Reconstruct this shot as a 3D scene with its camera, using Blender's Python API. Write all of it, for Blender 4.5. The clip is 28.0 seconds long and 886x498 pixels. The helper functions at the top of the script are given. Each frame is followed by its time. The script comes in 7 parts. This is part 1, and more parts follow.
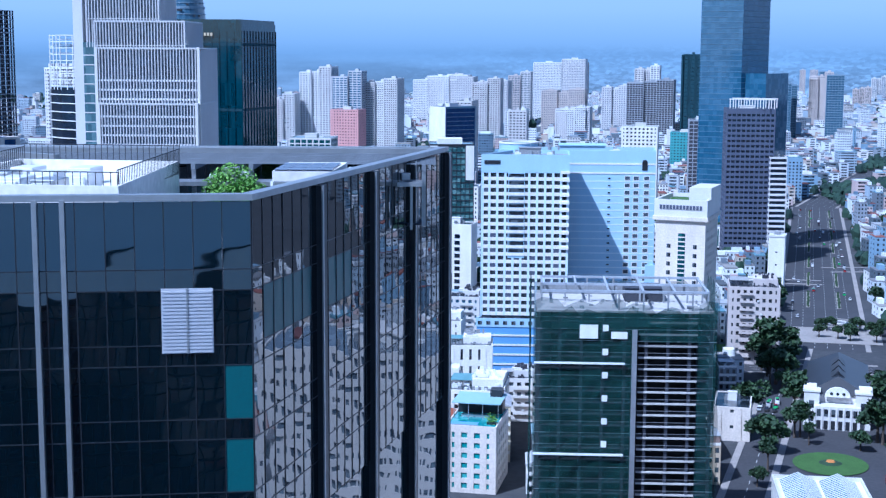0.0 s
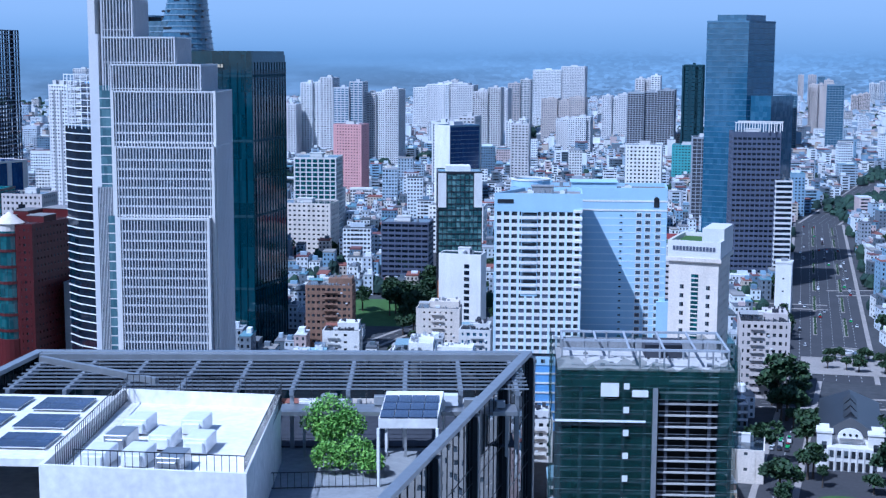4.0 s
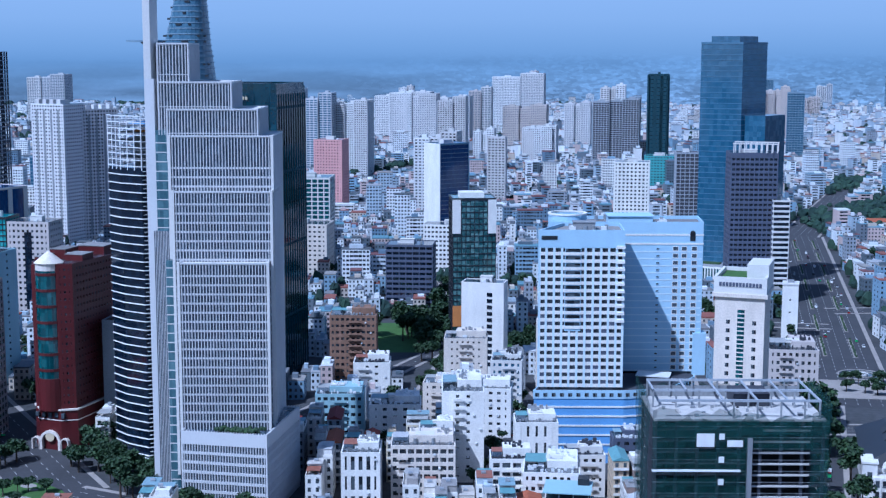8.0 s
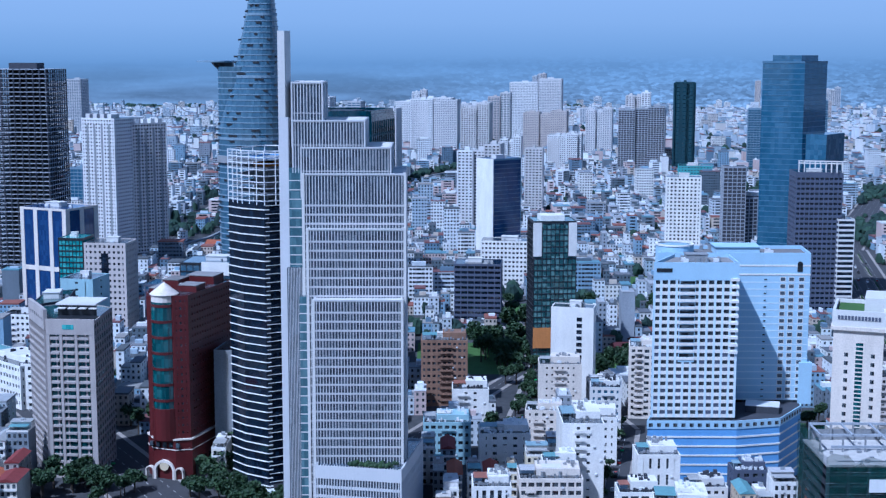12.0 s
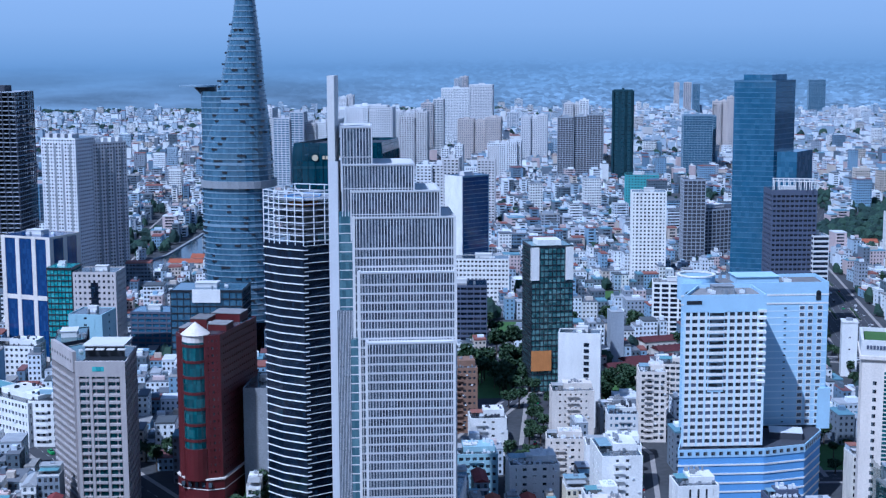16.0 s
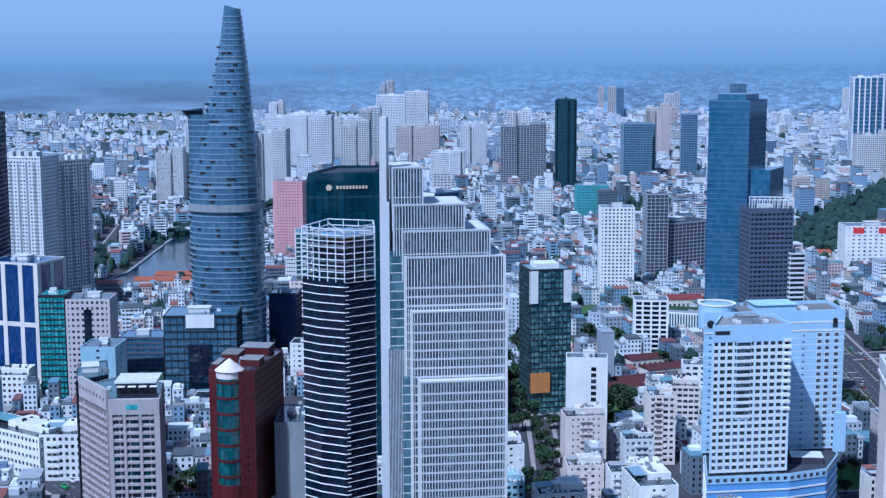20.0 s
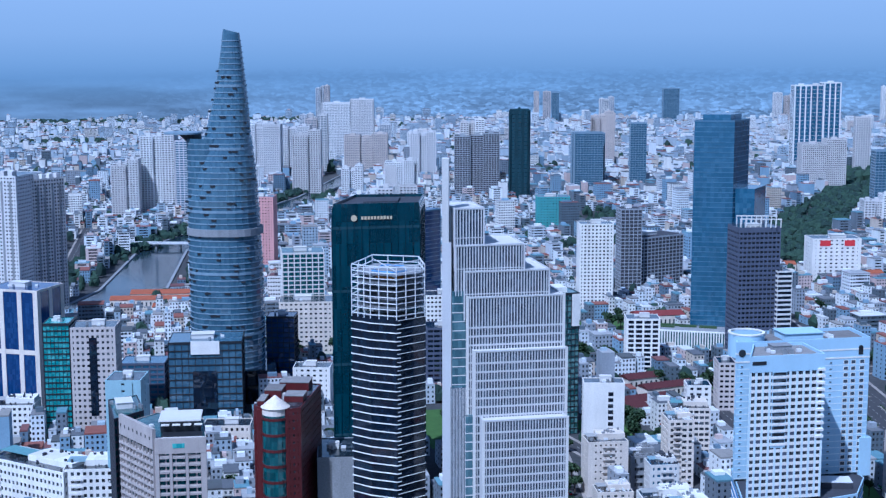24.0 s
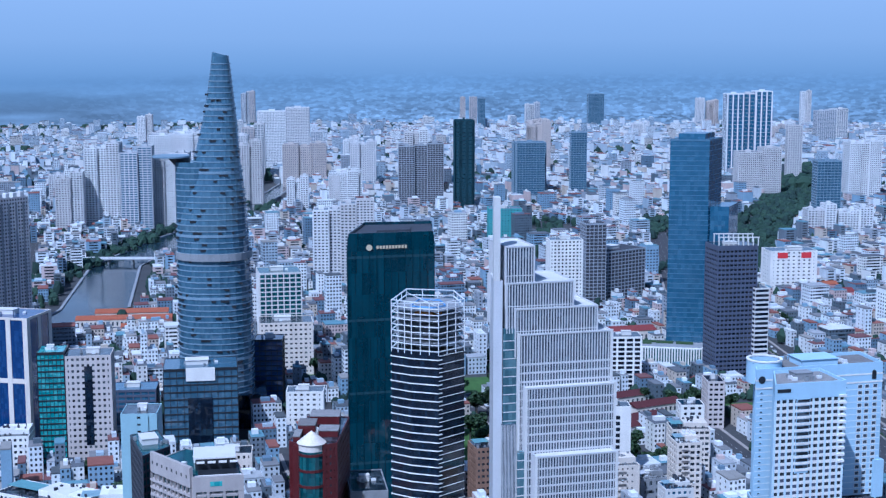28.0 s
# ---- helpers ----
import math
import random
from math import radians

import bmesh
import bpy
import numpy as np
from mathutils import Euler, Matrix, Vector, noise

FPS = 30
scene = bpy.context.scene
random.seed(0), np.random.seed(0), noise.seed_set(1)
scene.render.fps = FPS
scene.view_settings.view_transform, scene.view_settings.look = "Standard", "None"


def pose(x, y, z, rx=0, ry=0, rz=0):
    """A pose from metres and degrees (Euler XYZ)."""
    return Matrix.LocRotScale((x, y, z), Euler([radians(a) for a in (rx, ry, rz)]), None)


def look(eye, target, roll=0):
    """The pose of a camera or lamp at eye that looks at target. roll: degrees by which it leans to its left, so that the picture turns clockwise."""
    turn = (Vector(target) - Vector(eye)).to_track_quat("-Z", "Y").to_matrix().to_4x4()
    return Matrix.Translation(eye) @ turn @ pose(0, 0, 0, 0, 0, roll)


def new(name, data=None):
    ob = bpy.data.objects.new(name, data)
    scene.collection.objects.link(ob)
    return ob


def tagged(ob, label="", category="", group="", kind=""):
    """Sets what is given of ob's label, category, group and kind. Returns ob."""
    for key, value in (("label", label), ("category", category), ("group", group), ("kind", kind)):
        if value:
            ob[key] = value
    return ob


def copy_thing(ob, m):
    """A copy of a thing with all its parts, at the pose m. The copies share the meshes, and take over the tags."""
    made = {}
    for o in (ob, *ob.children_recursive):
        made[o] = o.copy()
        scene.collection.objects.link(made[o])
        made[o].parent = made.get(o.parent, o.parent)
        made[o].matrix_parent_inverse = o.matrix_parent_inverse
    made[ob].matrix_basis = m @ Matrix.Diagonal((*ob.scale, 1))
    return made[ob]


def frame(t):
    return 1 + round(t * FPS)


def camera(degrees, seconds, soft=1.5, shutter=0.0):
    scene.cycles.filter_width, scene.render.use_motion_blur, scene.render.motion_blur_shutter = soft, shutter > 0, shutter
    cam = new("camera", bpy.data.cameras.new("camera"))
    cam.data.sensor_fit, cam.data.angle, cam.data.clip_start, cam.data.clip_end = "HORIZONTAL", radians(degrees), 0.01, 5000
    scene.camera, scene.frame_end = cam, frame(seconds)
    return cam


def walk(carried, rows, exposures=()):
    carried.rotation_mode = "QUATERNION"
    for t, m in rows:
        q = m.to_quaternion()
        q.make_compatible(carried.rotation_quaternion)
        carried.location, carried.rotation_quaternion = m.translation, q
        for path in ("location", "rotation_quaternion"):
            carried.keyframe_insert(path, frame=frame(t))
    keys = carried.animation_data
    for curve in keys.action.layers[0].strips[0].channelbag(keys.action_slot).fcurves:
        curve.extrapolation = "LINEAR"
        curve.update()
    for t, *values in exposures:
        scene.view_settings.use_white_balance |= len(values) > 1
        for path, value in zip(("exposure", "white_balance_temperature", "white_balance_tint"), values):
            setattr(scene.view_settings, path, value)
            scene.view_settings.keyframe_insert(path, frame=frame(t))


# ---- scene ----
cam = camera(35.1, 28.0, soft=1.3)
PATH = [
    (0, (328.00, 75.96, 147.57), (298.01, 170.37, 133.86), 0.27),
    (0.5, (327.97, 76.54, 149.61), (297.98, 170.96, 135.94), 0.25),
    (1, (327.80, 77.15, 151.68), (297.91, 171.59, 138.00), 0.23),
    (1.5, (327.48, 77.57, 153.75), (297.71, 172.05, 140.08), 0.21),
    (2, (327.33, 77.68, 155.95), (297.71, 172.21, 142.29), 0.21),
    (2.5, (327.11, 77.41, 158.23), (297.73, 172.01, 144.54), 0.22),
    (4.5, (316.92, 72.12, 167.03), (287.13, 166.58, 153.24), 0.32),
    (5, (312.30, 70.10, 169.28), (282.60, 164.59, 155.50), 0.33),
    (5.5, (307.25, 67.86, 171.54), (277.68, 162.39, 157.78), 0.31),
    (6, (302.31, 65.59, 173.72), (273.30, 160.30, 159.96), 0.28),
    (6.5, (296.17, 63.16, 175.79), (268.08, 158.13, 162.01), 0.23),
    (7, (290.14, 61.15, 177.89), (262.84, 156.35, 164.07), 0.18),
    (7.5, (283.77, 59.24, 179.97), (257.33, 154.69, 166.18), 0.12),
    (8, (277.27, 57.24, 181.98), (251.71, 152.92, 168.16), 0.08),
    (8.5, (270.63, 55.05, 183.88), (245.92, 150.96, 170.01), 0.07),
    (9, (263.86, 52.77, 185.71), (239.46, 148.75, 171.85), 0.07),
    (9.5, (257.22, 50.43, 187.60), (232.74, 146.39, 173.72), 0.08),
    (10, (250.90, 47.98, 189.62), (226.25, 143.89, 175.74), 0.09),
    (10.5, (244.72, 45.46, 191.70), (219.92, 141.33, 177.78), 0.10),
    (11, (238.35, 43.07, 193.81), (213.46, 138.92, 179.89), 0.11),
    (11.5, (231.64, 40.91, 195.94), (206.64, 136.73, 182.00), 0.11),
    (12, (224.75, 38.88, 198.10), (199.77, 134.70, 184.12), 0.10),
    (12.5, (217.86, 36.86, 200.29), (193.15, 132.75, 186.35), 0.08),
    (14.5, (190.52, 28.74, 209.30), (169.09, 125.40, 195.27), -0.03),
    (15, (183.59, 26.87, 211.62), (163.12, 123.73, 197.55), -0.07),
    (15.5, (176.64, 25.05, 213.98), (157.12, 122.11, 199.86), -0.13),
    (16, (169.66, 23.28, 216.34), (151.17, 120.53, 202.19), -0.19),
    (16.5, (162.69, 21.52, 218.68), (145.12, 118.94, 204.51), -0.25),
    (17, (155.72, 19.76, 220.95), (139.03, 117.34, 206.82), -0.29),
    (17.5, (148.75, 18.00, 223.11), (132.87, 115.71, 209.02), -0.31),
    (18, (141.79, 16.27, 225.17), (126.75, 114.12, 211.04), -0.30),
    (18.5, (134.87, 14.67, 227.21), (120.63, 112.64, 213.04), -0.29),
    (19, (128.05, 13.28, 229.23), (114.53, 111.34, 215.04), -0.25),
    (19.5, (121.28, 12.02, 231.23), (108.40, 110.16, 216.99), -0.20),
    (20, (114.40, 10.79, 233.32), (102.25, 109.02, 219.08), -0.16),
    (20.5, (107.34, 9.52, 235.57), (95.90, 107.83, 221.33), -0.14),
    (21, (100.18, 8.27, 237.91), (89.47, 106.67, 223.63), -0.12),
    (21.5, (93.03, 7.15, 240.15), (83.08, 105.62, 225.87), -0.12),
    (23.5, (64.68, 3.54, 248.30), (57.52, 102.25, 233.99), -0.13),
    (24, (57.45, 2.71, 250.38), (51.02, 101.48, 236.11), -0.12),
    (24.5, (50.15, 1.95, 252.48), (44.42, 100.76, 238.21), -0.11),
    (25, (42.91, 1.41, 254.52), (37.94, 100.26, 240.22), -0.10),
    (25.5, (35.74, 1.06, 256.47), (31.58, 99.95, 242.21), -0.09),
    (26, (28.59, 0.80, 258.41), (25.24, 99.72, 244.11), -0.08),
    (26.5, (21.45, 0.59, 260.32), (18.95, 99.54, 246.07), -0.07),
    (27, (14.32, 0.40, 262.23), (12.58, 99.36, 247.95), -0.06),
    (27.5, (7.19, 0.22, 264.13), (6.30, 99.19, 249.86), -0.05),
    (28, (0.05, 0.01, 266.05), (0.04, 98.99, 251.82), -0.04),
]
walk(cam, [(t, look(eye, target, roll)) for t, eye, target, roll in PATH],
     exposures=[(0, 0.50, 4530, 13), (0.7, 0.42, 4530, 13), (2.5, 0.36, 4530, 13), (5, 0.2, 4530, 13), (9, 0.1, 4530, 13), (28, 0.08, 4530, 13)])

# ---- daylight: clear hazy morning, sun behind the viewer ----
SUN = Vector((-0.56, -1.0, 1.50)).normalized()      # towards the sun
world = bpy.data.worlds.new("sky")
scene.world = world
world.use_nodes = True
wt = world.node_tree
sky = wt.nodes.new("ShaderNodeTexSky")
sky.sky_type = "NISHITA"
sky.sun_disc = False
sky.sun_elevation = math.asin(SUN.z)
sky.sun_rotation = math.atan2(SUN.x, SUN.y)
sky.air_density = 1.2
sky.dust_density = 1.0
sky.ozone_density = 3.0
wt.nodes["Background"].inputs[1].default_value = 0.076
wt.links.new(sky.outputs[0], wt.nodes["Background"].inputs[0])
sun_data = bpy.data.lights.new("sun", "SUN")
sun_data.energy, sun_data.angle, sun_data.color = 4.2, radians(0.8), (1.0, 0.95, 0.88)
sun_lamp = new("sun", sun_data)
sun_lamp.matrix_world = look((0, 0, 900), tuple(Vector((0, 0, 900)) - SUN * 10))

# hazy distance and low sky beyond the last houses: a plain glowing arc with a soft vertical fade
def haze_arc():
    m = bpy.data.materials.new("distance_haze")
    m.use_nodes = True
    nt = m.node_tree
    nt.nodes.clear()
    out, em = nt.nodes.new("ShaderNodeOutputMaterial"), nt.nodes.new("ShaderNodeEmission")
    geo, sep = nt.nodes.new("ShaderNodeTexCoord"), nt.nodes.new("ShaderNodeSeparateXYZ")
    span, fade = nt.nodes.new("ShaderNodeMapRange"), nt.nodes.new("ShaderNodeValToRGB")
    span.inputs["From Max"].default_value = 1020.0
    # haze and sky brightness painted into the emission by height
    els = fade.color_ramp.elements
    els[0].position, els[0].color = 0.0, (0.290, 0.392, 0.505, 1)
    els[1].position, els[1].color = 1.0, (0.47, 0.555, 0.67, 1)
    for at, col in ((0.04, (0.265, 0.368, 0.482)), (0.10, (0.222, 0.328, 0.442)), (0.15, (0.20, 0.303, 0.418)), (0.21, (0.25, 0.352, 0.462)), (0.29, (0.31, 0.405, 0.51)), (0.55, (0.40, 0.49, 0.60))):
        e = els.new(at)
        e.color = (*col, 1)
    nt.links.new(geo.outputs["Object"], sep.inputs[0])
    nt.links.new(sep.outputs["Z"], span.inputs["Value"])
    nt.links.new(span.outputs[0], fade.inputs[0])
    # dark woods and pale districts in the haze, gone at the horizon
    def noise_of(scale, detail):
        stretch = nt.nodes.new("ShaderNodeMapping")
        stretch.inputs["Scale"].default_value = scale
        nt.links.new(geo.outputs["Object"], stretch.inputs[0])
        n = nt.nodes.new("ShaderNodeTexNoise")
        n.inputs["Scale"].default_value, n.inputs["Detail"].default_value, n.inputs["Roughness"].default_value = 1.0, detail, 0.6
        nt.links.new(stretch.outputs[0], n.inputs["Vector"])
        return n.outputs["Fac"]

    def span_of(socket, a0, a1, b0, b1):
        r = nt.nodes.new("ShaderNodeMapRange")
        for key, v in (("From Min", a0), ("From Max", a1), ("To Min", b0), ("To Max", b1)):
            r.inputs[key].default_value = v
        nt.links.new(socket, r.inputs["Value"])
        return r.outputs[0]

    def times(a, b, op="MULTIPLY"):
        m2 = nt.nodes.new("ShaderNodeMath")
        m2.operation = op
        nt.links.new(a, m2.inputs[0])
        nt.links.new(b, m2.inputs[1])
        return m2.outputs[0]

    def cells_of(scale):
        stretch = nt.nodes.new("ShaderNodeMapping")
        stretch.inputs["Scale"].default_value = scale
        nt.links.new(geo.outputs["Object"], stretch.inputs[0])
        v = nt.nodes.new("ShaderNodeTexVoronoi")
        v.inputs["Scale"].default_value = 1.0
        nt.links.new(stretch.outputs[0], v.inputs["Vector"])
        grey = nt.nodes.new("ShaderNodeSeparateColor")
        nt.links.new(v.outputs["Color"], grey.inputs[0])
        return grey.outputs[0]

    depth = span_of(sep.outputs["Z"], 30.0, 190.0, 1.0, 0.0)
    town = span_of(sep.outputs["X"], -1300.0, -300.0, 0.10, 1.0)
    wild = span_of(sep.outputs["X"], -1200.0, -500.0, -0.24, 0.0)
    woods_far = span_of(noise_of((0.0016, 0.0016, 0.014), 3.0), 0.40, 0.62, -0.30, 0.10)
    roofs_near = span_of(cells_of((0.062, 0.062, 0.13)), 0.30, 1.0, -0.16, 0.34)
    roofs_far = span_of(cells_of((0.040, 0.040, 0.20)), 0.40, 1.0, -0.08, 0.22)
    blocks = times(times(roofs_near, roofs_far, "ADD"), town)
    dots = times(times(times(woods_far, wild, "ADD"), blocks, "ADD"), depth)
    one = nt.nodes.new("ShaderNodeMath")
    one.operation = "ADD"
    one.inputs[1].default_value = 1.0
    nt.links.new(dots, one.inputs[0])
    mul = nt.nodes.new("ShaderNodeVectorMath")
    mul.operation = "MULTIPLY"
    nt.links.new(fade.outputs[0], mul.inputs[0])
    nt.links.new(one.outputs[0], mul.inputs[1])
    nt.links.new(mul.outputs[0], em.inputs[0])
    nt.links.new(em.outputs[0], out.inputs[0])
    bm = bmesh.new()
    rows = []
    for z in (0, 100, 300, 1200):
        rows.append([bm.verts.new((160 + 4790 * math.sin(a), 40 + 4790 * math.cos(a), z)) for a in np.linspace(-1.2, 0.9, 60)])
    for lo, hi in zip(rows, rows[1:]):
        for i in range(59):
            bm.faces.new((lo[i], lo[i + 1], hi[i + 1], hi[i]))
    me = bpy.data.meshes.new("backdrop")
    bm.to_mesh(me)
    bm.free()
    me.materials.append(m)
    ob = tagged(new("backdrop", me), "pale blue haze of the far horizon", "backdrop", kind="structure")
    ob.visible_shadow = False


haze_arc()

# ---- materials ----
MATS = {}


def node(nt, kind, **inputs):
    n = nt.nodes.new(kind)
    for key, value in inputs.items():
        n.inputs[key.replace("_", " ")].default_value = value
    return n


def ramp_of(nt, colours, constant=False):
    r = nt.nodes.new("ShaderNodeValToRGB")
    if constant:
        r.color_ramp.interpolation = "CONSTANT"
    els = r.color_ramp.elements
    while len(els) < len(colours):
        els.new(0.5)
    n = len(colours)
    for i, c in enumerate(colours):
        els[i].position = i / n if constant else i / max(1, n - 1)
        els[i].color = (*c, 1)
    return r


def begin(name, rough, metal=0.0, spec=0.5):
    m = bpy.data.materials.new(name)
    m.use_nodes = True
    nt = m.node_tree
    b = nt.nodes["Principled BSDF"]
    b.inputs["Roughness"].default_value = rough
    b.inputs["Metallic"].default_value = metal
    b.inputs["Specular IOR Level"].default_value = spec
    MATS[name] = m
    return m, nt, b


def weather(nt, colour_socket, amount, scale):
    """Stains and grain: the colour times two noises of different size."""
    geo = nt.nodes.new("ShaderNodeTexCoord")
    big = node(nt, "ShaderNodeTexNoise", Scale=scale, Detail=4.0, Roughness=0.6)
    mapp = node(nt, "ShaderNodeMapping", Scale=(1, 1, 0.35))
    nt.links.new(geo.outputs["Object"], mapp.inputs["Vector"])
    nt.links.new(mapp.outputs[0], big.inputs["Vector"])
    fine = node(nt, "ShaderNodeTexNoise", Scale=scale * 14, Detail=3.0)
    nt.links.new(geo.outputs["Object"], fine.inputs["Vector"])
    add = nt.nodes.new("ShaderNodeMath")
    add.operation = "ADD"
    nt.links.new(big.outputs["Fac"], add.inputs[0])
    nt.links.new(fine.outputs["Fac"], add.inputs[1])
    span = node(nt, "ShaderNodeMapRange")
    span.inputs["From Min"].default_value, span.inputs["From Max"].default_value = 0.6, 1.4
    span.inputs["To Min"].default_value, span.inputs["To Max"].default_value = 1 - amount, 1 + amount * 0.35
    nt.links.new(add.outputs[0], span.inputs["Value"])
    mul = nt.nodes.new("ShaderNodeVectorMath")
    mul.operation = "MULTIPLY"
    nt.links.new(colour_socket, mul.inputs[0])
    nt.links.new(span.outputs[0], mul.inputs[1])
    return mul.outputs[0], fine.outputs["Fac"]


def paint(name, colours, rough=0.8, amount=0.25, scale=0.12, by="object", metal=0.0, spec=0.4, bump=0.1):
    """Painted or rendered surface. Several colours: one is picked for each object or each loose piece."""
    m, nt, b = begin(name, rough, metal, spec)
    colours = [colours] if isinstance(colours[0], (int, float)) else colours
    if len(colours) > 1:
        pick = nt.nodes.new("ShaderNodeObjectInfo" if by == "object" else "ShaderNodeNewGeometry")
        r = ramp_of(nt, colours, True)
        nt.links.new(pick.outputs["Random" if by == "object" else "Random Per Island"], r.inputs[0])
        out = r.outputs[0]
    else:
        rgb = nt.nodes.new("ShaderNodeRGB")
        rgb.outputs[0].default_value = (*colours[0], 1)
        out = rgb.outputs[0]
    col, fine = weather(nt, out, amount, scale)
    nt.links.new(col, b.inputs["Base Color"])
    if bump:
        bp = node(nt, "ShaderNodeBump", Strength=bump, Distance=0.05)
        nt.links.new(fine, bp.inputs["Height"])
        nt.links.new(bp.outputs[0], b.inputs["Normal"])
    return m


def glass(name, dark, light, rough=0.06, cell=(1.5, 1.5, 3.6), spec=0.8, metal=0.0, wobble=0.01):
    """Window glass of a facade seen from outside: dark rooms behind, mirror-like sky, each pane a shade of its own."""
    m, nt, b = begin(name, rough, metal, spec)
    geo = nt.nodes.new("ShaderNodeTexCoord")
    snap = nt.nodes.new("ShaderNodeVectorMath")
    snap.operation = "SNAP"
    snap.inputs[1].default_value = cell
    nt.links.new(geo.outputs["Object"], snap.inputs[0])
    white = nt.nodes.new("ShaderNodeTexWhiteNoise")
    nt.links.new(snap.outputs[0], white.inputs["Vector"])
    r = ramp_of(nt, [dark, dark, tuple((a + c) / 2 for a, c in zip(dark, light)), light])
    nt.links.new(white.outputs["Value"], r.inputs[0])
    col, fine = weather(nt, r.outputs[0], 0.3, 0.05)
    nt.links.new(col, b.inputs["Base Color"])
    if wobble:
        wave = node(nt, "ShaderNodeTexNoise", Scale=0.25, Detail=1.0)
        nt.links.new(geo.outputs["Object"], wave.inputs["Vector"])
        bp = node(nt, "ShaderNodeBump", Strength=0.25, Distance=wobble * 10)
        nt.links.new(wave.outputs["Fac"], bp.inputs["Height"])
        nt.links.new(bp.outputs[0], b.inputs["Normal"])
    return m


WHITE, CREAM = (0.80, 0.775, 0.74), (0.62, 0.55, 0.46)
M_white = paint("white_paint", WHITE, amount=0.28)
M_offwhite = paint("off_white_stone", (0.66, 0.64, 0.62), rough=0.6, amount=0.15)
M_vcb = paint("pale_grey_stone", (0.62, 0.615, 0.63), rough=0.45, amount=0.12)
M_cream = paint("cream_render", (0.72, 0.645, 0.575), amount=0.3)
M_pinkish = paint("pink_beige_stone", (0.55, 0.49, 0.465), amount=0.2)
M_hotelstone = paint("weathered_pink_stone", (0.43, 0.385, 0.37), amount=0.3, scale=0.2)
M_blueconc = paint("grey_blue_concrete", (0.36, 0.385, 0.43), rough=0.9, amount=0.3, scale=0.2)
M_redstone = paint("red_granite", (0.095, 0.016, 0.018), rough=0.35, amount=0.35, scale=0.3)
M_sky_blue = paint("sky_blue_paint", (0.41, 0.575, 0.72), amount=0.12)
M_blue_pod = paint("mid_blue_paint", (0.17, 0.35, 0.66), amount=0.15)
M_concrete = paint("bare_concrete", (0.28, 0.29, 0.31), rough=0.9, amount=0.35)
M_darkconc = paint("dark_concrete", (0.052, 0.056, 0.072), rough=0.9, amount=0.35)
M_mauve = paint("mauve_grey_stone", (0.092, 0.105, 0.155), rough=0.6, amount=0.25)
M_pink = paint("salmon_render", (0.62, 0.33, 0.32), amount=0.2)
M_roof = paint("roof_deck", [(0.34, 0.30, 0.27), (0.45, 0.42, 0.39), (0.20, 0.19, 0.19), (0.55, 0.52, 0.49), (0.28, 0.27, 0.27)], rough=0.95, amount=0.45, scale=0.25)
M_redroof = paint("red_roof_tiles", [(0.30, 0.06, 0.04), (0.34, 0.10, 0.05), (0.20, 0.04, 0.04)], rough=0.85, amount=0.35, scale=0.5)
M_steel = paint("galvanised_steel", (0.45, 0.46, 0.48), rough=0.35, metal=0.7, amount=0.2)
M_greysteel = paint("weathered_grey_steel", (0.20, 0.22, 0.25), rough=0.55, amount=0.25, scale=0.6)
M_whitesteel = paint("white_steel", (0.7, 0.71, 0.73), rough=0.4, amount=0.15)
M_dark = paint("dark_metal", (0.025, 0.028, 0.035), rough=0.35, amount=0.3)
# near-black colour in place of the shade inside openings and hollows
M_black = paint("shade_black", (0.012, 0.012, 0.014), rough=0.8, amount=0.3)
M_asphalt = paint("asphalt", (0.055, 0.055, 0.062), rough=0.9, amount=0.35, scale=0.05)
M_paving = paint("paving", (0.32, 0.29, 0.27), rough=0.9, amount=0.3, scale=0.1)
M_line = paint("road_paint", (0.42, 0.42, 0.41), amount=0.3, scale=0.4)
M_ground = paint("city_ground", (0.06, 0.062, 0.068), rough=0.95, amount=0.5, scale=0.02)
M_grass = paint("lawn", (0.06, 0.13, 0.03), rough=0.95, amount=0.4, scale=0.15)
M_leaf = paint("foliage", [(0.026, 0.058, 0.020), (0.040, 0.080, 0.026), (0.020, 0.046, 0.020), (0.034, 0.066, 0.030)], rough=0.7, amount=0.4, scale=0.6, by="island", bump=0)
M_leaf_bright = paint("bright_foliage", [(0.16, 0.34, 0.05), (0.24, 0.44, 0.07), (0.11, 0.25, 0.04)], rough=0.6, amount=0.3, scale=1.5, by="island", bump=0)
M_bark = paint("bark", (0.09, 0.07, 0.055), rough=0.9, amount=0.4, scale=2.0)
M_net = paint("green_safety_net", (0.008, 0.058, 0.054), rough=0.9, amount=0.5, scale=0.15)
M_net.node_tree.nodes["Principled BSDF"].inputs["Alpha"].default_value = 0.46
M_netfull = paint("dark_green_netting", (0.016, 0.055, 0.075), rough=0.9, amount=0.4, scale=0.05)
G_fg = glass("tinted_curtain_glass", (0.001, 0.006, 0.010), (0.002, 0.013, 0.018), rough=0.012, cell=(1.5, 1.5, 4), spec=1.0, wobble=0.011)
G_fg.node_tree.nodes["Principled BSDF"].inputs["IOR"].default_value = 1.95
M_blind = paint("teal_roller_blind", (0.02, 0.10, 0.11), rough=0.3, amount=0.2, scale=0.4)
M_louvre = paint("white_louvre", (0.47, 0.48, 0.52), rough=0.5, amount=0.1)
M_teal = paint("teal_paint", (0.10, 0.33, 0.34), amount=0.2)
M_panel = paint("white_board", (0.75, 0.75, 0.74), rough=0.5, amount=0.2, scale=0.5)
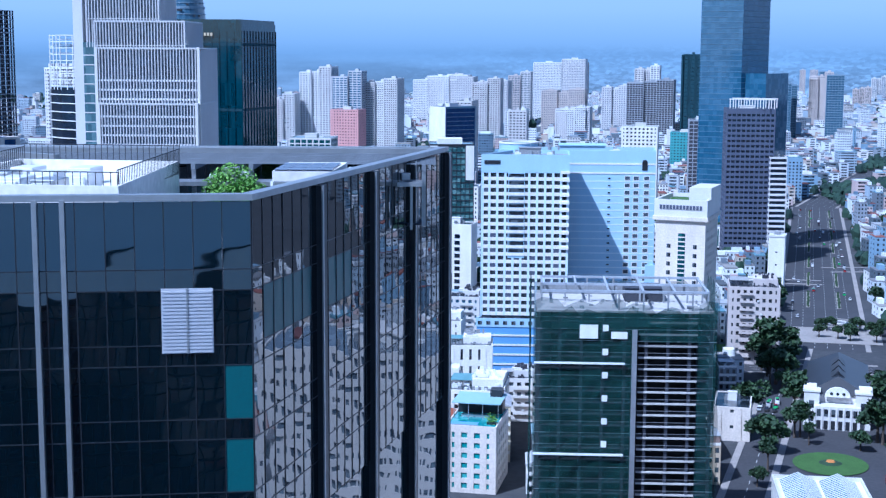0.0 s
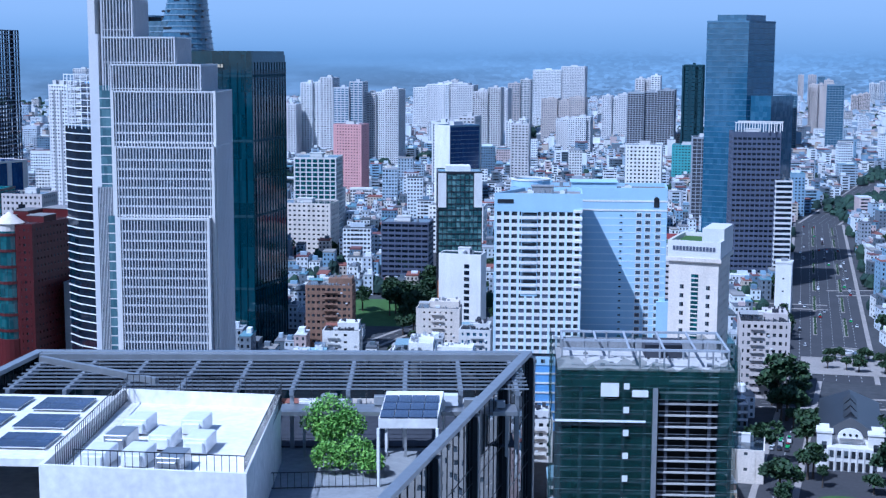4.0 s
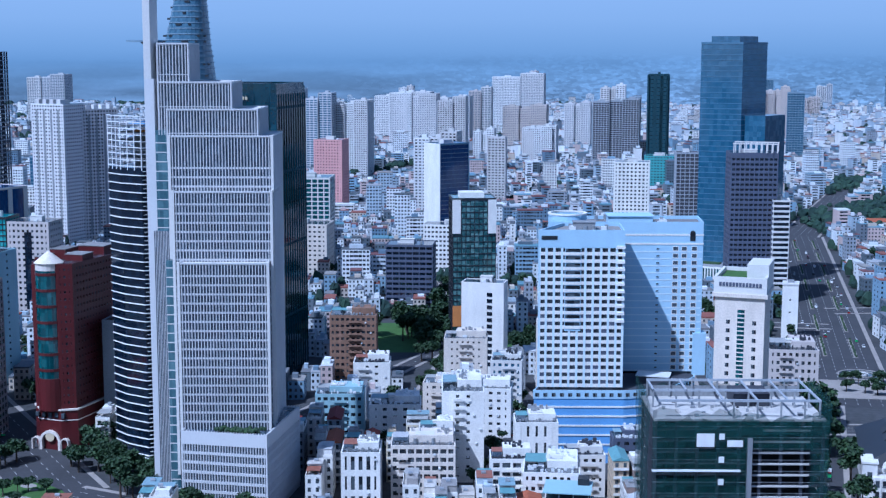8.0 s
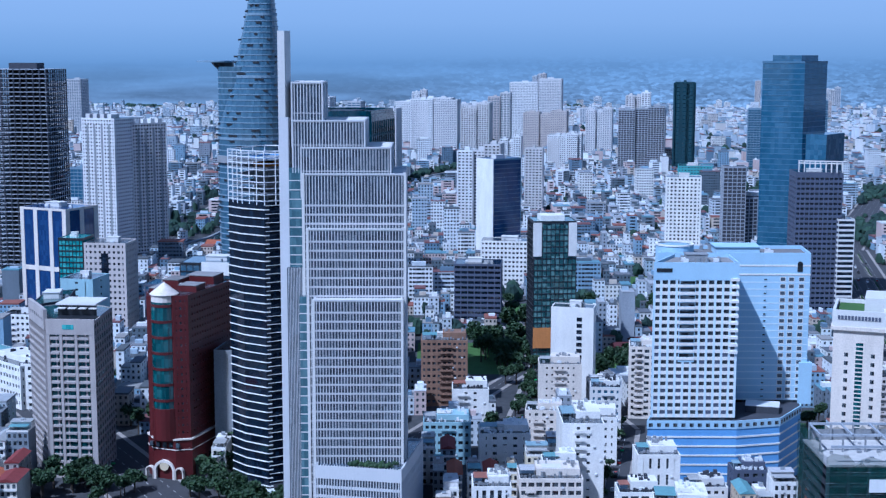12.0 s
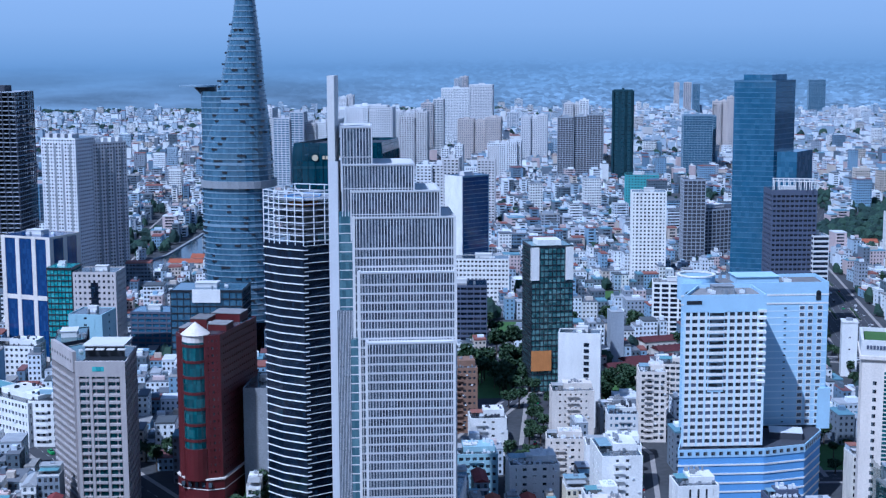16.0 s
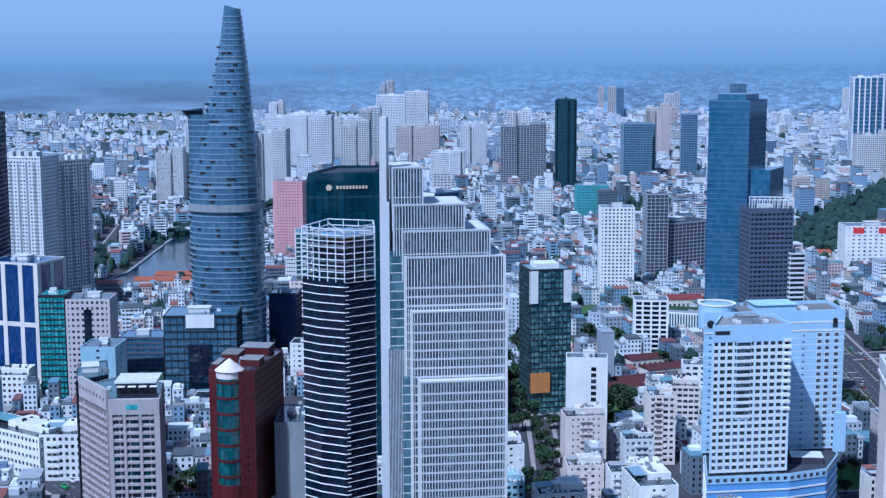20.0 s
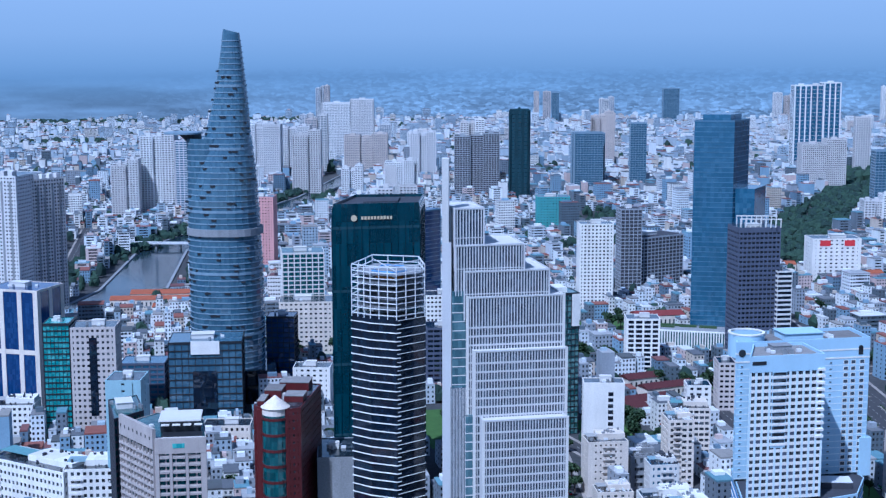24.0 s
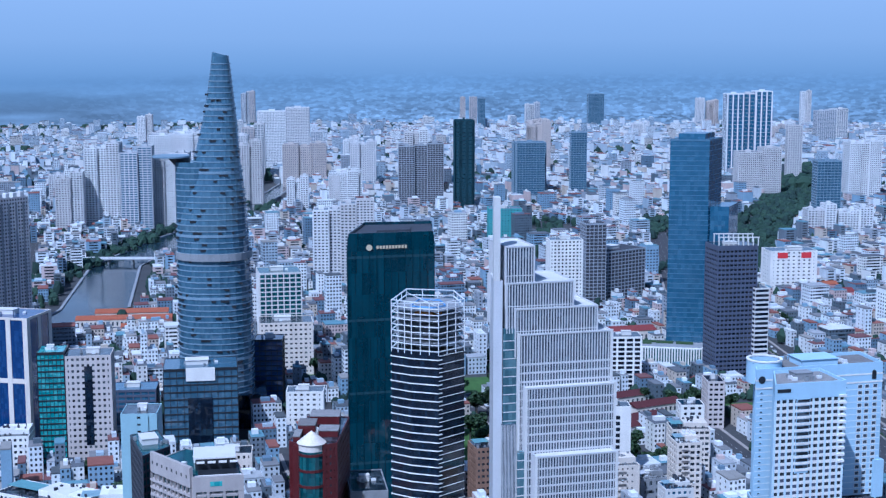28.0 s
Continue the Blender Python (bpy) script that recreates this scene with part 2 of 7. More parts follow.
M_solar = glass("solar_cells", (0.02, 0.03, 0.07), (0.05, 0.07, 0.14), rough=0.2, cell=(0.8, 0.8, 9), wobble=0)
M_river = glass("river_water", (0.018, 0.034, 0.050), (0.022, 0.040, 0.056), rough=0.12, cell=(60, 60, 60), wobble=0.004)
G_dark = glass("dark_blue_glass", (0.004, 0.008, 0.018), (0.012, 0.024, 0.045))
G_brightteal = glass("bright_teal_glass", (0.05, 0.27, 0.28), (0.13, 0.46, 0.45), cell=(2.4, 2.4, 3.7))
M_paleteal = paint("pale_teal_panel", (0.34, 0.50, 0.56), rough=0.5, amount=0.15)
G_win = glass("window_glass", (0.015, 0.02, 0.028), (0.10, 0.12, 0.14), rough=0.12, cell=(3.2, 3.2, 3.2))
G_teal = glass("teal_glass", (0.010, 0.055, 0.065), (0.03, 0.13, 0.14))
G_green = glass("green_mosaic_glass", (0.035, 0.100, 0.105), (0.19, 0.33, 0.32), cell=(2.4, 2.4, 2.4))
G_blue = glass("deep_blue_glass", (0.012, 0.042, 0.145), (0.025, 0.070, 0.200))
G_sc = glass("blue_grey_glass", (0.034, 0.108, 0.188), (0.066, 0.158, 0.252), cell=(3, 3, 4.1), spec=1.0)
G_bx = glass("steel_blue_glass", (0.055, 0.115, 0.175), (0.085, 0.160, 0.225), cell=(2, 2, 4.0))
G_ts = glass("dark_teal_glass", (0.005, 0.033, 0.050), (0.012, 0.056, 0.080), cell=(3, 3, 12), spec=1.0)
G_vcb = glass("pale_blue_glass", (0.06, 0.08, 0.11), (0.15, 0.185, 0.23), cell=(1.2, 1.2, 3.4), rough=0.15)
M_house = paint("house_render", [(0.82, 0.80, 0.77), (0.74, 0.72, 0.69), (0.58, 0.54, 0.50), (0.78, 0.72, 0.63), (0.62, 0.50, 0.36), (0.50, 0.58, 0.66), (0.82, 0.80, 0.78), (0.36, 0.34, 0.33), (0.72, 0.54, 0.49), (0.78, 0.76, 0.74), (0.70, 0.62, 0.46), (0.30, 0.22, 0.19), (0.80, 0.78, 0.74), (0.24, 0.27, 0.31)], amount=0.45, scale=0.3)
# far walls bluer than near ones: distance haze put into the paint
M_farhouse = paint("haze_blued_house_render", [(0.74, 0.78, 0.82), (0.58, 0.62, 0.67), (0.34, 0.37, 0.42), (0.76, 0.75, 0.73), (0.56, 0.49, 0.42), (0.26, 0.38, 0.50), (0.82, 0.83, 0.84), (0.17, 0.20, 0.24), (0.58, 0.46, 0.44), (0.74, 0.76, 0.79), (0.15, 0.22, 0.30), (0.40, 0.48, 0.56), (0.80, 0.82, 0.84), (0.11, 0.14, 0.17)], amount=0.3, scale=0.1, by="island")
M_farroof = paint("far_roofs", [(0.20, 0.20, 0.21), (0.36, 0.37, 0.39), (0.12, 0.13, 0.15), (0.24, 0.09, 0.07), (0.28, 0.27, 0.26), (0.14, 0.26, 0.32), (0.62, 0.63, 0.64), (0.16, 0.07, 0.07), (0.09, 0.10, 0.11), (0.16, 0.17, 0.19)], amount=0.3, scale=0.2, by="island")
# farthest walls paler and flatter still, haze again in the colour
M_hazehouse = paint("haze_paled_house_render", [(0.72, 0.75, 0.79), (0.60, 0.64, 0.69), (0.44, 0.50, 0.57), (0.74, 0.73, 0.72), (0.56, 0.53, 0.51), (0.40, 0.48, 0.57), (0.80, 0.81, 0.82), (0.34, 0.41, 0.49)], amount=0.2, scale=0.1, by="island")
M_tin = paint("sheet_metal_roof", [(0.25, 0.36, 0.42), (0.40, 0.40, 0.40), (0.30, 0.12, 0.08), (0.16, 0.32, 0.35), (0.5, 0.5, 0.52)], rough=0.5, amount=0.4, scale=0.4)
M_tower = paint("apartment_render", [(0.74, 0.74, 0.75), (0.66, 0.65, 0.66), (0.60, 0.58, 0.58)], amount=0.18, scale=0.05)
# greyed apartment walls: haze over far blocks put into the render
M_hazeflat = paint("haze_grey_apartment_render", [(0.56, 0.57, 0.60), (0.50, 0.51, 0.54), (0.62, 0.61, 0.61), (0.52, 0.47, 0.46)], amount=0.15, scale=0.05)
M_maroon = paint("maroon_roof_tiles", (0.085, 0.022, 0.026), rough=0.85, amount=0.4, scale=0.3)
# leaves bluer than the near trees, distance haze put into the green
M_farleaf = paint("haze_blued_foliage", [(0.022, 0.050, 0.036), (0.03, 0.062, 0.042), (0.018, 0.040, 0.034)], rough=0.9, amount=0.3, scale=0.1, by="island", bump=0)
# panes paled as distance haze would; the mirrored tower shares them
G_far = glass("paled_windows", (0.10, 0.13, 0.17), (0.20, 0.25, 0.30), rough=0.2, cell=(3.2, 3.2, 3.2))
G_strip = glass("pale_green_glass", (0.06, 0.125, 0.155), (0.14, 0.235, 0.27), rough=0.12, cell=(1.5, 1.5, 3.75))
M_paleconc = paint("pale_new_concrete", (0.52, 0.50, 0.48), rough=0.9, amount=0.3, scale=0.3)
M_orange = paint("orange_board", (0.55, 0.22, 0.06), amount=0.3, scale=0.4)
M_redpaint = paint("red_paint", (0.6, 0.04, 0.05), amount=0.15)
M_gold = paint("gold_sign", (0.60, 0.50, 0.34), rough=0.4, amount=0.1)
M_car = paint("car_paint", [(0.7, 0.7, 0.7), (0.05, 0.05, 0.055), (0.45, 0.46, 0.48), (0.75, 0.75, 0.75), (0.3, 0.03, 0.03), (0.08, 0.4, 0.12)], rough=0.25, amount=0.1)
M_tyre = paint("tyre_rubber", (0.02, 0.02, 0.02), rough=0.9)

# ---- building blocks ----
CLEAR = []            # footprints that the filling houses keep off: (x, y, radius)


def clear_poly(pts, margin=3.0):
    CLEAR.append(([Vector((p[0], p[1])) for p in pts], margin))


def free_at(x, y, r=0.0):
    p = Vector((x, y))
    for pts, margin in CLEAR:
        inside, near = True, 1e9
        for a, b in zip(pts, pts[1:] + pts[:1]):
            e = (b - a).normalized()
            near = min(near, e.x * (p.y - a.y) - e.y * (p.x - a.x))
        if near > -(margin + r):
            return False
    return True


def mesh_of(name, bm, mat):
    me = bpy.data.meshes.new(name)
    bm.to_mesh(me)
    bm.free()
    for m in (mat if isinstance(mat, (list, tuple)) else [mat]):
        me.materials.append(m)
    return me


def thing(name, label, category, at=(0, 0, 0), group="", kind=""):
    root = new(name)
    root.location = at
    return tagged(root, label, category, group, kind)


def part(name, bm, mat, parent, label="", at=(0, 0, 0), rz=0.0, kind=""):
    ob = new(name, mesh_of(name, bm, mat))
    ob.parent, ob.location, ob.rotation_euler = parent, at, (0, 0, rz)
    return tagged(ob, label, kind=kind)


def same(name, me, parent, at=(0, 0, 0), rz=0.0, label=""):
    ob = new(name, me)
    ob.parent, ob.location, ob.rotation_euler = parent, at, (0, 0, rz)
    return tagged(ob, label)


def box(bm, x0, y0, z0, x1, y1, z1):
    v = [bm.verts.new(p) for p in ((x0, y0, z0), (x1, y0, z0), (x1, y1, z0), (x0, y1, z0), (x0, y0, z1), (x1, y0, z1), (x1, y1, z1), (x0, y1, z1))]
    for f in ((3, 2, 1, 0), (4, 5, 6, 7), (0, 1, 5, 4), (1, 2, 6, 5), (2, 3, 7, 6), (3, 0, 4, 7)):
        bm.faces.new([v[i] for i in f])


def boxed(x0, y0, z0, x1, y1, z1):
    bm = bmesh.new()
    box(bm, x0, y0, z0, x1, y1, z1)
    return bm


def prism(bm, pts, z0, z1, top=None):
    """An upright prism on a counter-clockwise outline; top: another outline for the upper end."""
    lo = [bm.verts.new((p[0], p[1], z0)) for p in pts]
    hi = [bm.verts.new((p[0], p[1], z1)) for p in (top or pts)]
    n = len(pts)
    for i in range(n):
        bm.faces.new((lo[i], lo[(i + 1) % n], hi[(i + 1) % n], hi[i]))
    bm.faces.new(hi)
    bm.faces.new(lo[::-1])
    return bm


def offset(pts, d):
    """The outline moved inwards by d (outwards if negative)."""
    out, n = [], len(pts)
    for i in range(n):
        a, b, c = (Vector(pts[k % n][:2]) for k in (i - 1, i, i + 1))
        e, g = (b - a).normalized(), (c - b).normalized()
        n1, n2 = Vector((-e.y, e.x)), Vector((-g.y, g.x))
        m = (n1 + n2) / max(0.3, 1 + n1.dot(n2))
        out.append(tuple(b + m * d))
    return out


def ring(bm, pts, z0, z1, thick):
    """A closed band that follows an outline."""
    inner = offset(pts, thick)
    n = len(pts)
    v = [[bm.verts.new((p[0], p[1], z)) for p in some] for some, z in ((pts, z0), (pts, z1), (inner, z1), (inner, z0))]
    for i in range(n):
        j = (i + 1) % n
        for a in range(4):
            b = (a + 1) % 4
            bm.faces.new((v[a][i], v[a][j], v[b][j], v[b][i]))
    return bm


def rect(x, y, ang, w, d):
    """An outline from its near left corner, the front's direction in degrees, width and depth."""
    c, s = math.cos(radians(ang)), math.sin(radians(ang))
    return [(x, y), (x + w * c, y + w * s), (x + w * c - d * s, y + w * s + d * c), (x - d * s, y + d * c)]


def middle(pts):
    return sum(p[0] for p in pts) / len(pts), sum(p[1] for p in pts) / len(pts)


def clutter(root, pts, z, seed, wall=None, n=4):
    """Lift house, tanks and air units on a flat roof, clear of its edge."""
    rnd = random.Random(seed)
    cx, cy = middle(pts)
    ex = Vector(pts[1][:2]) - Vector(pts[0][:2])
    size, rz = ex.length, math.atan2(ex.y, ex.x)
    bm = boxed(-size * 0.16, -size * 0.11, 0, size * 0.16, size * 0.11, 3.4)
    box(bm, -size * 0.17, -size * 0.12, 3.4, size * 0.17, size * 0.12, 3.7)
    part("lift_house", bm, wall or M_offwhite, root, at=(cx + rnd.uniform(-.1, .1) * size, cy, z), rz=rz)
    for k in range(n):
        a, r = rnd.uniform(0, 6.28), size * rnd.uniform(0.2, 0.30)
        at = (cx + r * math.cos(a), cy + r * math.sin(a) * 0.7, z)
        if rnd.random() < 0.5:
            bm = bmesh.new()
            bmesh.ops.create_cone(bm, cap_ends=True, segments=10, radius1=0.9, radius2=0.8, depth=2.0, matrix=Matrix.Translation((0, 0, 1.3)))
            box(bm, -0.8, -0.8, 0, 0.8, 0.8, 0.3)
            part("water_tank", bm, M_steel, root, at=at, rz=rz)
        else:
            bm = boxed(-1.2, -0.8, 0.2, 1.2, 0.8, 1.6)
            box(bm, -1.0, -0.6, 0, 1.0, 0.6, 0.2)
            box(bm, -0.5, -0.5, 1.6, 0.5, 0.5, 1.75)
            part("air_unit", bm, M_whitesteel, root, at=at, rz=rz)


def tower(name, label, pts, z0, z1, wall, pane, fh=3.5, win=1.9, bay=3.6, gap=1.4, thick=0.35, crown=1.6, roof=None, root=None, seed=1, extras=3, blank=(), piers=True, sill=None, group="", category="building", stuff=False, blank_mat=None):
    """A building: a glass core, one band round each floor, piers between the bays, roof deck and parapet."""
    cx, cy = middle(pts)
    if root is None:
        root = thing(name, label, category, (cx, cy, 0), group)
        clear_poly(pts)
    ox, oy = root.location.x, root.location.y
    loc = [(p[0] - ox, p[1] - oy) for p in pts]
    part("glazing", prism(bmesh.new(), offset(loc, thick), z0, z1 - 0.3), pane, root)
    n = max(1, int((z1 - crown - z0) / fh))
    step = (z1 - crown - z0) / n
    band = mesh_of("floor_band", ring(bmesh.new(), loc, 0, step - win, thick + 0.1), wall)
    joined = bmesh.new()
    for k in range(n):
        if stuff:
            ring(joined, loc, z0 + k * step, z0 + k * step + step - win, thick + 0.1)
        else:
            same("floor_band", band, root, (0, 0, z0 + k * step))
    for i in range(len(loc) if piers else 0):
        a, b = Vector(loc[i]), Vector(loc[(i + 1) % len(loc)])
        e = b - a
        rz, length = math.atan2(e.y, e.x), e.length
        if i in blank:
            part("blank_wall", boxed(-0.05, -0.06, z0, length + 0.05, thick + 0.02, z1 - 0.1), blank_mat or wall, root, at=(*a, 0), rz=rz)
            continue
        m = max(1, round(length / bay))
        w = length / m
        pw = max(0.12, w - (bay - gap) * w / bay)
        pier = mesh_of("pier", boxed(-pw / 2, -0.04, z0, pw / 2, thick, z1 - crown), wall)
        for k in range(m + 1):
            p = a + e * (min(max(k * w, pw / 2), length - pw / 2) / length)
            if stuff:
                c, s = e.x / length, e.y / length
                q = [(p.x + u * c - v * s, p.y + u * s + v * c) for u, v in ((-pw / 2, -0.04), (pw / 2, -0.04), (pw / 2, thick), (-pw / 2, thick))]
                prism(joined, q, z0, z1 - crown)
            else:
                same("pier", pier, root, (p.x, p.y, 0), rz)
    if stuff:
        part("facade_grid", joined, wall, root, kind="stuff")
    else:
        joined.free()
    part("parapet", ring(bmesh.new(), offset(loc, -0.05), z1 - crown, z1, thick + 0.15), wall, root)
    part("roof_deck", prism(bmesh.new(), offset(loc, 0.2), z1 - crown * 0.7, z1 - crown * 0.5), roof or M_roof, root)
    if extras:
        clutter(root, offset(loc, 1.5), z1 - crown * 0.5, seed, n=extras)
    return root

# ---- ground, roads, water ----
def sheet(name, pts, z, mat, label, kind="structure", category="ground", keep=None):
    bm = bmesh.new()
    bm.faces.new([bm.verts.new((p[0], p[1], z)) for p in pts])
    ob = new(name, mesh_of(name, bm, mat))
    if keep is not None:
        clear_poly(pts, keep)
    return tagged(ob, label, category, kind=kind)


def strip(a, b, w):
    a, b = Vector(a), Vector(b)
    e = (b - a).normalized()
    n = Vector((-e.y, e.x)) * w / 2
    return [tuple(a - n), tuple(b - n), tuple(b + n), tuple(a + n)]


ground = tagged(new("ground", mesh_of("ground", boxed(-6500, -6500, -6, 6500, 8000, 0), M_ground)), "grey city ground of yards and lanes", "ground", kind="structure")

ROADS = [  # from, to, width of carriageway
    ((300, 800), (262, 1500), 44), ((262, 1500), (330, 2150), 36), ((287, 800), (287, 470), 13),
    ((330, 760), (225, 735), 16), ((92, 640), (66, 905), 13), ((66, 905), (-40, 1180), 12),
    ((150, 600), (137, 760), 10), ((-250, 790), (-20, 560), 34), ((-20, 560), (170, 520), 22),
    ((-40, 640), (-100, 900), 14), ((137, 760), (66, 905), 10), ((225, 735), (180, 1010), 12), ((180, 1010), (290, 1020), 14),
    ((-330, 1000), (-560, 1900), 16), ((290, 1080), (560, 1180), 18), ((330, 1500), (760, 1700), 16), ((-110, 990), (120, 1100), 12),
    ((20, 640), (60, 905), 9),
]
for k, (a, b, w) in enumerate(ROADS):
    road = sheet("road", strip(a, b, w), 0.10 + 0.006 * k, M_asphalt, "dark asphalt road between the blocks", category="road", keep=2.5)
    e = (Vector(b) - Vector(a)).normalized()
    n = Vector((-e.y, e.x))
    for s in (-1, 1):
        p, q = Vector(a) + n * s * (w / 2 + 1.3), Vector(b) + n * s * (w / 2 + 1.3)
        bm = prism(bmesh.new(), strip(p, q, 2.6), 0, 0.22 + 0.004 * k)
        tagged(new("pavement", mesh_of("pavement", bm, M_paving)), "pale paved footway with a raised kerb", "pavement", kind="structure")
    # lane marks
    bm = bmesh.new()
    lanes = max(1, int(w / 7))
    length = (Vector(b) - Vector(a)).length
    for j in range(1, lanes + 1):
        off = -w / 2 + w * j / (lanes + 1)
        for t in np.arange(4, length - 4, 9.0):
            p = Vector(a) + e * t + n * off
            bm.faces.new([bm.verts.new((*v, 0.15 + 0.006 * k)) for v in strip(p, p + e * 4, 0.3)])
    part("lane_mark", bm, M_line, road, kind="stuff")

# planted median strips of the boulevard
for s in (-9, 9):
    a, b = Vector((296 + s, 915)), Vector((266 + s, 1480))
    for k in range(7):
        p, q = a.lerp(b, k / 7 + 0.015), a.lerp(b, (k + 1) / 7 - 0.03)
        med = tagged(new("median", mesh_of("median", prism(bmesh.new(), strip(p, q, 2.4), 0, 0.45), M_paving)), "narrow paved median of a wide boulevard", "median", kind="structure")
        bm = bmesh.new()
        rnd = random.Random(k)
        for t in np.linspace(0.02, 0.98, 26):
            c = p.lerp(q, float(t))
            r = rnd.uniform(0.5, 0.9)
            bmesh.ops.create_icosphere(bm, subdivisions=1, radius=r, matrix=Matrix.Translation((c.x + rnd.uniform(-.4, .4), c.y, 0.5 + r * 0.5)))
        part("hedge", bm, M_leaf, med, kind="stuff")

# roundabout fountain at the head of the boulevard
fount = thing("fountain", "round stone fountain basin on a roundabout", "fountain", (306, 876, 0))
for r0, r1, h, m in ((13, 12.2, 0.7, M_paving), (8, 7.4, 0.9, M_paving), (4, 3.6, 1.3, M_offwhite)):
    pts = [(r0 * math.cos(a), r0 * math.sin(a)) for a in np.linspace(0, 2 * math.pi, 33)[:-1]]
    part("basin_rim", ring(bmesh.new(), pts, 0, h, r0 - r1), m, fount)
    part("water", prism(bmesh.new(), offset(pts, r0 - r1), 0.05, h * 0.6 - 0.0), M_river, fount)
sheet("forecourt", [(284, 815), (330, 820), (328, 862), (282, 858)], 0.35, M_paving, "paved forecourt with small lawns", category="pavement", keep=3)

# garden square in front of the opera house, and the roundabout square by the river
clear_poly([(278, 494), (346, 494), (346, 815), (278, 815)], 0)
sheet("square", [(279, 500), (340, 500), (340, 735), (279, 735)], 0.07, M_asphalt, "dark asphalt of the opera square", category="road")
sheet("lawn", [(313 + 13.5 * math.cos(a), 592 + 15 * math.sin(a)) for a in np.linspace(0, 2 * math.pi, 33)[:-1]], 0.36, M_grass, "round bright lawn with a flower bed", category="lawn", keep=10)
for rr, hh, m, lab in ((4.2, 0.5, M_leaf, "low round clipped hedge on the lawn"), (2.0, 0.9, M_orange, "small orange flower mound on the lawn")):
    pts = [(313 + rr * math.cos(a), 593 + rr * math.sin(a)) for a in np.linspace(0, 2 * math.pi, 25)[:-1]]
    tagged(new("flower_bed", mesh_of("flower_bed", prism(bmesh.new(), pts, 0.36, 0.36 + hh, offset(pts, rr * 0.3)), m)), lab, "flower bed")
sq = [(-48 + 34 * math.cos(a), 548 + 24 * math.sin(a)) for a in np.linspace(0, 2 * math.pi, 25)[:-1]]
clear_poly([(-100, 500), (30, 500), (20, 575), (-95, 600)], 2)
tagged(new("roundabout", mesh_of("roundabout", prism(bmesh.new(), sq, 0, 0.3), M_grass)), "round planted square with pale paths", "roundabout", kind="structure")
rnd = random.Random(5)
for k in range(26):
    a, r = rnd.uniform(0, 6.28), rnd.uniform(2, 24)
    x, y = -48 + r * math.cos(a) * 1.2, 548 + r * math.sin(a) * 0.85
    s = rnd.uniform(1.4, 3.6)
    bm = prism(bmesh.new(), [(x + s * math.cos(u) * 1.3, y + s * math.sin(u)) for u in np.linspace(0, 2 * math.pi, 9)[:-1]], 0.3, 0.36)
    tagged(new("flower_bed", mesh_of("flower_bed", bm, M_paving)), "pale gravel bed in the square", "flower bed", "beds of the square")

# wide river behind the viewer, which the near glass mirrors
M_wide = glass("wide_river_water", (0.030, 0.085, 0.150), (0.036, 0.095, 0.165), rough=0.3, cell=(90, 90, 90), spec=0.5, wobble=0.02)
sheet("water", [(-6000, -6400), (6000, -6400), (6000, -330), (-6000, -190)], 0.3, M_wide, "wide brown-grey river in the sun", category="water", keep=4)

# canal with its embankments
CANAL = [(-330, 1300), (-322, 1410), (-372, 1700), (-352, 1930), (-300, 2330), (-290, 2750), (-420, 3300), (-460, 3300), (-322, 2750), (-338, 2330), (-405, 1930), (-432, 1700), (-392, 1410), (-400, 1300)]
sheet("water", CANAL, 0.25, M_river, "still dark canal water", category="water")
for a, b in (((-362, 1280), (-356, 1420)), ((-356, 1420), (-402, 1700)), ((-402, 1700), (-376, 1930)), ((-376, 1930), (-318, 2330)), ((-318, 2330), (-306, 2750))):
    clear_poly(strip(a, b, 76), 6)
for side in (CANAL[:7], CANAL[7:]):
    for a, b in zip(side, side[1:]):
        bm = prism(bmesh.new(), strip(a, b, 3), 0, 1.4)
        tagged(new("embankment", mesh_of("embankment", bm, M_concrete)), "concrete canal embankment wall", "embankment", kind="structure")
bridge = thing("bridge", "low concrete road bridge over the canal", "bridge", (-400, 1720, 0))
part("deck", boxed(-62, -6, 6, 62, 6, 7.2), M_concrete, bridge)
for s in (-6, 5.7):
    part("railing", boxed(-62, s, 7.2, 62, s + 0.3, 8.3), M_whitesteel, bridge)
for x in (-45, -15, 15, 45):
    part("bridge_pier", boxed(x - 1, -4, 0, x + 1, 4, 6), M_concrete, bridge)

for a, b in (((300, 1560), (430, 1960)), ((430, 1950), (800, 2980))):
    clear_poly(strip(a, b, 84), 4)
# planted ground where trees stand instead of houses
for pts in (rect(-5, 855, 15, 62, 95), rect(98, 850, 10, 38, 80), rect(138, 985, 5, 112, 40), rect(-142, 1095, 8, 46, 28), rect(-62, 690, 5, 30, 90), rect(0, 1040, 10, 110, 70), rect(80, 1190, 10, 100, 80), rect(225, 738, 0, 28, 60), rect(-30, 660, 0, 26, 60)):
    clear_poly(pts, 0)
    sheet("green_yard", pts, 0.05, M_grass, "shaded green yard under street trees", category="ground")

# ---- the main towers ----
def frame_of(pts, root):
    return [(p[0] - root.location.x, p[1] - root.location.y) for p in pts]


# stepped bank tower: pale stone grid, tall white fin, planted terrace on its podium
bank = thing("bank_tower", "pale grey stone stepped office tower with a tall white fin", "office tower", (48, 572, 0))
clear_poly([(22, 545), (76, 550), (66, 605), (14, 600)], 3)
ANG = 14.6
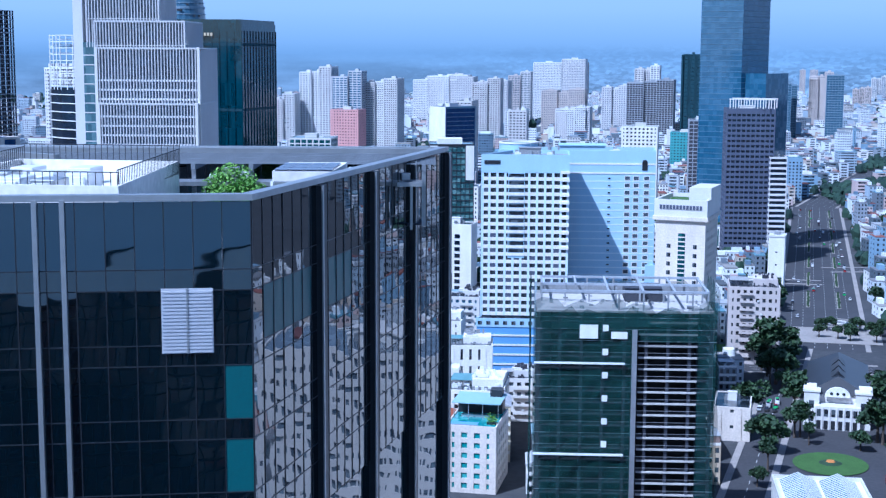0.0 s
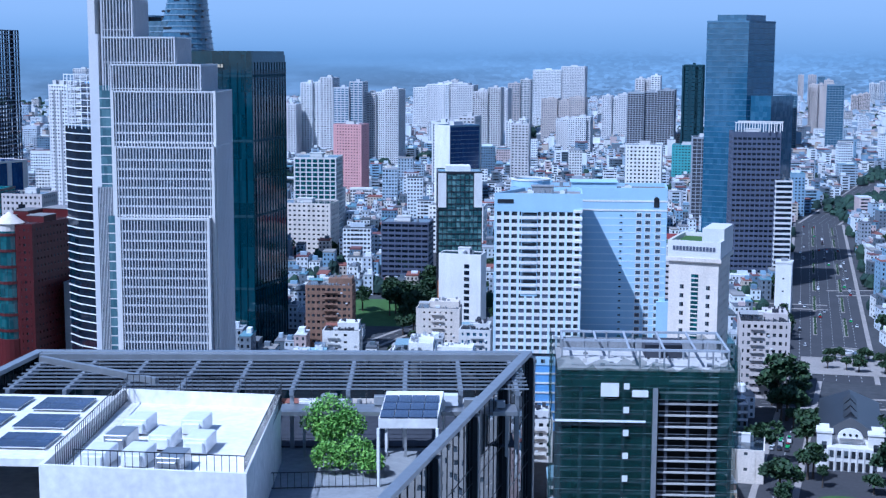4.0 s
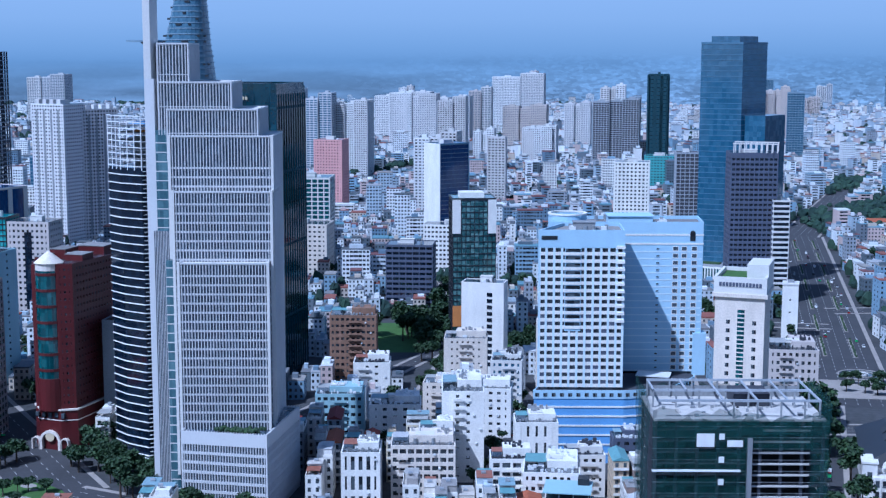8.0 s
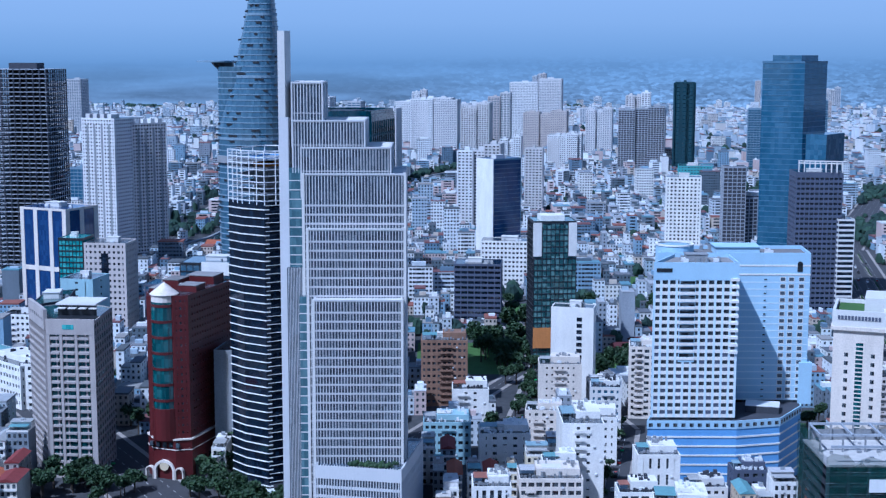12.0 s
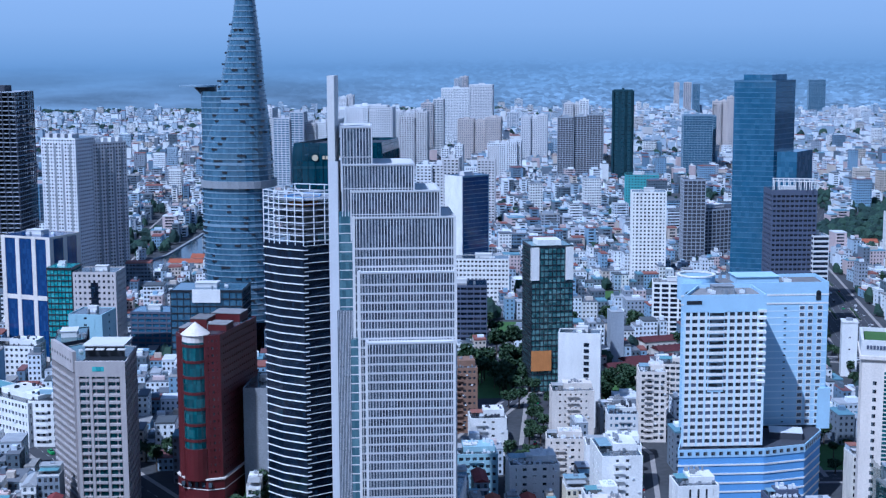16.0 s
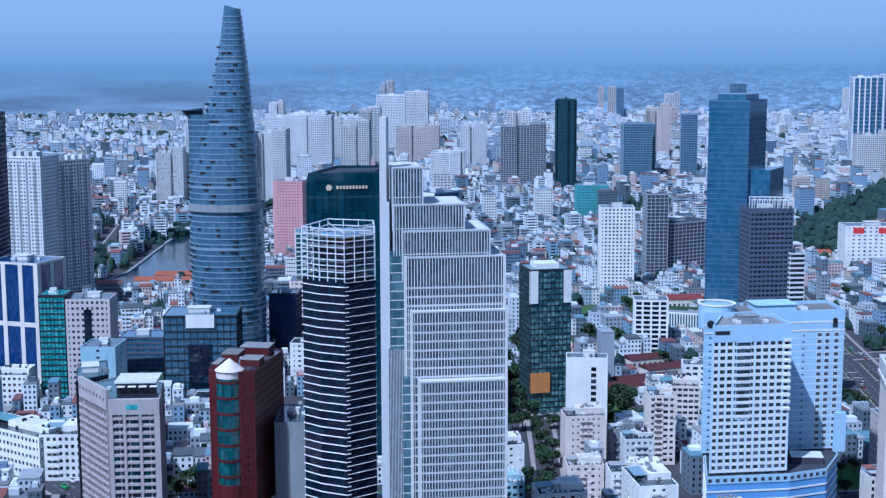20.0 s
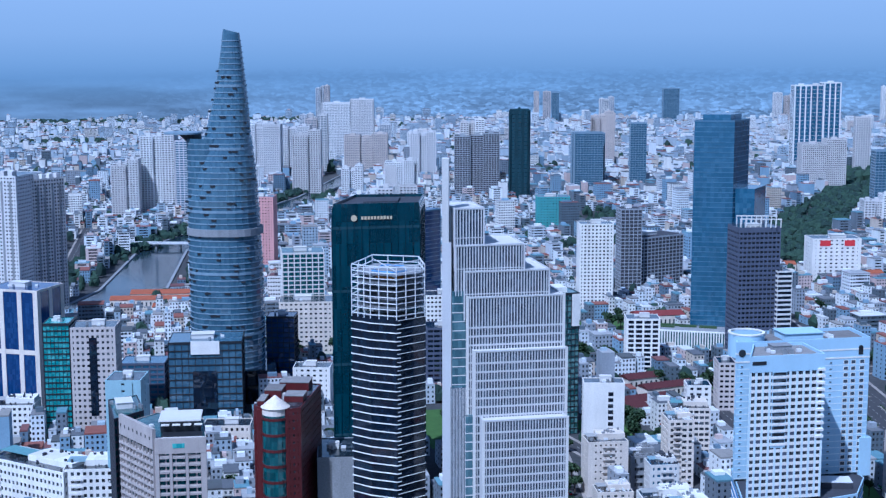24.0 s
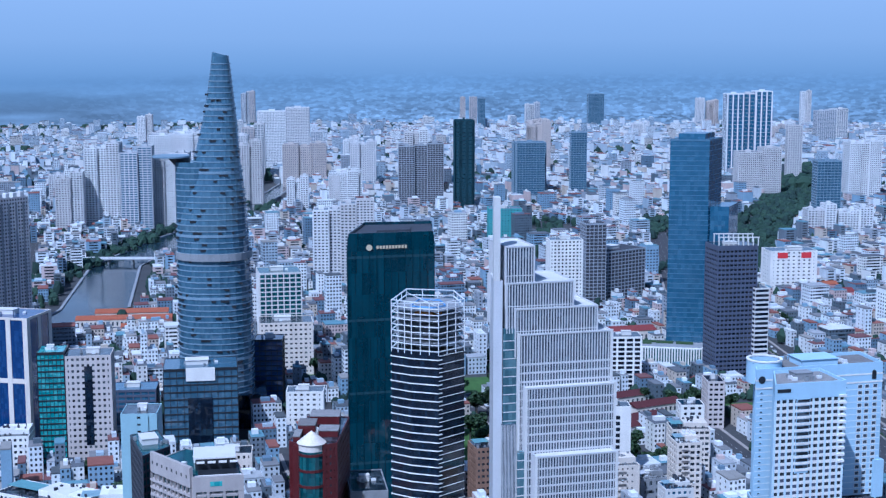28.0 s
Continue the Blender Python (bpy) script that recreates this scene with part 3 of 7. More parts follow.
BANK = [  # left x, right corner, front line, heights, fins only above
    ("A", rect(25.5, 564.0, ANG, 12.5, 24), 160, 186.0, True),
    ("B", rect(26.0, 563.2, ANG, 29, 28), 150, 171.0, True),
    ("C", rect(29.5, 563.0, ANG, 36.0, 31), 140, 160.4, True),
    ("D", rect(31.0, 561.5, ANG, 40.5, 34), 22, 150.0, False),
    ("E", rect(34.0, 557.5, ANG, 38.6, 36), 22, 128.5, False),
    ("F", rect(38.0, 552.5, ANG, 35.0, 40), 22, 101.0, False),
]
for tag, pts, z0, z1, fins in BANK:
    loc = frame_of(pts, bank)
    block = part("stepped_block", prism(bmesh.new(), offset(loc, 0.5), z0 if fins else 0.2, z1 - 1.0), G_vcb, bank)
    fh, head = 3.65, (z1 - z0 - 0.2 if fins else (12 if tag == "D" else 4.4))
    for i in (0, 1, 3):
        a, b = Vector(loc[i]), Vector(loc[(i + 1) % 4])
        e = b - a
        length, rz = e.length, math.atan2(e.y, e.x)
        m = round(length / 1.22)
        low = z0 if fins else 14
        bm = bmesh.new()
        for k in range(m + 1):
            u = min(max(k * length / m, 0.12), length - 0.12)
            box(bm, u - 0.15, -0.12, low, u + 0.15, 0.5, z1)
        part("stone_screen", bm, M_vcb, block, at=(*a, 0), rz=rz, kind="stuff")
        if i == 1 and not fins:
            part("side_wall", boxed(0.3, 0.3, low, length, 0.46, z1 - 2), M_vcb, block, at=(*a, 0), rz=rz)
    zt = z1 - head
    nfl = int((zt - 20) / fh)
    band = mesh_of("floor_band", ring(bmesh.new(), offset(loc, 0.2), 0, 0.75, 0.4), M_vcb)
    for k in range(0 if fins else nfl):
        same("floor_band", band, block, (0, 0, zt - k * fh - 1.2))
    part("coping", ring(bmesh.new(), offset(loc, -0.1), z1 - 0.55, z1, 0.8), M_vcb, block)
    for z in ((z0 + (z1 - z0) * 0.52,) if fins else ()):
        part("fin_rail", ring(bmesh.new(), offset(loc, 0.1), z, z + 0.3, 0.4), M_vcb, block)
    part("terrace", prism(bmesh.new(), offset(loc, 0.45), z1 - 0.9, z1 - 0.45), M_offwhite, block)
    # white jamb up the corners of the lower bays
    if not fins:
        for u in (loc[0], loc[1]):
            part("corner_post", boxed(-0.55, -0.3, 14, 0.55, 0.6, z1 + 0.2), M_offwhite, block, at=(*u, 0), rz=radians(ANG))
pod = [(39.0, 549.3), (74.4, 551.4), (70.5, 597.5), (34.0, 594.0)]
loc = frame_of(pod, bank)
podium = part("podium", prism(bmesh.new(), offset(loc, 0.6), 0, 34.2), G_vcb, bank)
for i in range(4):
    a, b = Vector(loc[i]), Vector(loc[(i + 1) % 4])
    e = b - a
    bm = bmesh.new()
    m = round(e.length / 1.15)
    for k in range(m + 1):
        u = min(max(k * e.length / m, 0.15), e.length - 0.15)
        box(bm, u - 0.16, -0.02, 2, u + 0.16, 0.6, 35)
    part("stone_screen", bm, M_vcb, podium, at=(*a, 0), rz=math.atan2(e.y, e.x), kind="stuff")
    if i in (1, 2):
        part("side_wall", boxed(0.2, 0.35, 0, e.length - 0.2, 0.5, 34), M_vcb, podium, at=(*a, 0), rz=math.atan2(e.y, e.x))
band = mesh_of("floor_band", ring(bmesh.new(), offset(loc, 0.1), 0, 1.1, 0.6), M_vcb)
for k in range(7):
    same("floor_band", band, podium, (0, 0, 2 + k * 3.9))
part("podium_frieze", ring(bmesh.new(), loc, 29.4, 34.6, 0.45), M_vcb, podium)
# glazed strip and white fin wall on the tall side
loc = frame_of([(24.6, 562.8), (33.2, 565.0), (33, 588), (24.4, 588)], bank)
strip_glass = part("glass_strip", prism(bmesh.new(), loc, 8, 152), G_strip, bank)
for k in range(38):
    part("glazing_bar", ring(bmesh.new(), offset(loc, -0.08), 8 + k * 3.75, 8.35 + k * 3.75, 0.3), M_offwhite, strip_glass)
loc = frame_of([(20.6, 562.4), (24.3, 563.3), (24.0, 589), (20.0, 589)], bank)
part("fin_wall", prism(bmesh.new(), loc, 0, 172), M_vcb, bank, "smooth pale stone side wall")
loc = frame_of([(20.6, 562.4), (23.3, 563.1), (23.2, 570), (20.4, 570)], bank)
part("spire_fin", prism(bmesh.new(), loc, 172, 206), M_offwhite, bank, "slender white fin rising above the roof")
loc = frame_of([(24.0, 560.6), (30.2, 562.2), (30.2, 575), (23.6, 575)], bank)
edge_wall = part("edge_wall", prism(bmesh.new(), loc, 0, 112), G_vcb, bank)
bm = bmesh.new()
for k in range(11):
    box(bm, k * 0.62 - 0.1, -0.25, 0, k * 0.62 + 0.1, 0.1, 112)
part("stone_screen", bm, M_vcb, edge_wall, at=(*loc[0], 0), rz=radians(ANG), kind="stuff")
loc = frame_of([(30.4, 557.4), (37.6, 559.3), (37.6, 575), (30.4, 575)], bank)
edge_glass = part("edge_glazing", prism(bmesh.new(), loc, 4, 101), G_strip, bank)
for k in range(26):
    part("glazing_bar", ring(bmesh.new(), offset(loc, -0.08), 4 + k * 3.75, 4.4 + k * 3.75, 0.3), M_offwhite, edge_glass)

rnd = random.Random(6)
hedge = bmesh.new()
for k in range(60):
    x, y = rnd.uniform(52, 71), 0
    y = rnd.uniform(551.5 + (x - 40) * 0.04, 553.0 + (x - 38) * 0.2)
    r = rnd.uniform(0.5, 1.1)
    bmesh.ops.create_icosphere(hedge, subdivisions=1, radius=r, matrix=Matrix.Translation((x - 48, y - 572, 34.6 + r * 0.6)))
part("terrace_planting", hedge, M_leaf, podium, "dark green shrubs on the podium terrace", kind="stuff")

# black banded hotel tower with an open steel crown
hotel = thing("hotel_tower", "black glass tower with white floor lines and open steel crown", "tower", (-7, 618, 0))
HP = [(-23, 612.5), (-14, 606.5), (-2, 602.5), (9.5, 614), (5, 637), (-17, 641)]
clear_poly(HP, 4)
loc = frame_of(HP, hotel)
part("glazing", prism(bmesh.new(), loc, 0, 133), G_dark, hotel)


def path_band(pts, h, out, thick):
    """A band along an open line of corners."""
    bm = bmesh.new()
    rows = []
    for i, p in enumerate(pts):
        a, c = Vector(pts[max(0, i - 1)]), Vector(pts[min(len(pts) - 1, i + 1)])
        e = (c - a).normalized()
        n = Vector((e.y, -e.x))
        q0, q1 = Vector(p) + n * out, Vector(p) + n * (out - thick)
        rows.append([bm.verts.new((*q, z)) for q, z in ((q0, 0), (q0, h), (q1, h), (q1, 0))])
    for r0, r1 in zip(rows, rows[1:]):
        for i in range(4):
            bm.faces.new((r0[i], r1[i], r1[(i + 1) % 4], r0[(i + 1) % 4]))
    bm.faces.new(rows[0])
    bm.faces.new(rows[-1][::-1])
    return bm


# the white lines of the two sides miss each other by half a floor
turn = Vector(loc[2]).lerp(Vector(loc[3]), 0.12)
back = Vector(loc[2]).lerp(Vector(loc[3]), 0.02)
left_line = mesh_of("floor_line", path_band([loc[5], loc[0], loc[1], loc[2], tuple(turn)], 0.38, 0.5, 0.6), M_white)
right_line = mesh_of("floor_line", path_band([tuple(back), loc[3], loc[4], loc[5]], 0.2, 0.35, 0.45), M_white)
for k in range(34):
    same("floor_line", left_line, hotel, (0, 0, 6 + k * 3.75))
    same("floor_line", right_line, hotel, (0, 0, 7.9 + k * 3.75))
for k in range(9):
    part("crown_beam", ring(bmesh.new(), offset(loc, -0.2 + 0.1 * (k % 3)), 133.5 + k * 2.7, 133.85 + k * 2.7, 0.6), M_whitesteel, hotel)
for i in range(len(loc)):
    a, b = Vector(loc[i]), Vector(loc[(i + 1) % len(loc)])
    for u in (0, 0.33, 0.66):
        p = a.lerp(b, u)
        part("crown_post", boxed(-0.18, -0.18, 132, 0.18, 0.18, 155.5), M_whitesteel, hotel, at=(*p, 0))
part("crown_core", prism(bmesh.new(), offset(loc, 9.5), 132, 147), M_concrete, hotel, "bare concrete lift core")
part("formwork", ring(bmesh.new(), offset(loc, 9.2), 147, 149.4, 0.3), M_orange, hotel, "orange formwork around the lift core")
part("crown_net", ring(bmesh.new(), offset(loc, 7.5), 150.4, 152.2, 0.3), M_blue_pod, hotel, "blue sheeting on the top floor")
for k in range(5):
    part("crown_floor", prism(bmesh.new(), offset(loc, 0.6), 136.9 + k * 3.6, 137.1 + k * 3.6), M_concrete, hotel)
for k, z in enumerate((147.5, 150.5, 153.5)):
    for i in range(3):
        p, q = Vector(loc[i]), Vector(loc[i + 3])
        d = q - p
        part("crown_truss", boxed(0, -0.15, z, d.length, 0.15, z + 0.3), M_whitesteel, hotel, at=(*p, 0), rz=math.atan2(d.y, d.x))
part("canopy", prism(bmesh.new(), [(p[0] * 1.28, p[1] * 1.28 - 2) for p in loc], 4.4, 5.0), M_whitesteel, hotel)

# red granite office block with a conical cap over its glazed turret
red = thing("red_office_block", "dark red granite office block with pale cone-roofed turret", "office building", (-58, 645, 0))
RP = [(-71, 626), (-66, 620.5), (-54.5, 619), (-48.5, 622.5), (-46, 668), (-66, 672)]
clear_poly(RP, 3)
tower("red", "", RP, 19.7, 87, M_redstone, G_win, fh=3.4, win=1.2, bay=2.6, gap=1.5, thick=0.3, crown=2.0, root=red, extras=4, seed=4, stuff=True)
loc = frame_of(RP, red)
part("base", prism(bmesh.new(), offset(loc, -0.8), 0, 19), M_redstone, red)
part("base_cornice", ring(bmesh.new(), offset(loc, -1.3), 19, 19.7, 1.6), M_cream, red)
part("base_string", ring(bmesh.new(), offset(loc, -1.0), 14.2, 14.6, 0.5), M_cream, red)
for k in range(5):
    part("base_window", boxed(-9.4 + k * 3.3, -26.95, 15.4, -7.8 + k * 3.3, -25.2, 17.8), G_win, red)
tur = [(-60.2 + 6.2 * math.cos(a) + 58, 622.4 + 6.2 * math.sin(a) - 645) for a in np.linspace(0, 2 * math.pi, 21)[:-1]]
part("turret_glazing", prism(bmesh.new(), tur, 34, 84), G_teal, red)
part("turret_base", prism(bmesh.new(), offset(tur, -0.5), 19, 34), M_redstone, red)
for k in range(7):
    part("turret_band", ring(bmesh.new(), offset(tur, -0.25), 37.4 + k * 7.4, 38.6 + k * 7.4, 0.6), M_redstone, red)
part("turret_drum", prism(bmesh.new(), offset(tur, 0.1), 84, 87.5), M_cream, red)
bm = bmesh.new()
bmesh.ops.create_cone(bm, cap_ends=True, segments=20, radius1=6.8, radius2=0.15, depth=5.4, matrix=Matrix.Translation((-2.2, -22.6, 90.0)))
part("cone_roof", bm, M_cream, red, "pale metal cone roof")
for x0, y0, x1, y1, z1 in ((-10, -8, -2, 4, 91), (0, -12, 9, -2, 89.5), (-6, 10, 8, 22, 90.5), (-11, -20, -8, -8, 89)):
    part("roof_box", boxed(x0, y0, 85.5, x1, y1, z1), M_redstone, red)
    part("box_lid", boxed(x0 - 0.2, y0 - 0.2, z1, x1 + 0.2, y1 + 0.2, z1 + 0.35), M_roof, red)
for dx in (-9.5, 3.0):
    part("turret_pier", boxed(dx - 1.1, -25.0 + (1 if dx < 0 else 0), 12, dx + 1.1, -21, 86), M_redstone, red)
for x, r, w in ((-2.2, 5.4, M_cream), (-9.6, 2.1, M_cream), (5.2, 2.1, M_cream)):
    bm = bmesh.new()
    arc = [(x + r * math.cos(a), r * math.sin(a)) for a in np.linspace(0, math.pi, 15)]
    inner = [(x + (p[0] - x) * 0.78, p[1] * 0.78) for p in arc]
    for a, b, c, d in zip(arc, arc[1:], inner[1:], inner):
        q = [[bm.verts.new((p[0], y, p[1] + 4)) for p in (a, b, c, d)] for y in (-27.6, -25.5)]
        bm.faces.new(q[0])
        for i in range(4):
            bm.faces.new((q[0][i], q[1][i], q[1][(i + 1) % 4], q[0][(i + 1) % 4]))
    part("entrance_arch", bm, w, red)
    for s in (-0.89, 0.89):
        part("arch_pier", boxed(x + s * r - 0.4 * r / 3, -27.5, 0, x + s * r + 0.4 * r / 3, -25.6, 4), w, red)
bm = bmesh.new()
bmesh.ops.create_cone(bm, cap_ends=True, segments=24, radius1=2.3, radius2=2.3, depth=0.3, matrix=Matrix.Translation((-2.2, -27.3, 6.6)) @ Matrix.Rotation(radians(90), 4, "X"))
part("clock", bm, M_gold, red, "round gilded clock face over the entrance")
for k in range(6):
    a = Vector(frame_of([(-48.2, 626 + k * 7)], red)[0])
    part("side_arch", boxed(0.4, -1.9, 0, 1.1, 1.9, 9.0), M_black, red, at=(a.x + 0.6, a.y, 0))

# blue hotel: windowed front block before a wide slab, on a striped podium
sher = thing("blue_hotel", "sky-blue and white hotel slab with punched windows and striped podium", "hotel", (190, 690, 0))
clear_poly([(150, 640), (226, 636), (234, 712), (222, 738), (150, 716)], 3)
BLOCK = frame_of([(160.2, 659), (197, 668.2), (191, 694), (166, 688)], sher)
SLAB = frame_of([(158.4, 692.2), (227.7, 709.5), (223, 735), (163, 718)], sher)
fh = 3.3
M_whiteblue = paint("blue_white_paint", (0.62, 0.72, 0.80), amount=0.12)


def hotel_face(outline, i, bays, pw, z0, z1, band_mats, pier_mat, blind=()):
    """One windowed face: floor bands, piers and a pane in each opening."""
    a, b = Vector(outline[i]), Vector(outline[(i + 1) % 4])
    e = b - a
    rz, length = math.atan2(e.y, e.x), e.length
    n = int((z1 - z0) / fh)
    bw = length / bays
    bands = [mesh_of("floor_band", boxed(0, -0.05, 0, length, 0.5, 1.5), m) for m in band_mats]
    for k in range(n):
        same("floor_band", bands[k % len(bands)], sher, (*a, z0 + k * fh), rz)
    pier = mesh_of("pier", boxed(-pw / 2, -0.1, z0, pw / 2, 0.45, z0 + n * fh + 0.3), pier_mat)
    for k in range(bays + 1):
        p = a + e * min(max(k / bays, pw / 2 / length), 1 - pw / 2 / length)
        same("pier", pier, sher, (*p, 0), rz)
    for u0, u1, mat in blind:
        part("blind_bay", boxed(u0 * length, -0.18, z0, u1 * length, 0.4, z0 + n * fh + 0.2), mat, sher, at=(*a, 0), rz=rz)
    return a, e, rz, length, bw, n


part("block_core", prism(bmesh.new(), offset(BLOCK, 0.5), 33, 103), G_win, sher)
part("slab_core", prism(bmesh.new(), offset(SLAB, 0.5), 33, 102), G_win, sher)
a, e, rz, length, bw, n = hotel_face(BLOCK, 0, 11, 1.0, 34.5, 97.4, (M_white,), M_whiteblue)
pane = mesh_of("window", boxed(-1.1, 0.25, 1.55, 1.1, 0.32, 3.2), G_win)
curtain = mesh_of("window", boxed(-1.1, 0.25, 1.55, 1.1, 0.32, 3.2), M_mauve)
rnd = random.Random(12)
for k in range(n):
    for j in range(11):
        p = a + e * ((j + 0.5) / 11)
        same("window", pane if rnd.random() < (0.92 if k > 9 else 0.6) else curtain, sher, (*p, 34.5 + k * fh), rz)
part("recessed_strip", boxed(11.6, -0.16, 60, 18.8, 0.4, 97.4), M_sky_blue, sher, at=(*a, 0), rz=rz)
for k in range(8, 19):
    part("balcony", boxed(11.7, -0.45, 34.5 + k * fh + 0.1, 18.7, 0.2, 34.5 + k * fh + 1.35), M_white, sher, at=(*a, 0), rz=rz)
    part("balcony_opening", boxed(11.9, -0.22, 34.5 + k * fh + 1.5, 18.5, 0.2, 34.5 + k * fh + 3.0), G_win, sher, at=(*a, 0), rz=rz)
hotel_face(BLOCK, 1, 7, 2.6, 34.5, 97.4, (M_sky_blue, M_white), M_sky_blue)
hotel_face(BLOCK, 3, 7, 2.6, 34.5, 97.4, (M_sky_blue, M_white), M_sky_blue)
part("block_frieze", ring(bmesh.new(), offset(BLOCK, -0.1), 97.2, 105.2, 0.7), M_sky_blue, sher)
part("block_roof", prism(bmesh.new(), offset(BLOCK, 0.5), 103.4, 103.8), M_roof, sher)
part("sign_bar", boxed(1.2, -0.3, 100.9, 8.2, -0.08, 102.6), M_dark, sher, "dark sign letters as one bar", at=(*a, 0), rz=rz)
a, e = Vector(SLAB[0]), Vector(SLAB[1]) - Vector(SLAB[0])
rz, length = math.atan2(e.y, e.x), e.length
part("slab_front", boxed(0, -0.05, 34.5, length, 0.45, 95), M_sky_blue, sher, at=(*a, 0), rz=rz)
line = mesh_of("floor_line", boxed(0.4, -0.12, 0, length - 0.4, 0, 0.55), M_whiteblue)


def framed_window(w, h):
    """A pale frame round a recessed pane."""
    bm = bmesh.new()
    loops = []
    for grow, y in ((0.22, 0.0), (0.22, -0.18), (0.0, -0.18), (0.0, -0.07)):
        loops.append([bm.verts.new((x, y, z)) for x, z in ((-w / 2 - grow, -grow), (w / 2 + grow, -grow), (w / 2 + grow, h + grow), (-w / 2 - grow, h + grow))])
    for lo, hi in zip(loops, loops[1:]):
        for i in range(4):
            bm.faces.new((lo[i], lo[(i + 1) % 4], hi[(i + 1) % 4], hi[i]))
    bm.faces.new(loops[-1]).material_index = 1
    return bm


wide_win = mesh_of("window", framed_window(2.2, 1.7), [M_white, G_vcb])
slit_win = mesh_of("window", framed_window(1.2, 0.7), [M_sky_blue, G_win])
for k in range(18):
    z = 35.6 + k * fh
    same("floor_line", line, sher, (*a, z - 0.9), rz)
    for u in (58.8, 62.8, 67.5):
        same("window", wide_win, sher, (*(a + e * (u / length) + Vector((math.sin(rz), -math.cos(rz))) * 0.06), z), rz)
    for u in (3.1, 50.6):
        same("window", slit_win, sher, (*(a + e * (u / length) + Vector((math.sin(rz), -math.cos(rz))) * 0.06), z + 0.4), rz)
part("slab_frieze", ring(bmesh.new(), offset(SLAB, -0.1), 94.5, 105.0, 0.7), M_sky_blue, sher)
for z in (94.4, 98.6):
    part("pale_stripe", ring(bmesh.new(), offset(SLAB, -0.25), z, z + 0.8, 0.4), M_white, sher)
for i, m in ((1, 8), (3, 8), (2, 22)):
    hotel_face(SLAB, i, m, 2.0, 34.5, 95, (M_sky_blue, M_white), M_sky_blue)
part("slab_roof", prism(bmesh.new(), offset(SLAB, 0.5), 103.0, 103.4), M_roof, sher)


def disc(name, u, z, r, mat):
    bm = bmesh.new()
    bmesh.ops.create_cone(bm, cap_ends=True, segments=20, radius1=r, radius2=r, depth=0.3, matrix=Matrix.Translation((u, -0.2, z)) @ Matrix.Rotation(radians(90), 4, "X"))
    return part(name, bm, mat, sher, at=(*a, 0), rz=rz)


disc("round_opening", 3.2, 99.3, 1.9, M_dark)
for u, z in ((66.6, 98.2), (69.4, 50.0)):
    disc("arched_head", u, z + 1.6, 1.2, M_dark)
    part("arched_window", boxed(u - 1.2, -0.35, z - 2.0, u + 1.2, -0.05, z + 1.6), M_dark, sher, at=(*a, 0), rz=rz)
part("stair_turret", boxed(67.6, -1.6, 33, 73.6, 6, 53), M_sky_blue, sher, at=(*a, 0), rz=rz)
drum = [(165.0 + 9.0 * math.cos(u) - 190, 704 + 9.0 * math.sin(u) - 690) for u in np.linspace(0, 2 * math.pi, 33)[:-1]]
part("roof_drum", ring(bmesh.new(), drum, 96, 107.5, 0.8), M_sky_blue, sher)
part("drum_rim", ring(bmesh.new(), offset(drum, -0.3), 107.5, 108.2, 1.4), M_white, sher)
part("drum_well", prism(bmesh.new(), offset(drum, 0.9), 103, 105.6), M_black, sher)
for k in range(5):
    part("drum_beam", boxed(-7.4, -6 + k * 3, 106.9, 7.4, -5.4 + k * 3, 107.4), M_sky_blue, sher, at=(165.0 - 190, 704 - 690, 0))
clutter(sher, offset(SLAB, 3), 103.4, 9, M_sky_blue, n=14)
clutter(sher, offset(BLOCK, 3), 103.8, 3, M_concrete, n=9)
pod = frame_of([(158.8, 656.5), (198, 666.5), (217, 677), (226, 703), (222, 738), (161, 716)], sher)
part("podium", prism(bmesh.new(), offset(pod, 0.3), 0, 33), M_blue_pod, sher)
for k in range(6):
    part("podium_stripe", ring(bmesh.new(), pod, 4.0 + k * 4.3, 4.75 + k * 4.3, 0.5), M_white, sher)
part("podium_gallery", ring(bmesh.new(), pod, 29.6, 33.4, 0.5), M_sky_blue, sher)
gal = mesh_of("gallery_window", boxed(-0.9, -0.1, 30.6, 0.9, 0.3, 32.2), G_win)
for i in (0, 1, 2, 5):
    p0, p1 = Vector(pod[i]), Vector(pod[(i + 1) % 6])
    d = p1 - p0
    m = int(d.length / 3.4)
    for k in range(m):
        same("gallery_window", gal, sher, (*(p0 + d * ((k + 0.5) / m)), 0), math.atan2(d.y, d.x))
part("podium_roof", prism(bmesh.new(), offset(pod, 0.6), 33.0, 33.25), M_darkconc, sher)
part("terrace_roof", boxed(201 - 190, 684 - 690, 33.2, 216 - 190, 694 - 690, 36.4), M_darkconc, sher)
part("terrace_edge", boxed(200.8 - 190, 683.8 - 690, 36.4, 216.2 - 190, 694.2 - 690, 36.8), M_whitesteel, sher)
for k in range(11):
    part("edge_balcony", boxed(34.2, -0.9, 64 + k * fh, 38.1, 0.3, 65.2 + k * fh), M_white, sher, at=(*BLOCK[0], 0), rz=math.atan2(BLOCK[1][1] - BLOCK[0][1], BLOCK[1][0] - BLOCK[0][0]))

# cream hotel with a tall blank frontage
car = thing("cream_hotel", "cream hotel tower with a single window strip and a rooftop garden", "hotel", (248, 662, 0))
CP = [(238, 649), (258.5, 647), (260, 676), (240, 678)]
clear_poly(CP, 4)
tower("cream", "", CP, 3, 82, M_cream, G_win, fh=3.5, win=1.5, bay=3.2, gap=2.0, crown=1.2, root=car, extras=2, blank=(0,))
loc = frame_of(CP, car)
part("sign_band", ring(bmesh.new(), offset(loc, -0.7), 82.5, 89.5, 1.2), M_offwhite, car)
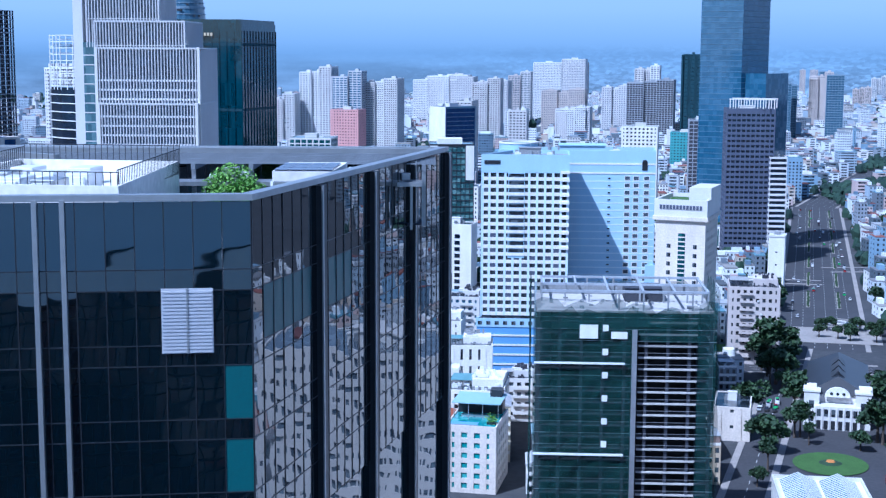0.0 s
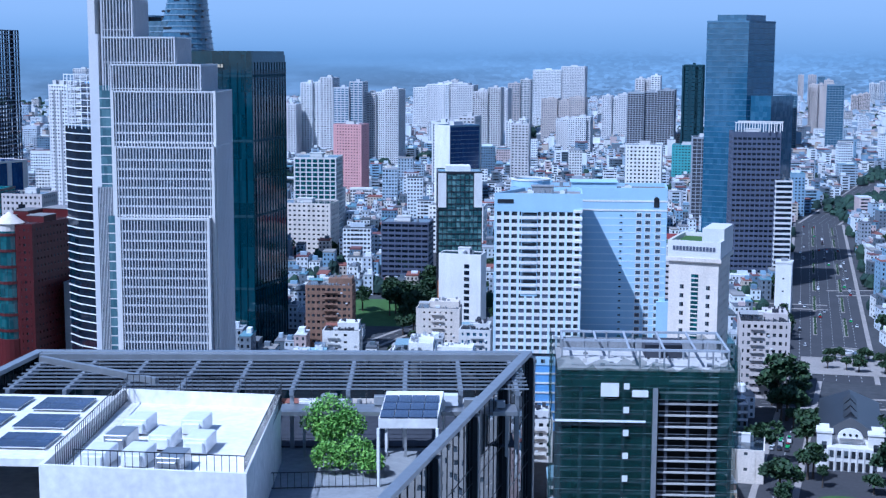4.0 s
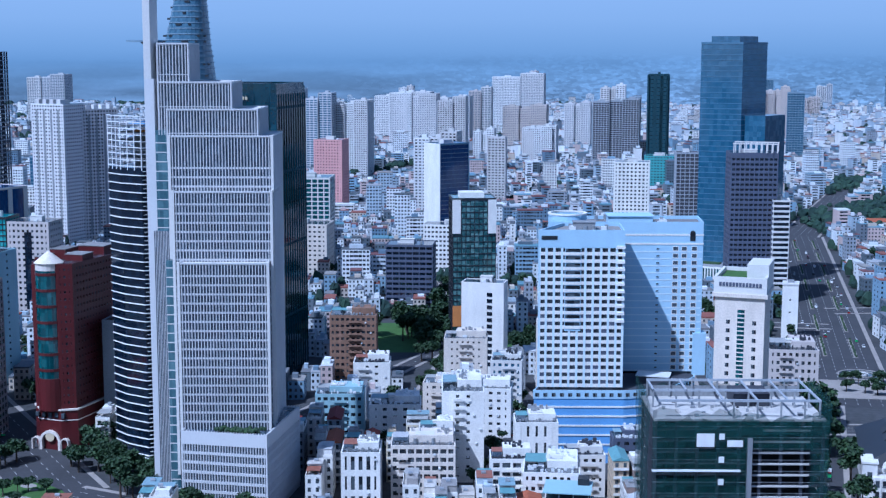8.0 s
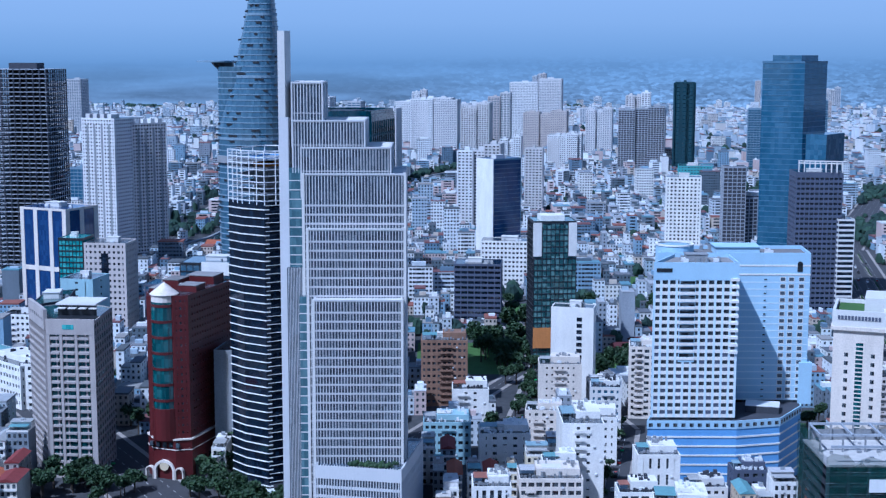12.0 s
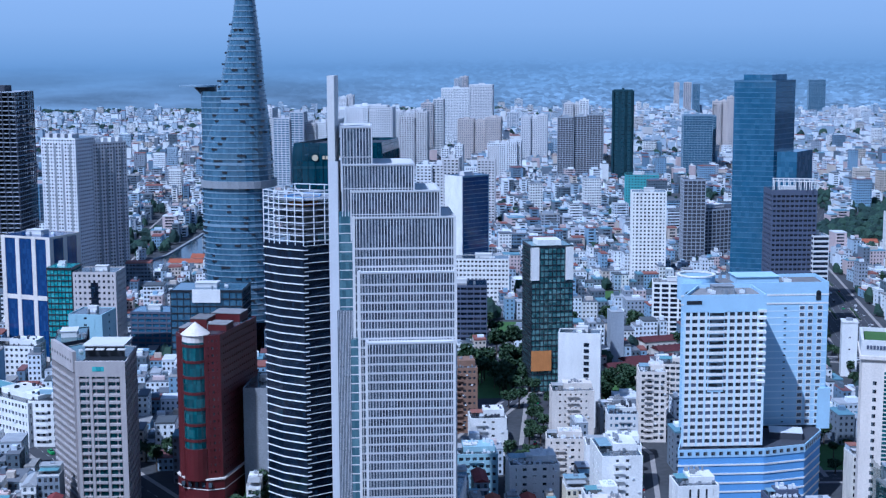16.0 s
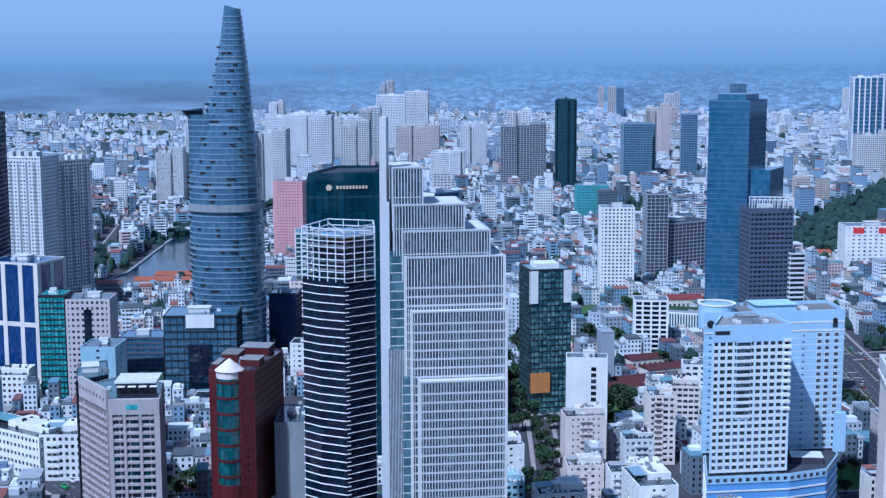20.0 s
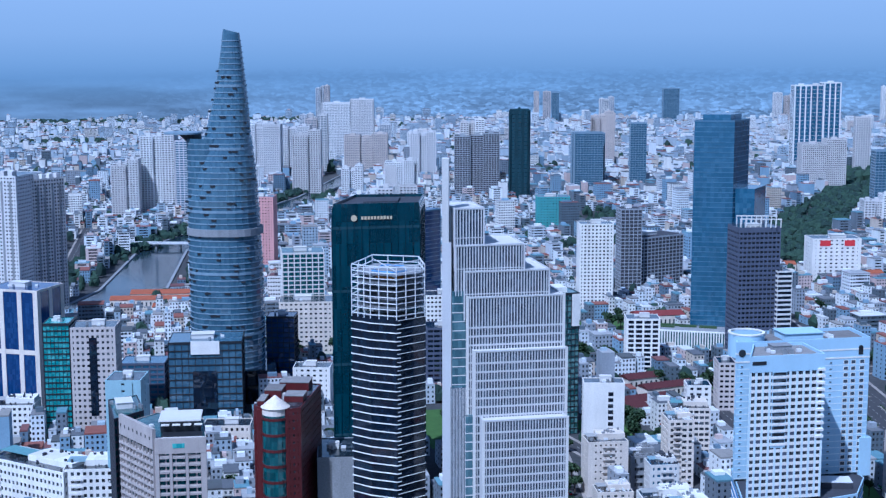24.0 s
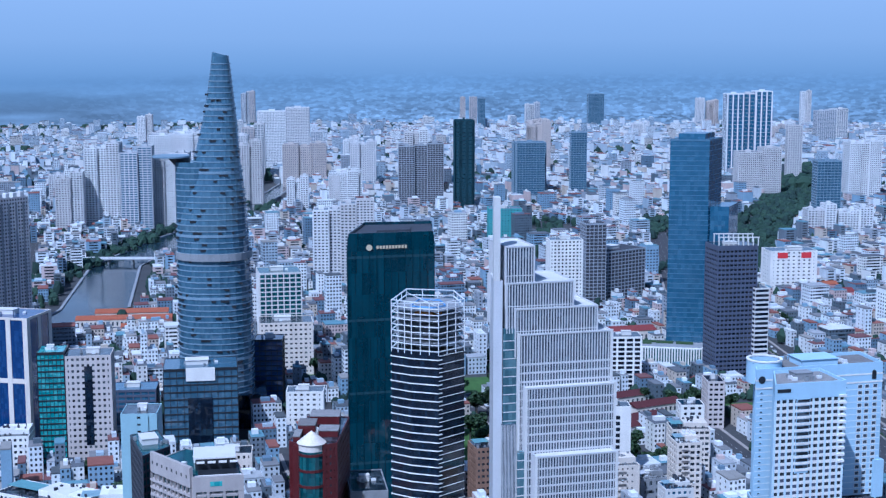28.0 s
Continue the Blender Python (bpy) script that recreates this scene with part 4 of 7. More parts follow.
part("crown_base", ring(bmesh.new(), offset(loc, -1.2), 81, 82.6, 1.4), M_cream, car)
part("roof_lawn", prism(bmesh.new(), offset(loc, 1.2), 84, 88.0), M_grass, car)
part("stair_house", prism(bmesh.new(), [(loc[1][0] - 8, loc[1][1] + 8), (loc[1][0] + 1, loc[1][1] + 8), (loc[2][0] + 1, loc[2][1]), (loc[2][0] - 8, loc[2][1])], 84, 94), M_offwhite, car)
a = Vector(loc[0])
slot = mesh_of("window", boxed(-0.8, -0.12, 0, 0.8, 0.1, 1.7), G_win)
e = Vector(loc[1]) - a
rz = math.atan2(e.y, e.x)
for z in np.arange(14, 72, 3.7):
    same("window", slot, car, (*(a + e * 0.27), z), rz)
    same("window", slot, car, (*(a + e * 0.80), z), rz)
part("glazed_strip", boxed(-1.5, -0.14, 10, 1.5, 0.1, 76), G_teal, car, at=(*(a + e * 0.53), 0), rz=rz)
for z in np.arange(11, 76, 1.85):
    part("strip_sill", boxed(-1.6, -0.3, z, 1.6, 0.1, z + 0.5), M_cream, car, at=(*(a + e * 0.53), 0), rz=rz)

for k in range(13):
    part("sign_letter_bar", boxed(1.6 + k * 1.38, -0.95, 85.6, 2.6 + k * 1.38, -0.72, 87.3), M_mauve, car, at=(*a, 0), rz=rz)

# tower block under construction, wrapped in green netting
cons = thing("construction_block", "concrete frame block under construction wrapped in green netting", "construction site", (258, 482, 0))
KP = rect(233.2, 461.5, 14.5, 52, 30)
clear_poly(KP, 5)
loc = frame_of(KP, cons)
for k in range(22):
    # slabs behind the net darkened, their shade put into the colour
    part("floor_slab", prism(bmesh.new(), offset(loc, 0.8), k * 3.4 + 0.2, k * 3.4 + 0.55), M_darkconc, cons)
    # open-bay edges pale, the daylight on them put into the colour
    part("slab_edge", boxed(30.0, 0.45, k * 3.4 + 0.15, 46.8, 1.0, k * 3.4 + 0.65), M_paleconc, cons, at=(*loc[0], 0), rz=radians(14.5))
# solid black core: the shade between the open floors put into colour
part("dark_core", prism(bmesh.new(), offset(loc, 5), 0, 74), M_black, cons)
e = (Vector(loc[1]) - Vector(loc[0])).normalized()
f = (Vector(loc[3]) - Vector(loc[0])).normalized()
for u in np.linspace(1.2, 50.8, 9):
    for v in (1.2, 28.8):
        p = Vector(loc[0]) + e * float(u) + f * v
        # columns carry the same painted-in shade
        part("column", boxed(-0.45, -0.45, 0, 0.45, 0.45, 75), M_darkconc, cons, at=(*p, 0), rz=radians(14.5))
part("top_slab", prism(bmesh.new(), offset(loc, 0.6), 74.6, 75.2), M_paleconc, cons)
def site_box(name, u0, v0, z0, u1, v1, z1, mat):
    return part(name, boxed(u0, v0, z0, u1, v1, z1), mat, cons, at=(*loc[0], 0), rz=radians(14.5))


# open roof storey: rim beams, cross beams and posts over a littered slab
for v in (1.5, 14.5, 28.0):
    site_box("rim_beam", 2, v, 80.2, 50, v + 0.6, 80.9, M_blueconc)
for u in (2, 12, 21, 31, 40, 49.4):
    site_box("cross_beam", u, 2.1 if u > 20 else 14.5, 80.3, u + 0.6, 28.6, 80.8, M_blueconc)
for u in (2, 9, 16, 24, 31, 38, 45, 49.4):
    for v in (1.5, 14.5, 28.0):
        if v > 2 or u > 20:
            site_box("roof_post", u, v, 75.2, u + 0.5, v + 0.5, 80.4, M_concrete)
site_box("roof_room", 27, 16, 75.2, 38, 27, 79.2, M_darkconc)
site_box("roof_wall", 2.2, 28.7, 75.2, 49.8, 29.1, 78.6, M_concrete)
rnd = random.Random(44)
for k in range(26):
    u, v, w = rnd.uniform(3, 48), rnd.uniform(3, 26), rnd.uniform(0.4, 1.6)
    site_box("site_material", u, v, 75.2, u + w, v + w * 0.6, 75.2 + rnd.uniform(0.3, 1.1), rnd.choice((M_paleconc, M_steel, M_concrete, M_dark)))
# a black box painted as the shaded lift opening
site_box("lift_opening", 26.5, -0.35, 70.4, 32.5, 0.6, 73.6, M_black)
NETS = [(0, 0, 0.57, 0, 76), (0, 0.90, 1, 0, 79), (1, 0, 1, 0, 82), (3, 0, 1, 0, 82), (0, 0.56, 0.91, 66.5, 75.5), (2, 0, 1, 0, 79), (0, 0, 0.5, 70, 78.5), (0, 0.5, 1, 71, 77.0)]
for i, u0, u1, z0, z1 in NETS:
    a, b = Vector(loc[i]), Vector(loc[(i + 1) % 4])
    bm = bmesh.new()
    d = b - a
    nx, nz = max(2, int((u1 - u0) * d.length / 2)), max(2, int((z1 - z0) / 3.4))
    rnd = random.Random(i)
    grid = [[bm.verts.new((u0 * d.length + (u1 - u0) * d.length * x / nx, -0.9 + rnd.uniform(-0.45, 0.25), z0 + (z1 - z0) * z / nz + (rnd.uniform(-2.2, 0.8) if z == nz else 0))) for x in range(nx + 1)] for z in range(nz + 1)]
    for z in range(nz):
        for x in range(nx):
            bm.faces.new((grid[z][x], grid[z][x + 1], grid[z + 1][x + 1], grid[z + 1][x]))
    part("safety_net", bm, M_net, cons, "sagging green safety netting", at=(*a, 0), rz=math.atan2(d.y, d.x))
for z in np.arange(2, 76, 3.4):
    part("scaffold_ledger", boxed(0, -0.85, z, 52, -0.72, z + 0.12), M_steel, cons, at=(*loc[0], 0), rz=radians(14.5))
a = Vector(loc[0])
for u, z, w, h in ((13, 67.4, 5.2, 4.0), (22.0, 67.4, 4.6, 2.0), (19.6, 69.6, 1.6, 1.8), (19.6, 62.6, 1.6, 1.8), (19.6, 55.8, 1.6, 1.8), (19.6, 49, 1.6, 1.8), (19.6, 42.2, 1.6, 1.8), (19.6, 35.4, 1.6, 1.8)):
    part("notice_board", boxed(u, -1.5, z, u + w, -1.25, z + h), M_panel, cons, at=(*a, 0), rz=radians(14.5))
for z in (60, 33):
    part("catch_fan", boxed(0, -2.2, z, 26, -0.6, z + 0.35), M_whitesteel, cons, at=(*a, 0), rz=radians(14.5))
part("hoist_mast", boxed(28.0, -1.8, 0, 29.4, -0.4, 70), M_steel, cons, at=(*a, 0), rz=radians(14.5))

# lotus-bud skyscraper with a cantilevered helipad
bud = thing("lotus_tower", "tapering steel-blue glass skyscraper with a round helipad", "skyscraper", (-163, 985, 0))
clear_poly([(-192, 955), (-135, 955), (-135, 1015), (-192, 1015)], 3)


def oval(cx, cy, rx, ry, n=28):
    return [(cx + rx * math.copysign(abs(math.cos(a)) ** 0.85, math.cos(a)), cy + ry * math.copysign(abs(math.sin(a)) ** 0.85, math.sin(a))) for a in np.linspace(0, 2 * math.pi, n + 1)[:-1]]


BUD = [(0, 1.0, 25.5, 23), (60, 1.0, 26, 23.5), (100, 0.3, 26, 23), (141, -0.5, 25, 21.5), (165, 1.5, 21.5, 18.5), (189, 4, 16, 14.5), (213, 6.3, 12.3, 11), (236, 7.4, 8.9, 8), (262, 8, 5.7, 5)]


def bud_at(z):
    zs = [s[0] for s in BUD]
    return [float(np.interp(z, zs, [s[k] for s in BUD])) for k in (1, 2, 3)]


bm = bmesh.new()
rows = []
for z in np.linspace(0, 262, 67):
    c, rx, ry = bud_at(z)
    rows.append([bm.verts.new((p[0], p[1], z + (p[0] - c) * -0.25 * (z > 258))) for p in oval(c, 0, rx, ry)])
for lo, hi in zip(rows, rows[1:]):
    for i in range(28):
        bm.faces.new((lo[i], lo[(i + 1) % 28], hi[(i + 1) % 28], hi[i]))
bm.faces.new(rows[-1])
part("glass_shell", bm, G_bx, bud)
M_bxband = paint("blue_grey_cladding", (0.21, 0.29, 0.37), rough=0.4, amount=0.2)
for k in range(65):
    z = 4 + k * 3.98
    c, rx, ry = bud_at(z)
    if z < 258:
        part("floor_band", ring(bmesh.new(), oval(c, 0, rx + 0.32, ry + 0.32), z, z + (0.75 if k % 11 else 1.9), 0.6), M_bxband, bud)
bm = bmesh.new()
prism(bm, oval(-11, -1, 15, 14), 0, 187, oval(-9, -1, 16.2, 14))
part("shoulder", bm, G_bx, bud)
for k in range(46):
    z = 4 + k * 3.98
    s = z / 187
    part("floor_band", ring(bmesh.new(), oval(-11 + 2 * s, -1, 15.2 + 1.2 * s, 14.2), z, z + 0.7, 0.5), M_bxband, bud)
rnd = random.Random(19)
bm = bmesh.new()
for _ in range(150):
    z = 6.4 + 3.98 * rnd.randrange(4, 58)
    c, rx, ry = bud_at(z)
    u = rnd.uniform(3.4, 6.1)
    p = oval(c, 0, rx + 0.1, ry + 0.1, 200)[int(u / 6.2832 * 200)]
    w = rnd.uniform(0.7, 2.2)
    box(bm, p[0] - w, p[1] - 0.35, z, p[0] + w, p[1] + 0.35, z + 1.3)
part("open_vents", bm, M_dark, bud, "small dark opened vents", kind="stuff")
part("belt", ring(bmesh.new(), oval(0.4, 0, 26.8, 24.2), 119, 124, 0.9), M_concrete, bud, "paler band of louvres")
pad = prism(bmesh.new(), oval(-28, -2, 13, 13), 190, 191.2)
part("helipad", pad, M_bxband, bud, "round cantilevered helipad")
bm = prism(bmesh.new(), oval(-19, -2, 5, 5), 183, 190, oval(-23, -2, 8, 8))
part("helipad_bracket", bm, M_dark, bud)
part("podium", prism(bmesh.new(), rect(-30, -34, 10, 70, 40), 0, 24), G_dark, bud)

# dark teal hotel and office tower with a lit-letter top
square = thing("teal_tower", "very dark teal glass tower with a sign along its top", "office tower", (-20, 780, 0))
TP = [(-52, 754), (-5, 766), (-6, 812), (-46, 806)]
clear_poly(TP, 4)
loc = frame_of(TP, square)
part("glazing", prism(bmesh.new(), loc, 0, 164), G_ts, square)
for i in range(4):
    a, b = Vector(loc[i]), Vector(loc[(i + 1) % 4])
    e = b - a
    fin = mesh_of("glass_fin", boxed(-0.15, -0.4, 4, 0.15, 0.05, 160), G_ts)
    for k in range(13):
        same("glass_fin", fin, square, (*(a + e * (k / 12)), 0), math.atan2(e.y, e.x))
for z in (36, 76, 117, 152):
    part("plant_floor", ring(bmesh.new(), offset(loc, -0.1), z, z + 1.4, 0.3), M_netfull, square)
part("roof_screen", ring(bmesh.new(), offset(loc, 0.4), 163, 166, 0.4), G_ts, square)
part("roof_deck", prism(bmesh.new(), offset(loc, 1), 163.8, 164.4), M_darkconc, square)
a = Vector(loc[0])
e = Vector(loc[1]) - a
rz = math.atan2(e.y, e.x)
bm = bmesh.new()
bmesh.ops.create_cone(bm, cap_ends=True, segments=16, radius1=1.7, radius2=1.7, depth=0.3, matrix=Matrix.Translation((12, -0.6, 158)) @ Matrix.Rotation(radians(90), 4, "X"))
part("sign_disc", bm, M_gold, square, "round gilded emblem", at=(*a, 0), rz=rz)
for k in range(10):
    part("sign_bar", boxed(16 + k * 1.75, -0.7, 157.2, 17.2 + k * 1.75, -0.45, 158.9), M_gold, square, at=(*a, 0), rz=rz)
part("roof_pavilion", prism(bmesh.new(), offset(loc, 13), 164.4, 165.6), M_darkconc, square)

# tall blue-grey glass tower and its neighbour
M_scline = paint("blue_spandrel", (0.10, 0.185, 0.275), rough=0.3, amount=0.25)
tall = thing("glass_tower", "tall blue-grey glass office tower with a lower shoulder block", "office tower", (214, 1172, 0))
SC = [(188, 1160), (220, 1155), (237, 1188), (205, 1195)]
clear_poly(SC, 6)
tower("tall", "", SC, 0, 191, M_scline, G_sc, fh=4.1, win=3.6, bay=8, gap=0.3, thick=0.15, crown=1.5, piers=False, root=tall, extras=2, stuff=True)
loc = frame_of(SC, tall)
part("roof_sign", prism(bmesh.new(), offset(loc, 5), 190, 195.5), G_sc, tall)
part("shoulder", prism(bmesh.new(), frame_of([(221, 1160), (238, 1158), (252, 1190), (238, 1195)], tall), 0, 135), G_sc, tall)
mall = thing("mall_podium", "low white and teal ribbed shopping mall with a roof garden", "shopping mall", (182, 1144, 0))
MP = [(148, 1140), (214, 1127), (221, 1150), (186, 1158), (152, 1164)]
clear_poly(MP, 4)
loc = frame_of(MP, mall)
part("ground_floor", prism(bmesh.new(), offset(loc, 1.5), 0, 6), G_dark, mall)
part("body", prism(bmesh.new(), loc, 6, 21), M_white, mall)
bm = bmesh.new()
for i in (0, 1, 4):
    a, b = Vector(loc[i]), Vector(loc[(i + 1) % 5])
    e = b - a
    for k in range(int(e.length / 2.2)):
        p = a + e * ((k + 0.5) * 2.2 / e.length)
        n = Vector((e.y, -e.x)).normalized() * 0.3
        t = e.normalized() * 0.5
        prism(bm, [tuple(p - t + n), tuple(p + t + n), tuple(p + t), tuple(p - t)], 7, 20)
part("rib_screen", bm, G_teal, mall, kind="stuff")
part("roof_garden", prism(bmesh.new(), offset(loc, 2), 21, 21.4), M_concrete, mall)
for gx, gy, gw, gd in ((-26, 4, 18, 5), (-4, 4, 14, 6), (12, 0, 14, 6), (-24, 11, 26, 4)):
    part("planting_bed", prism(bmesh.new(), rect(gx, gy, -11, gw, gd), 21.4, 22.6), M_leaf, mall)
part("pool", prism(bmesh.new(), rect(-8, 10, -11, 16, 5), 21.4, 21.8), M_river, mall)

tower("stone_tower", "mauve-grey stone office tower with dark window bands", rect(217, 1094, 12, 34, 26), 0, 111, M_mauve, G_dark, fh=3.6, win=1.7, bay=3.4, gap=0.8, crown=4, seed=3, stuff=True)
crown = thing("crown_frame", "pale open post frame on the stone tower roof", "roof frame", (234, 1107, 111))
for u in np.linspace(-15.5, 15.5, 9):
    for v in (-9, 12):
        part("post", boxed(u - 0.35, v - 0.35, -0.2, u + 0.35, v + 0.35, 6), M_offwhite, crown)
for v in (-9, 12):
    part("beam", boxed(-16.2, v - 0.5, 6, 16.2, v + 0.5, 6.8), M_offwhite, crown)
tower("stone_tower_wing", "lower mauve-grey wing with horizontal window bands", rect(248, 1096, 12, 12, 20), 0, 77, M_offwhite, G_dark, fh=3.6, win=2.2, bay=12, gap=0.4, crown=1.4, extras=1, stuff=True)

# ---- middle-distance buildings ----
M_brick = paint("weathered_brown_brick", (0.27, 0.16, 0.11), rough=0.9, amount=0.5, scale=0.25)
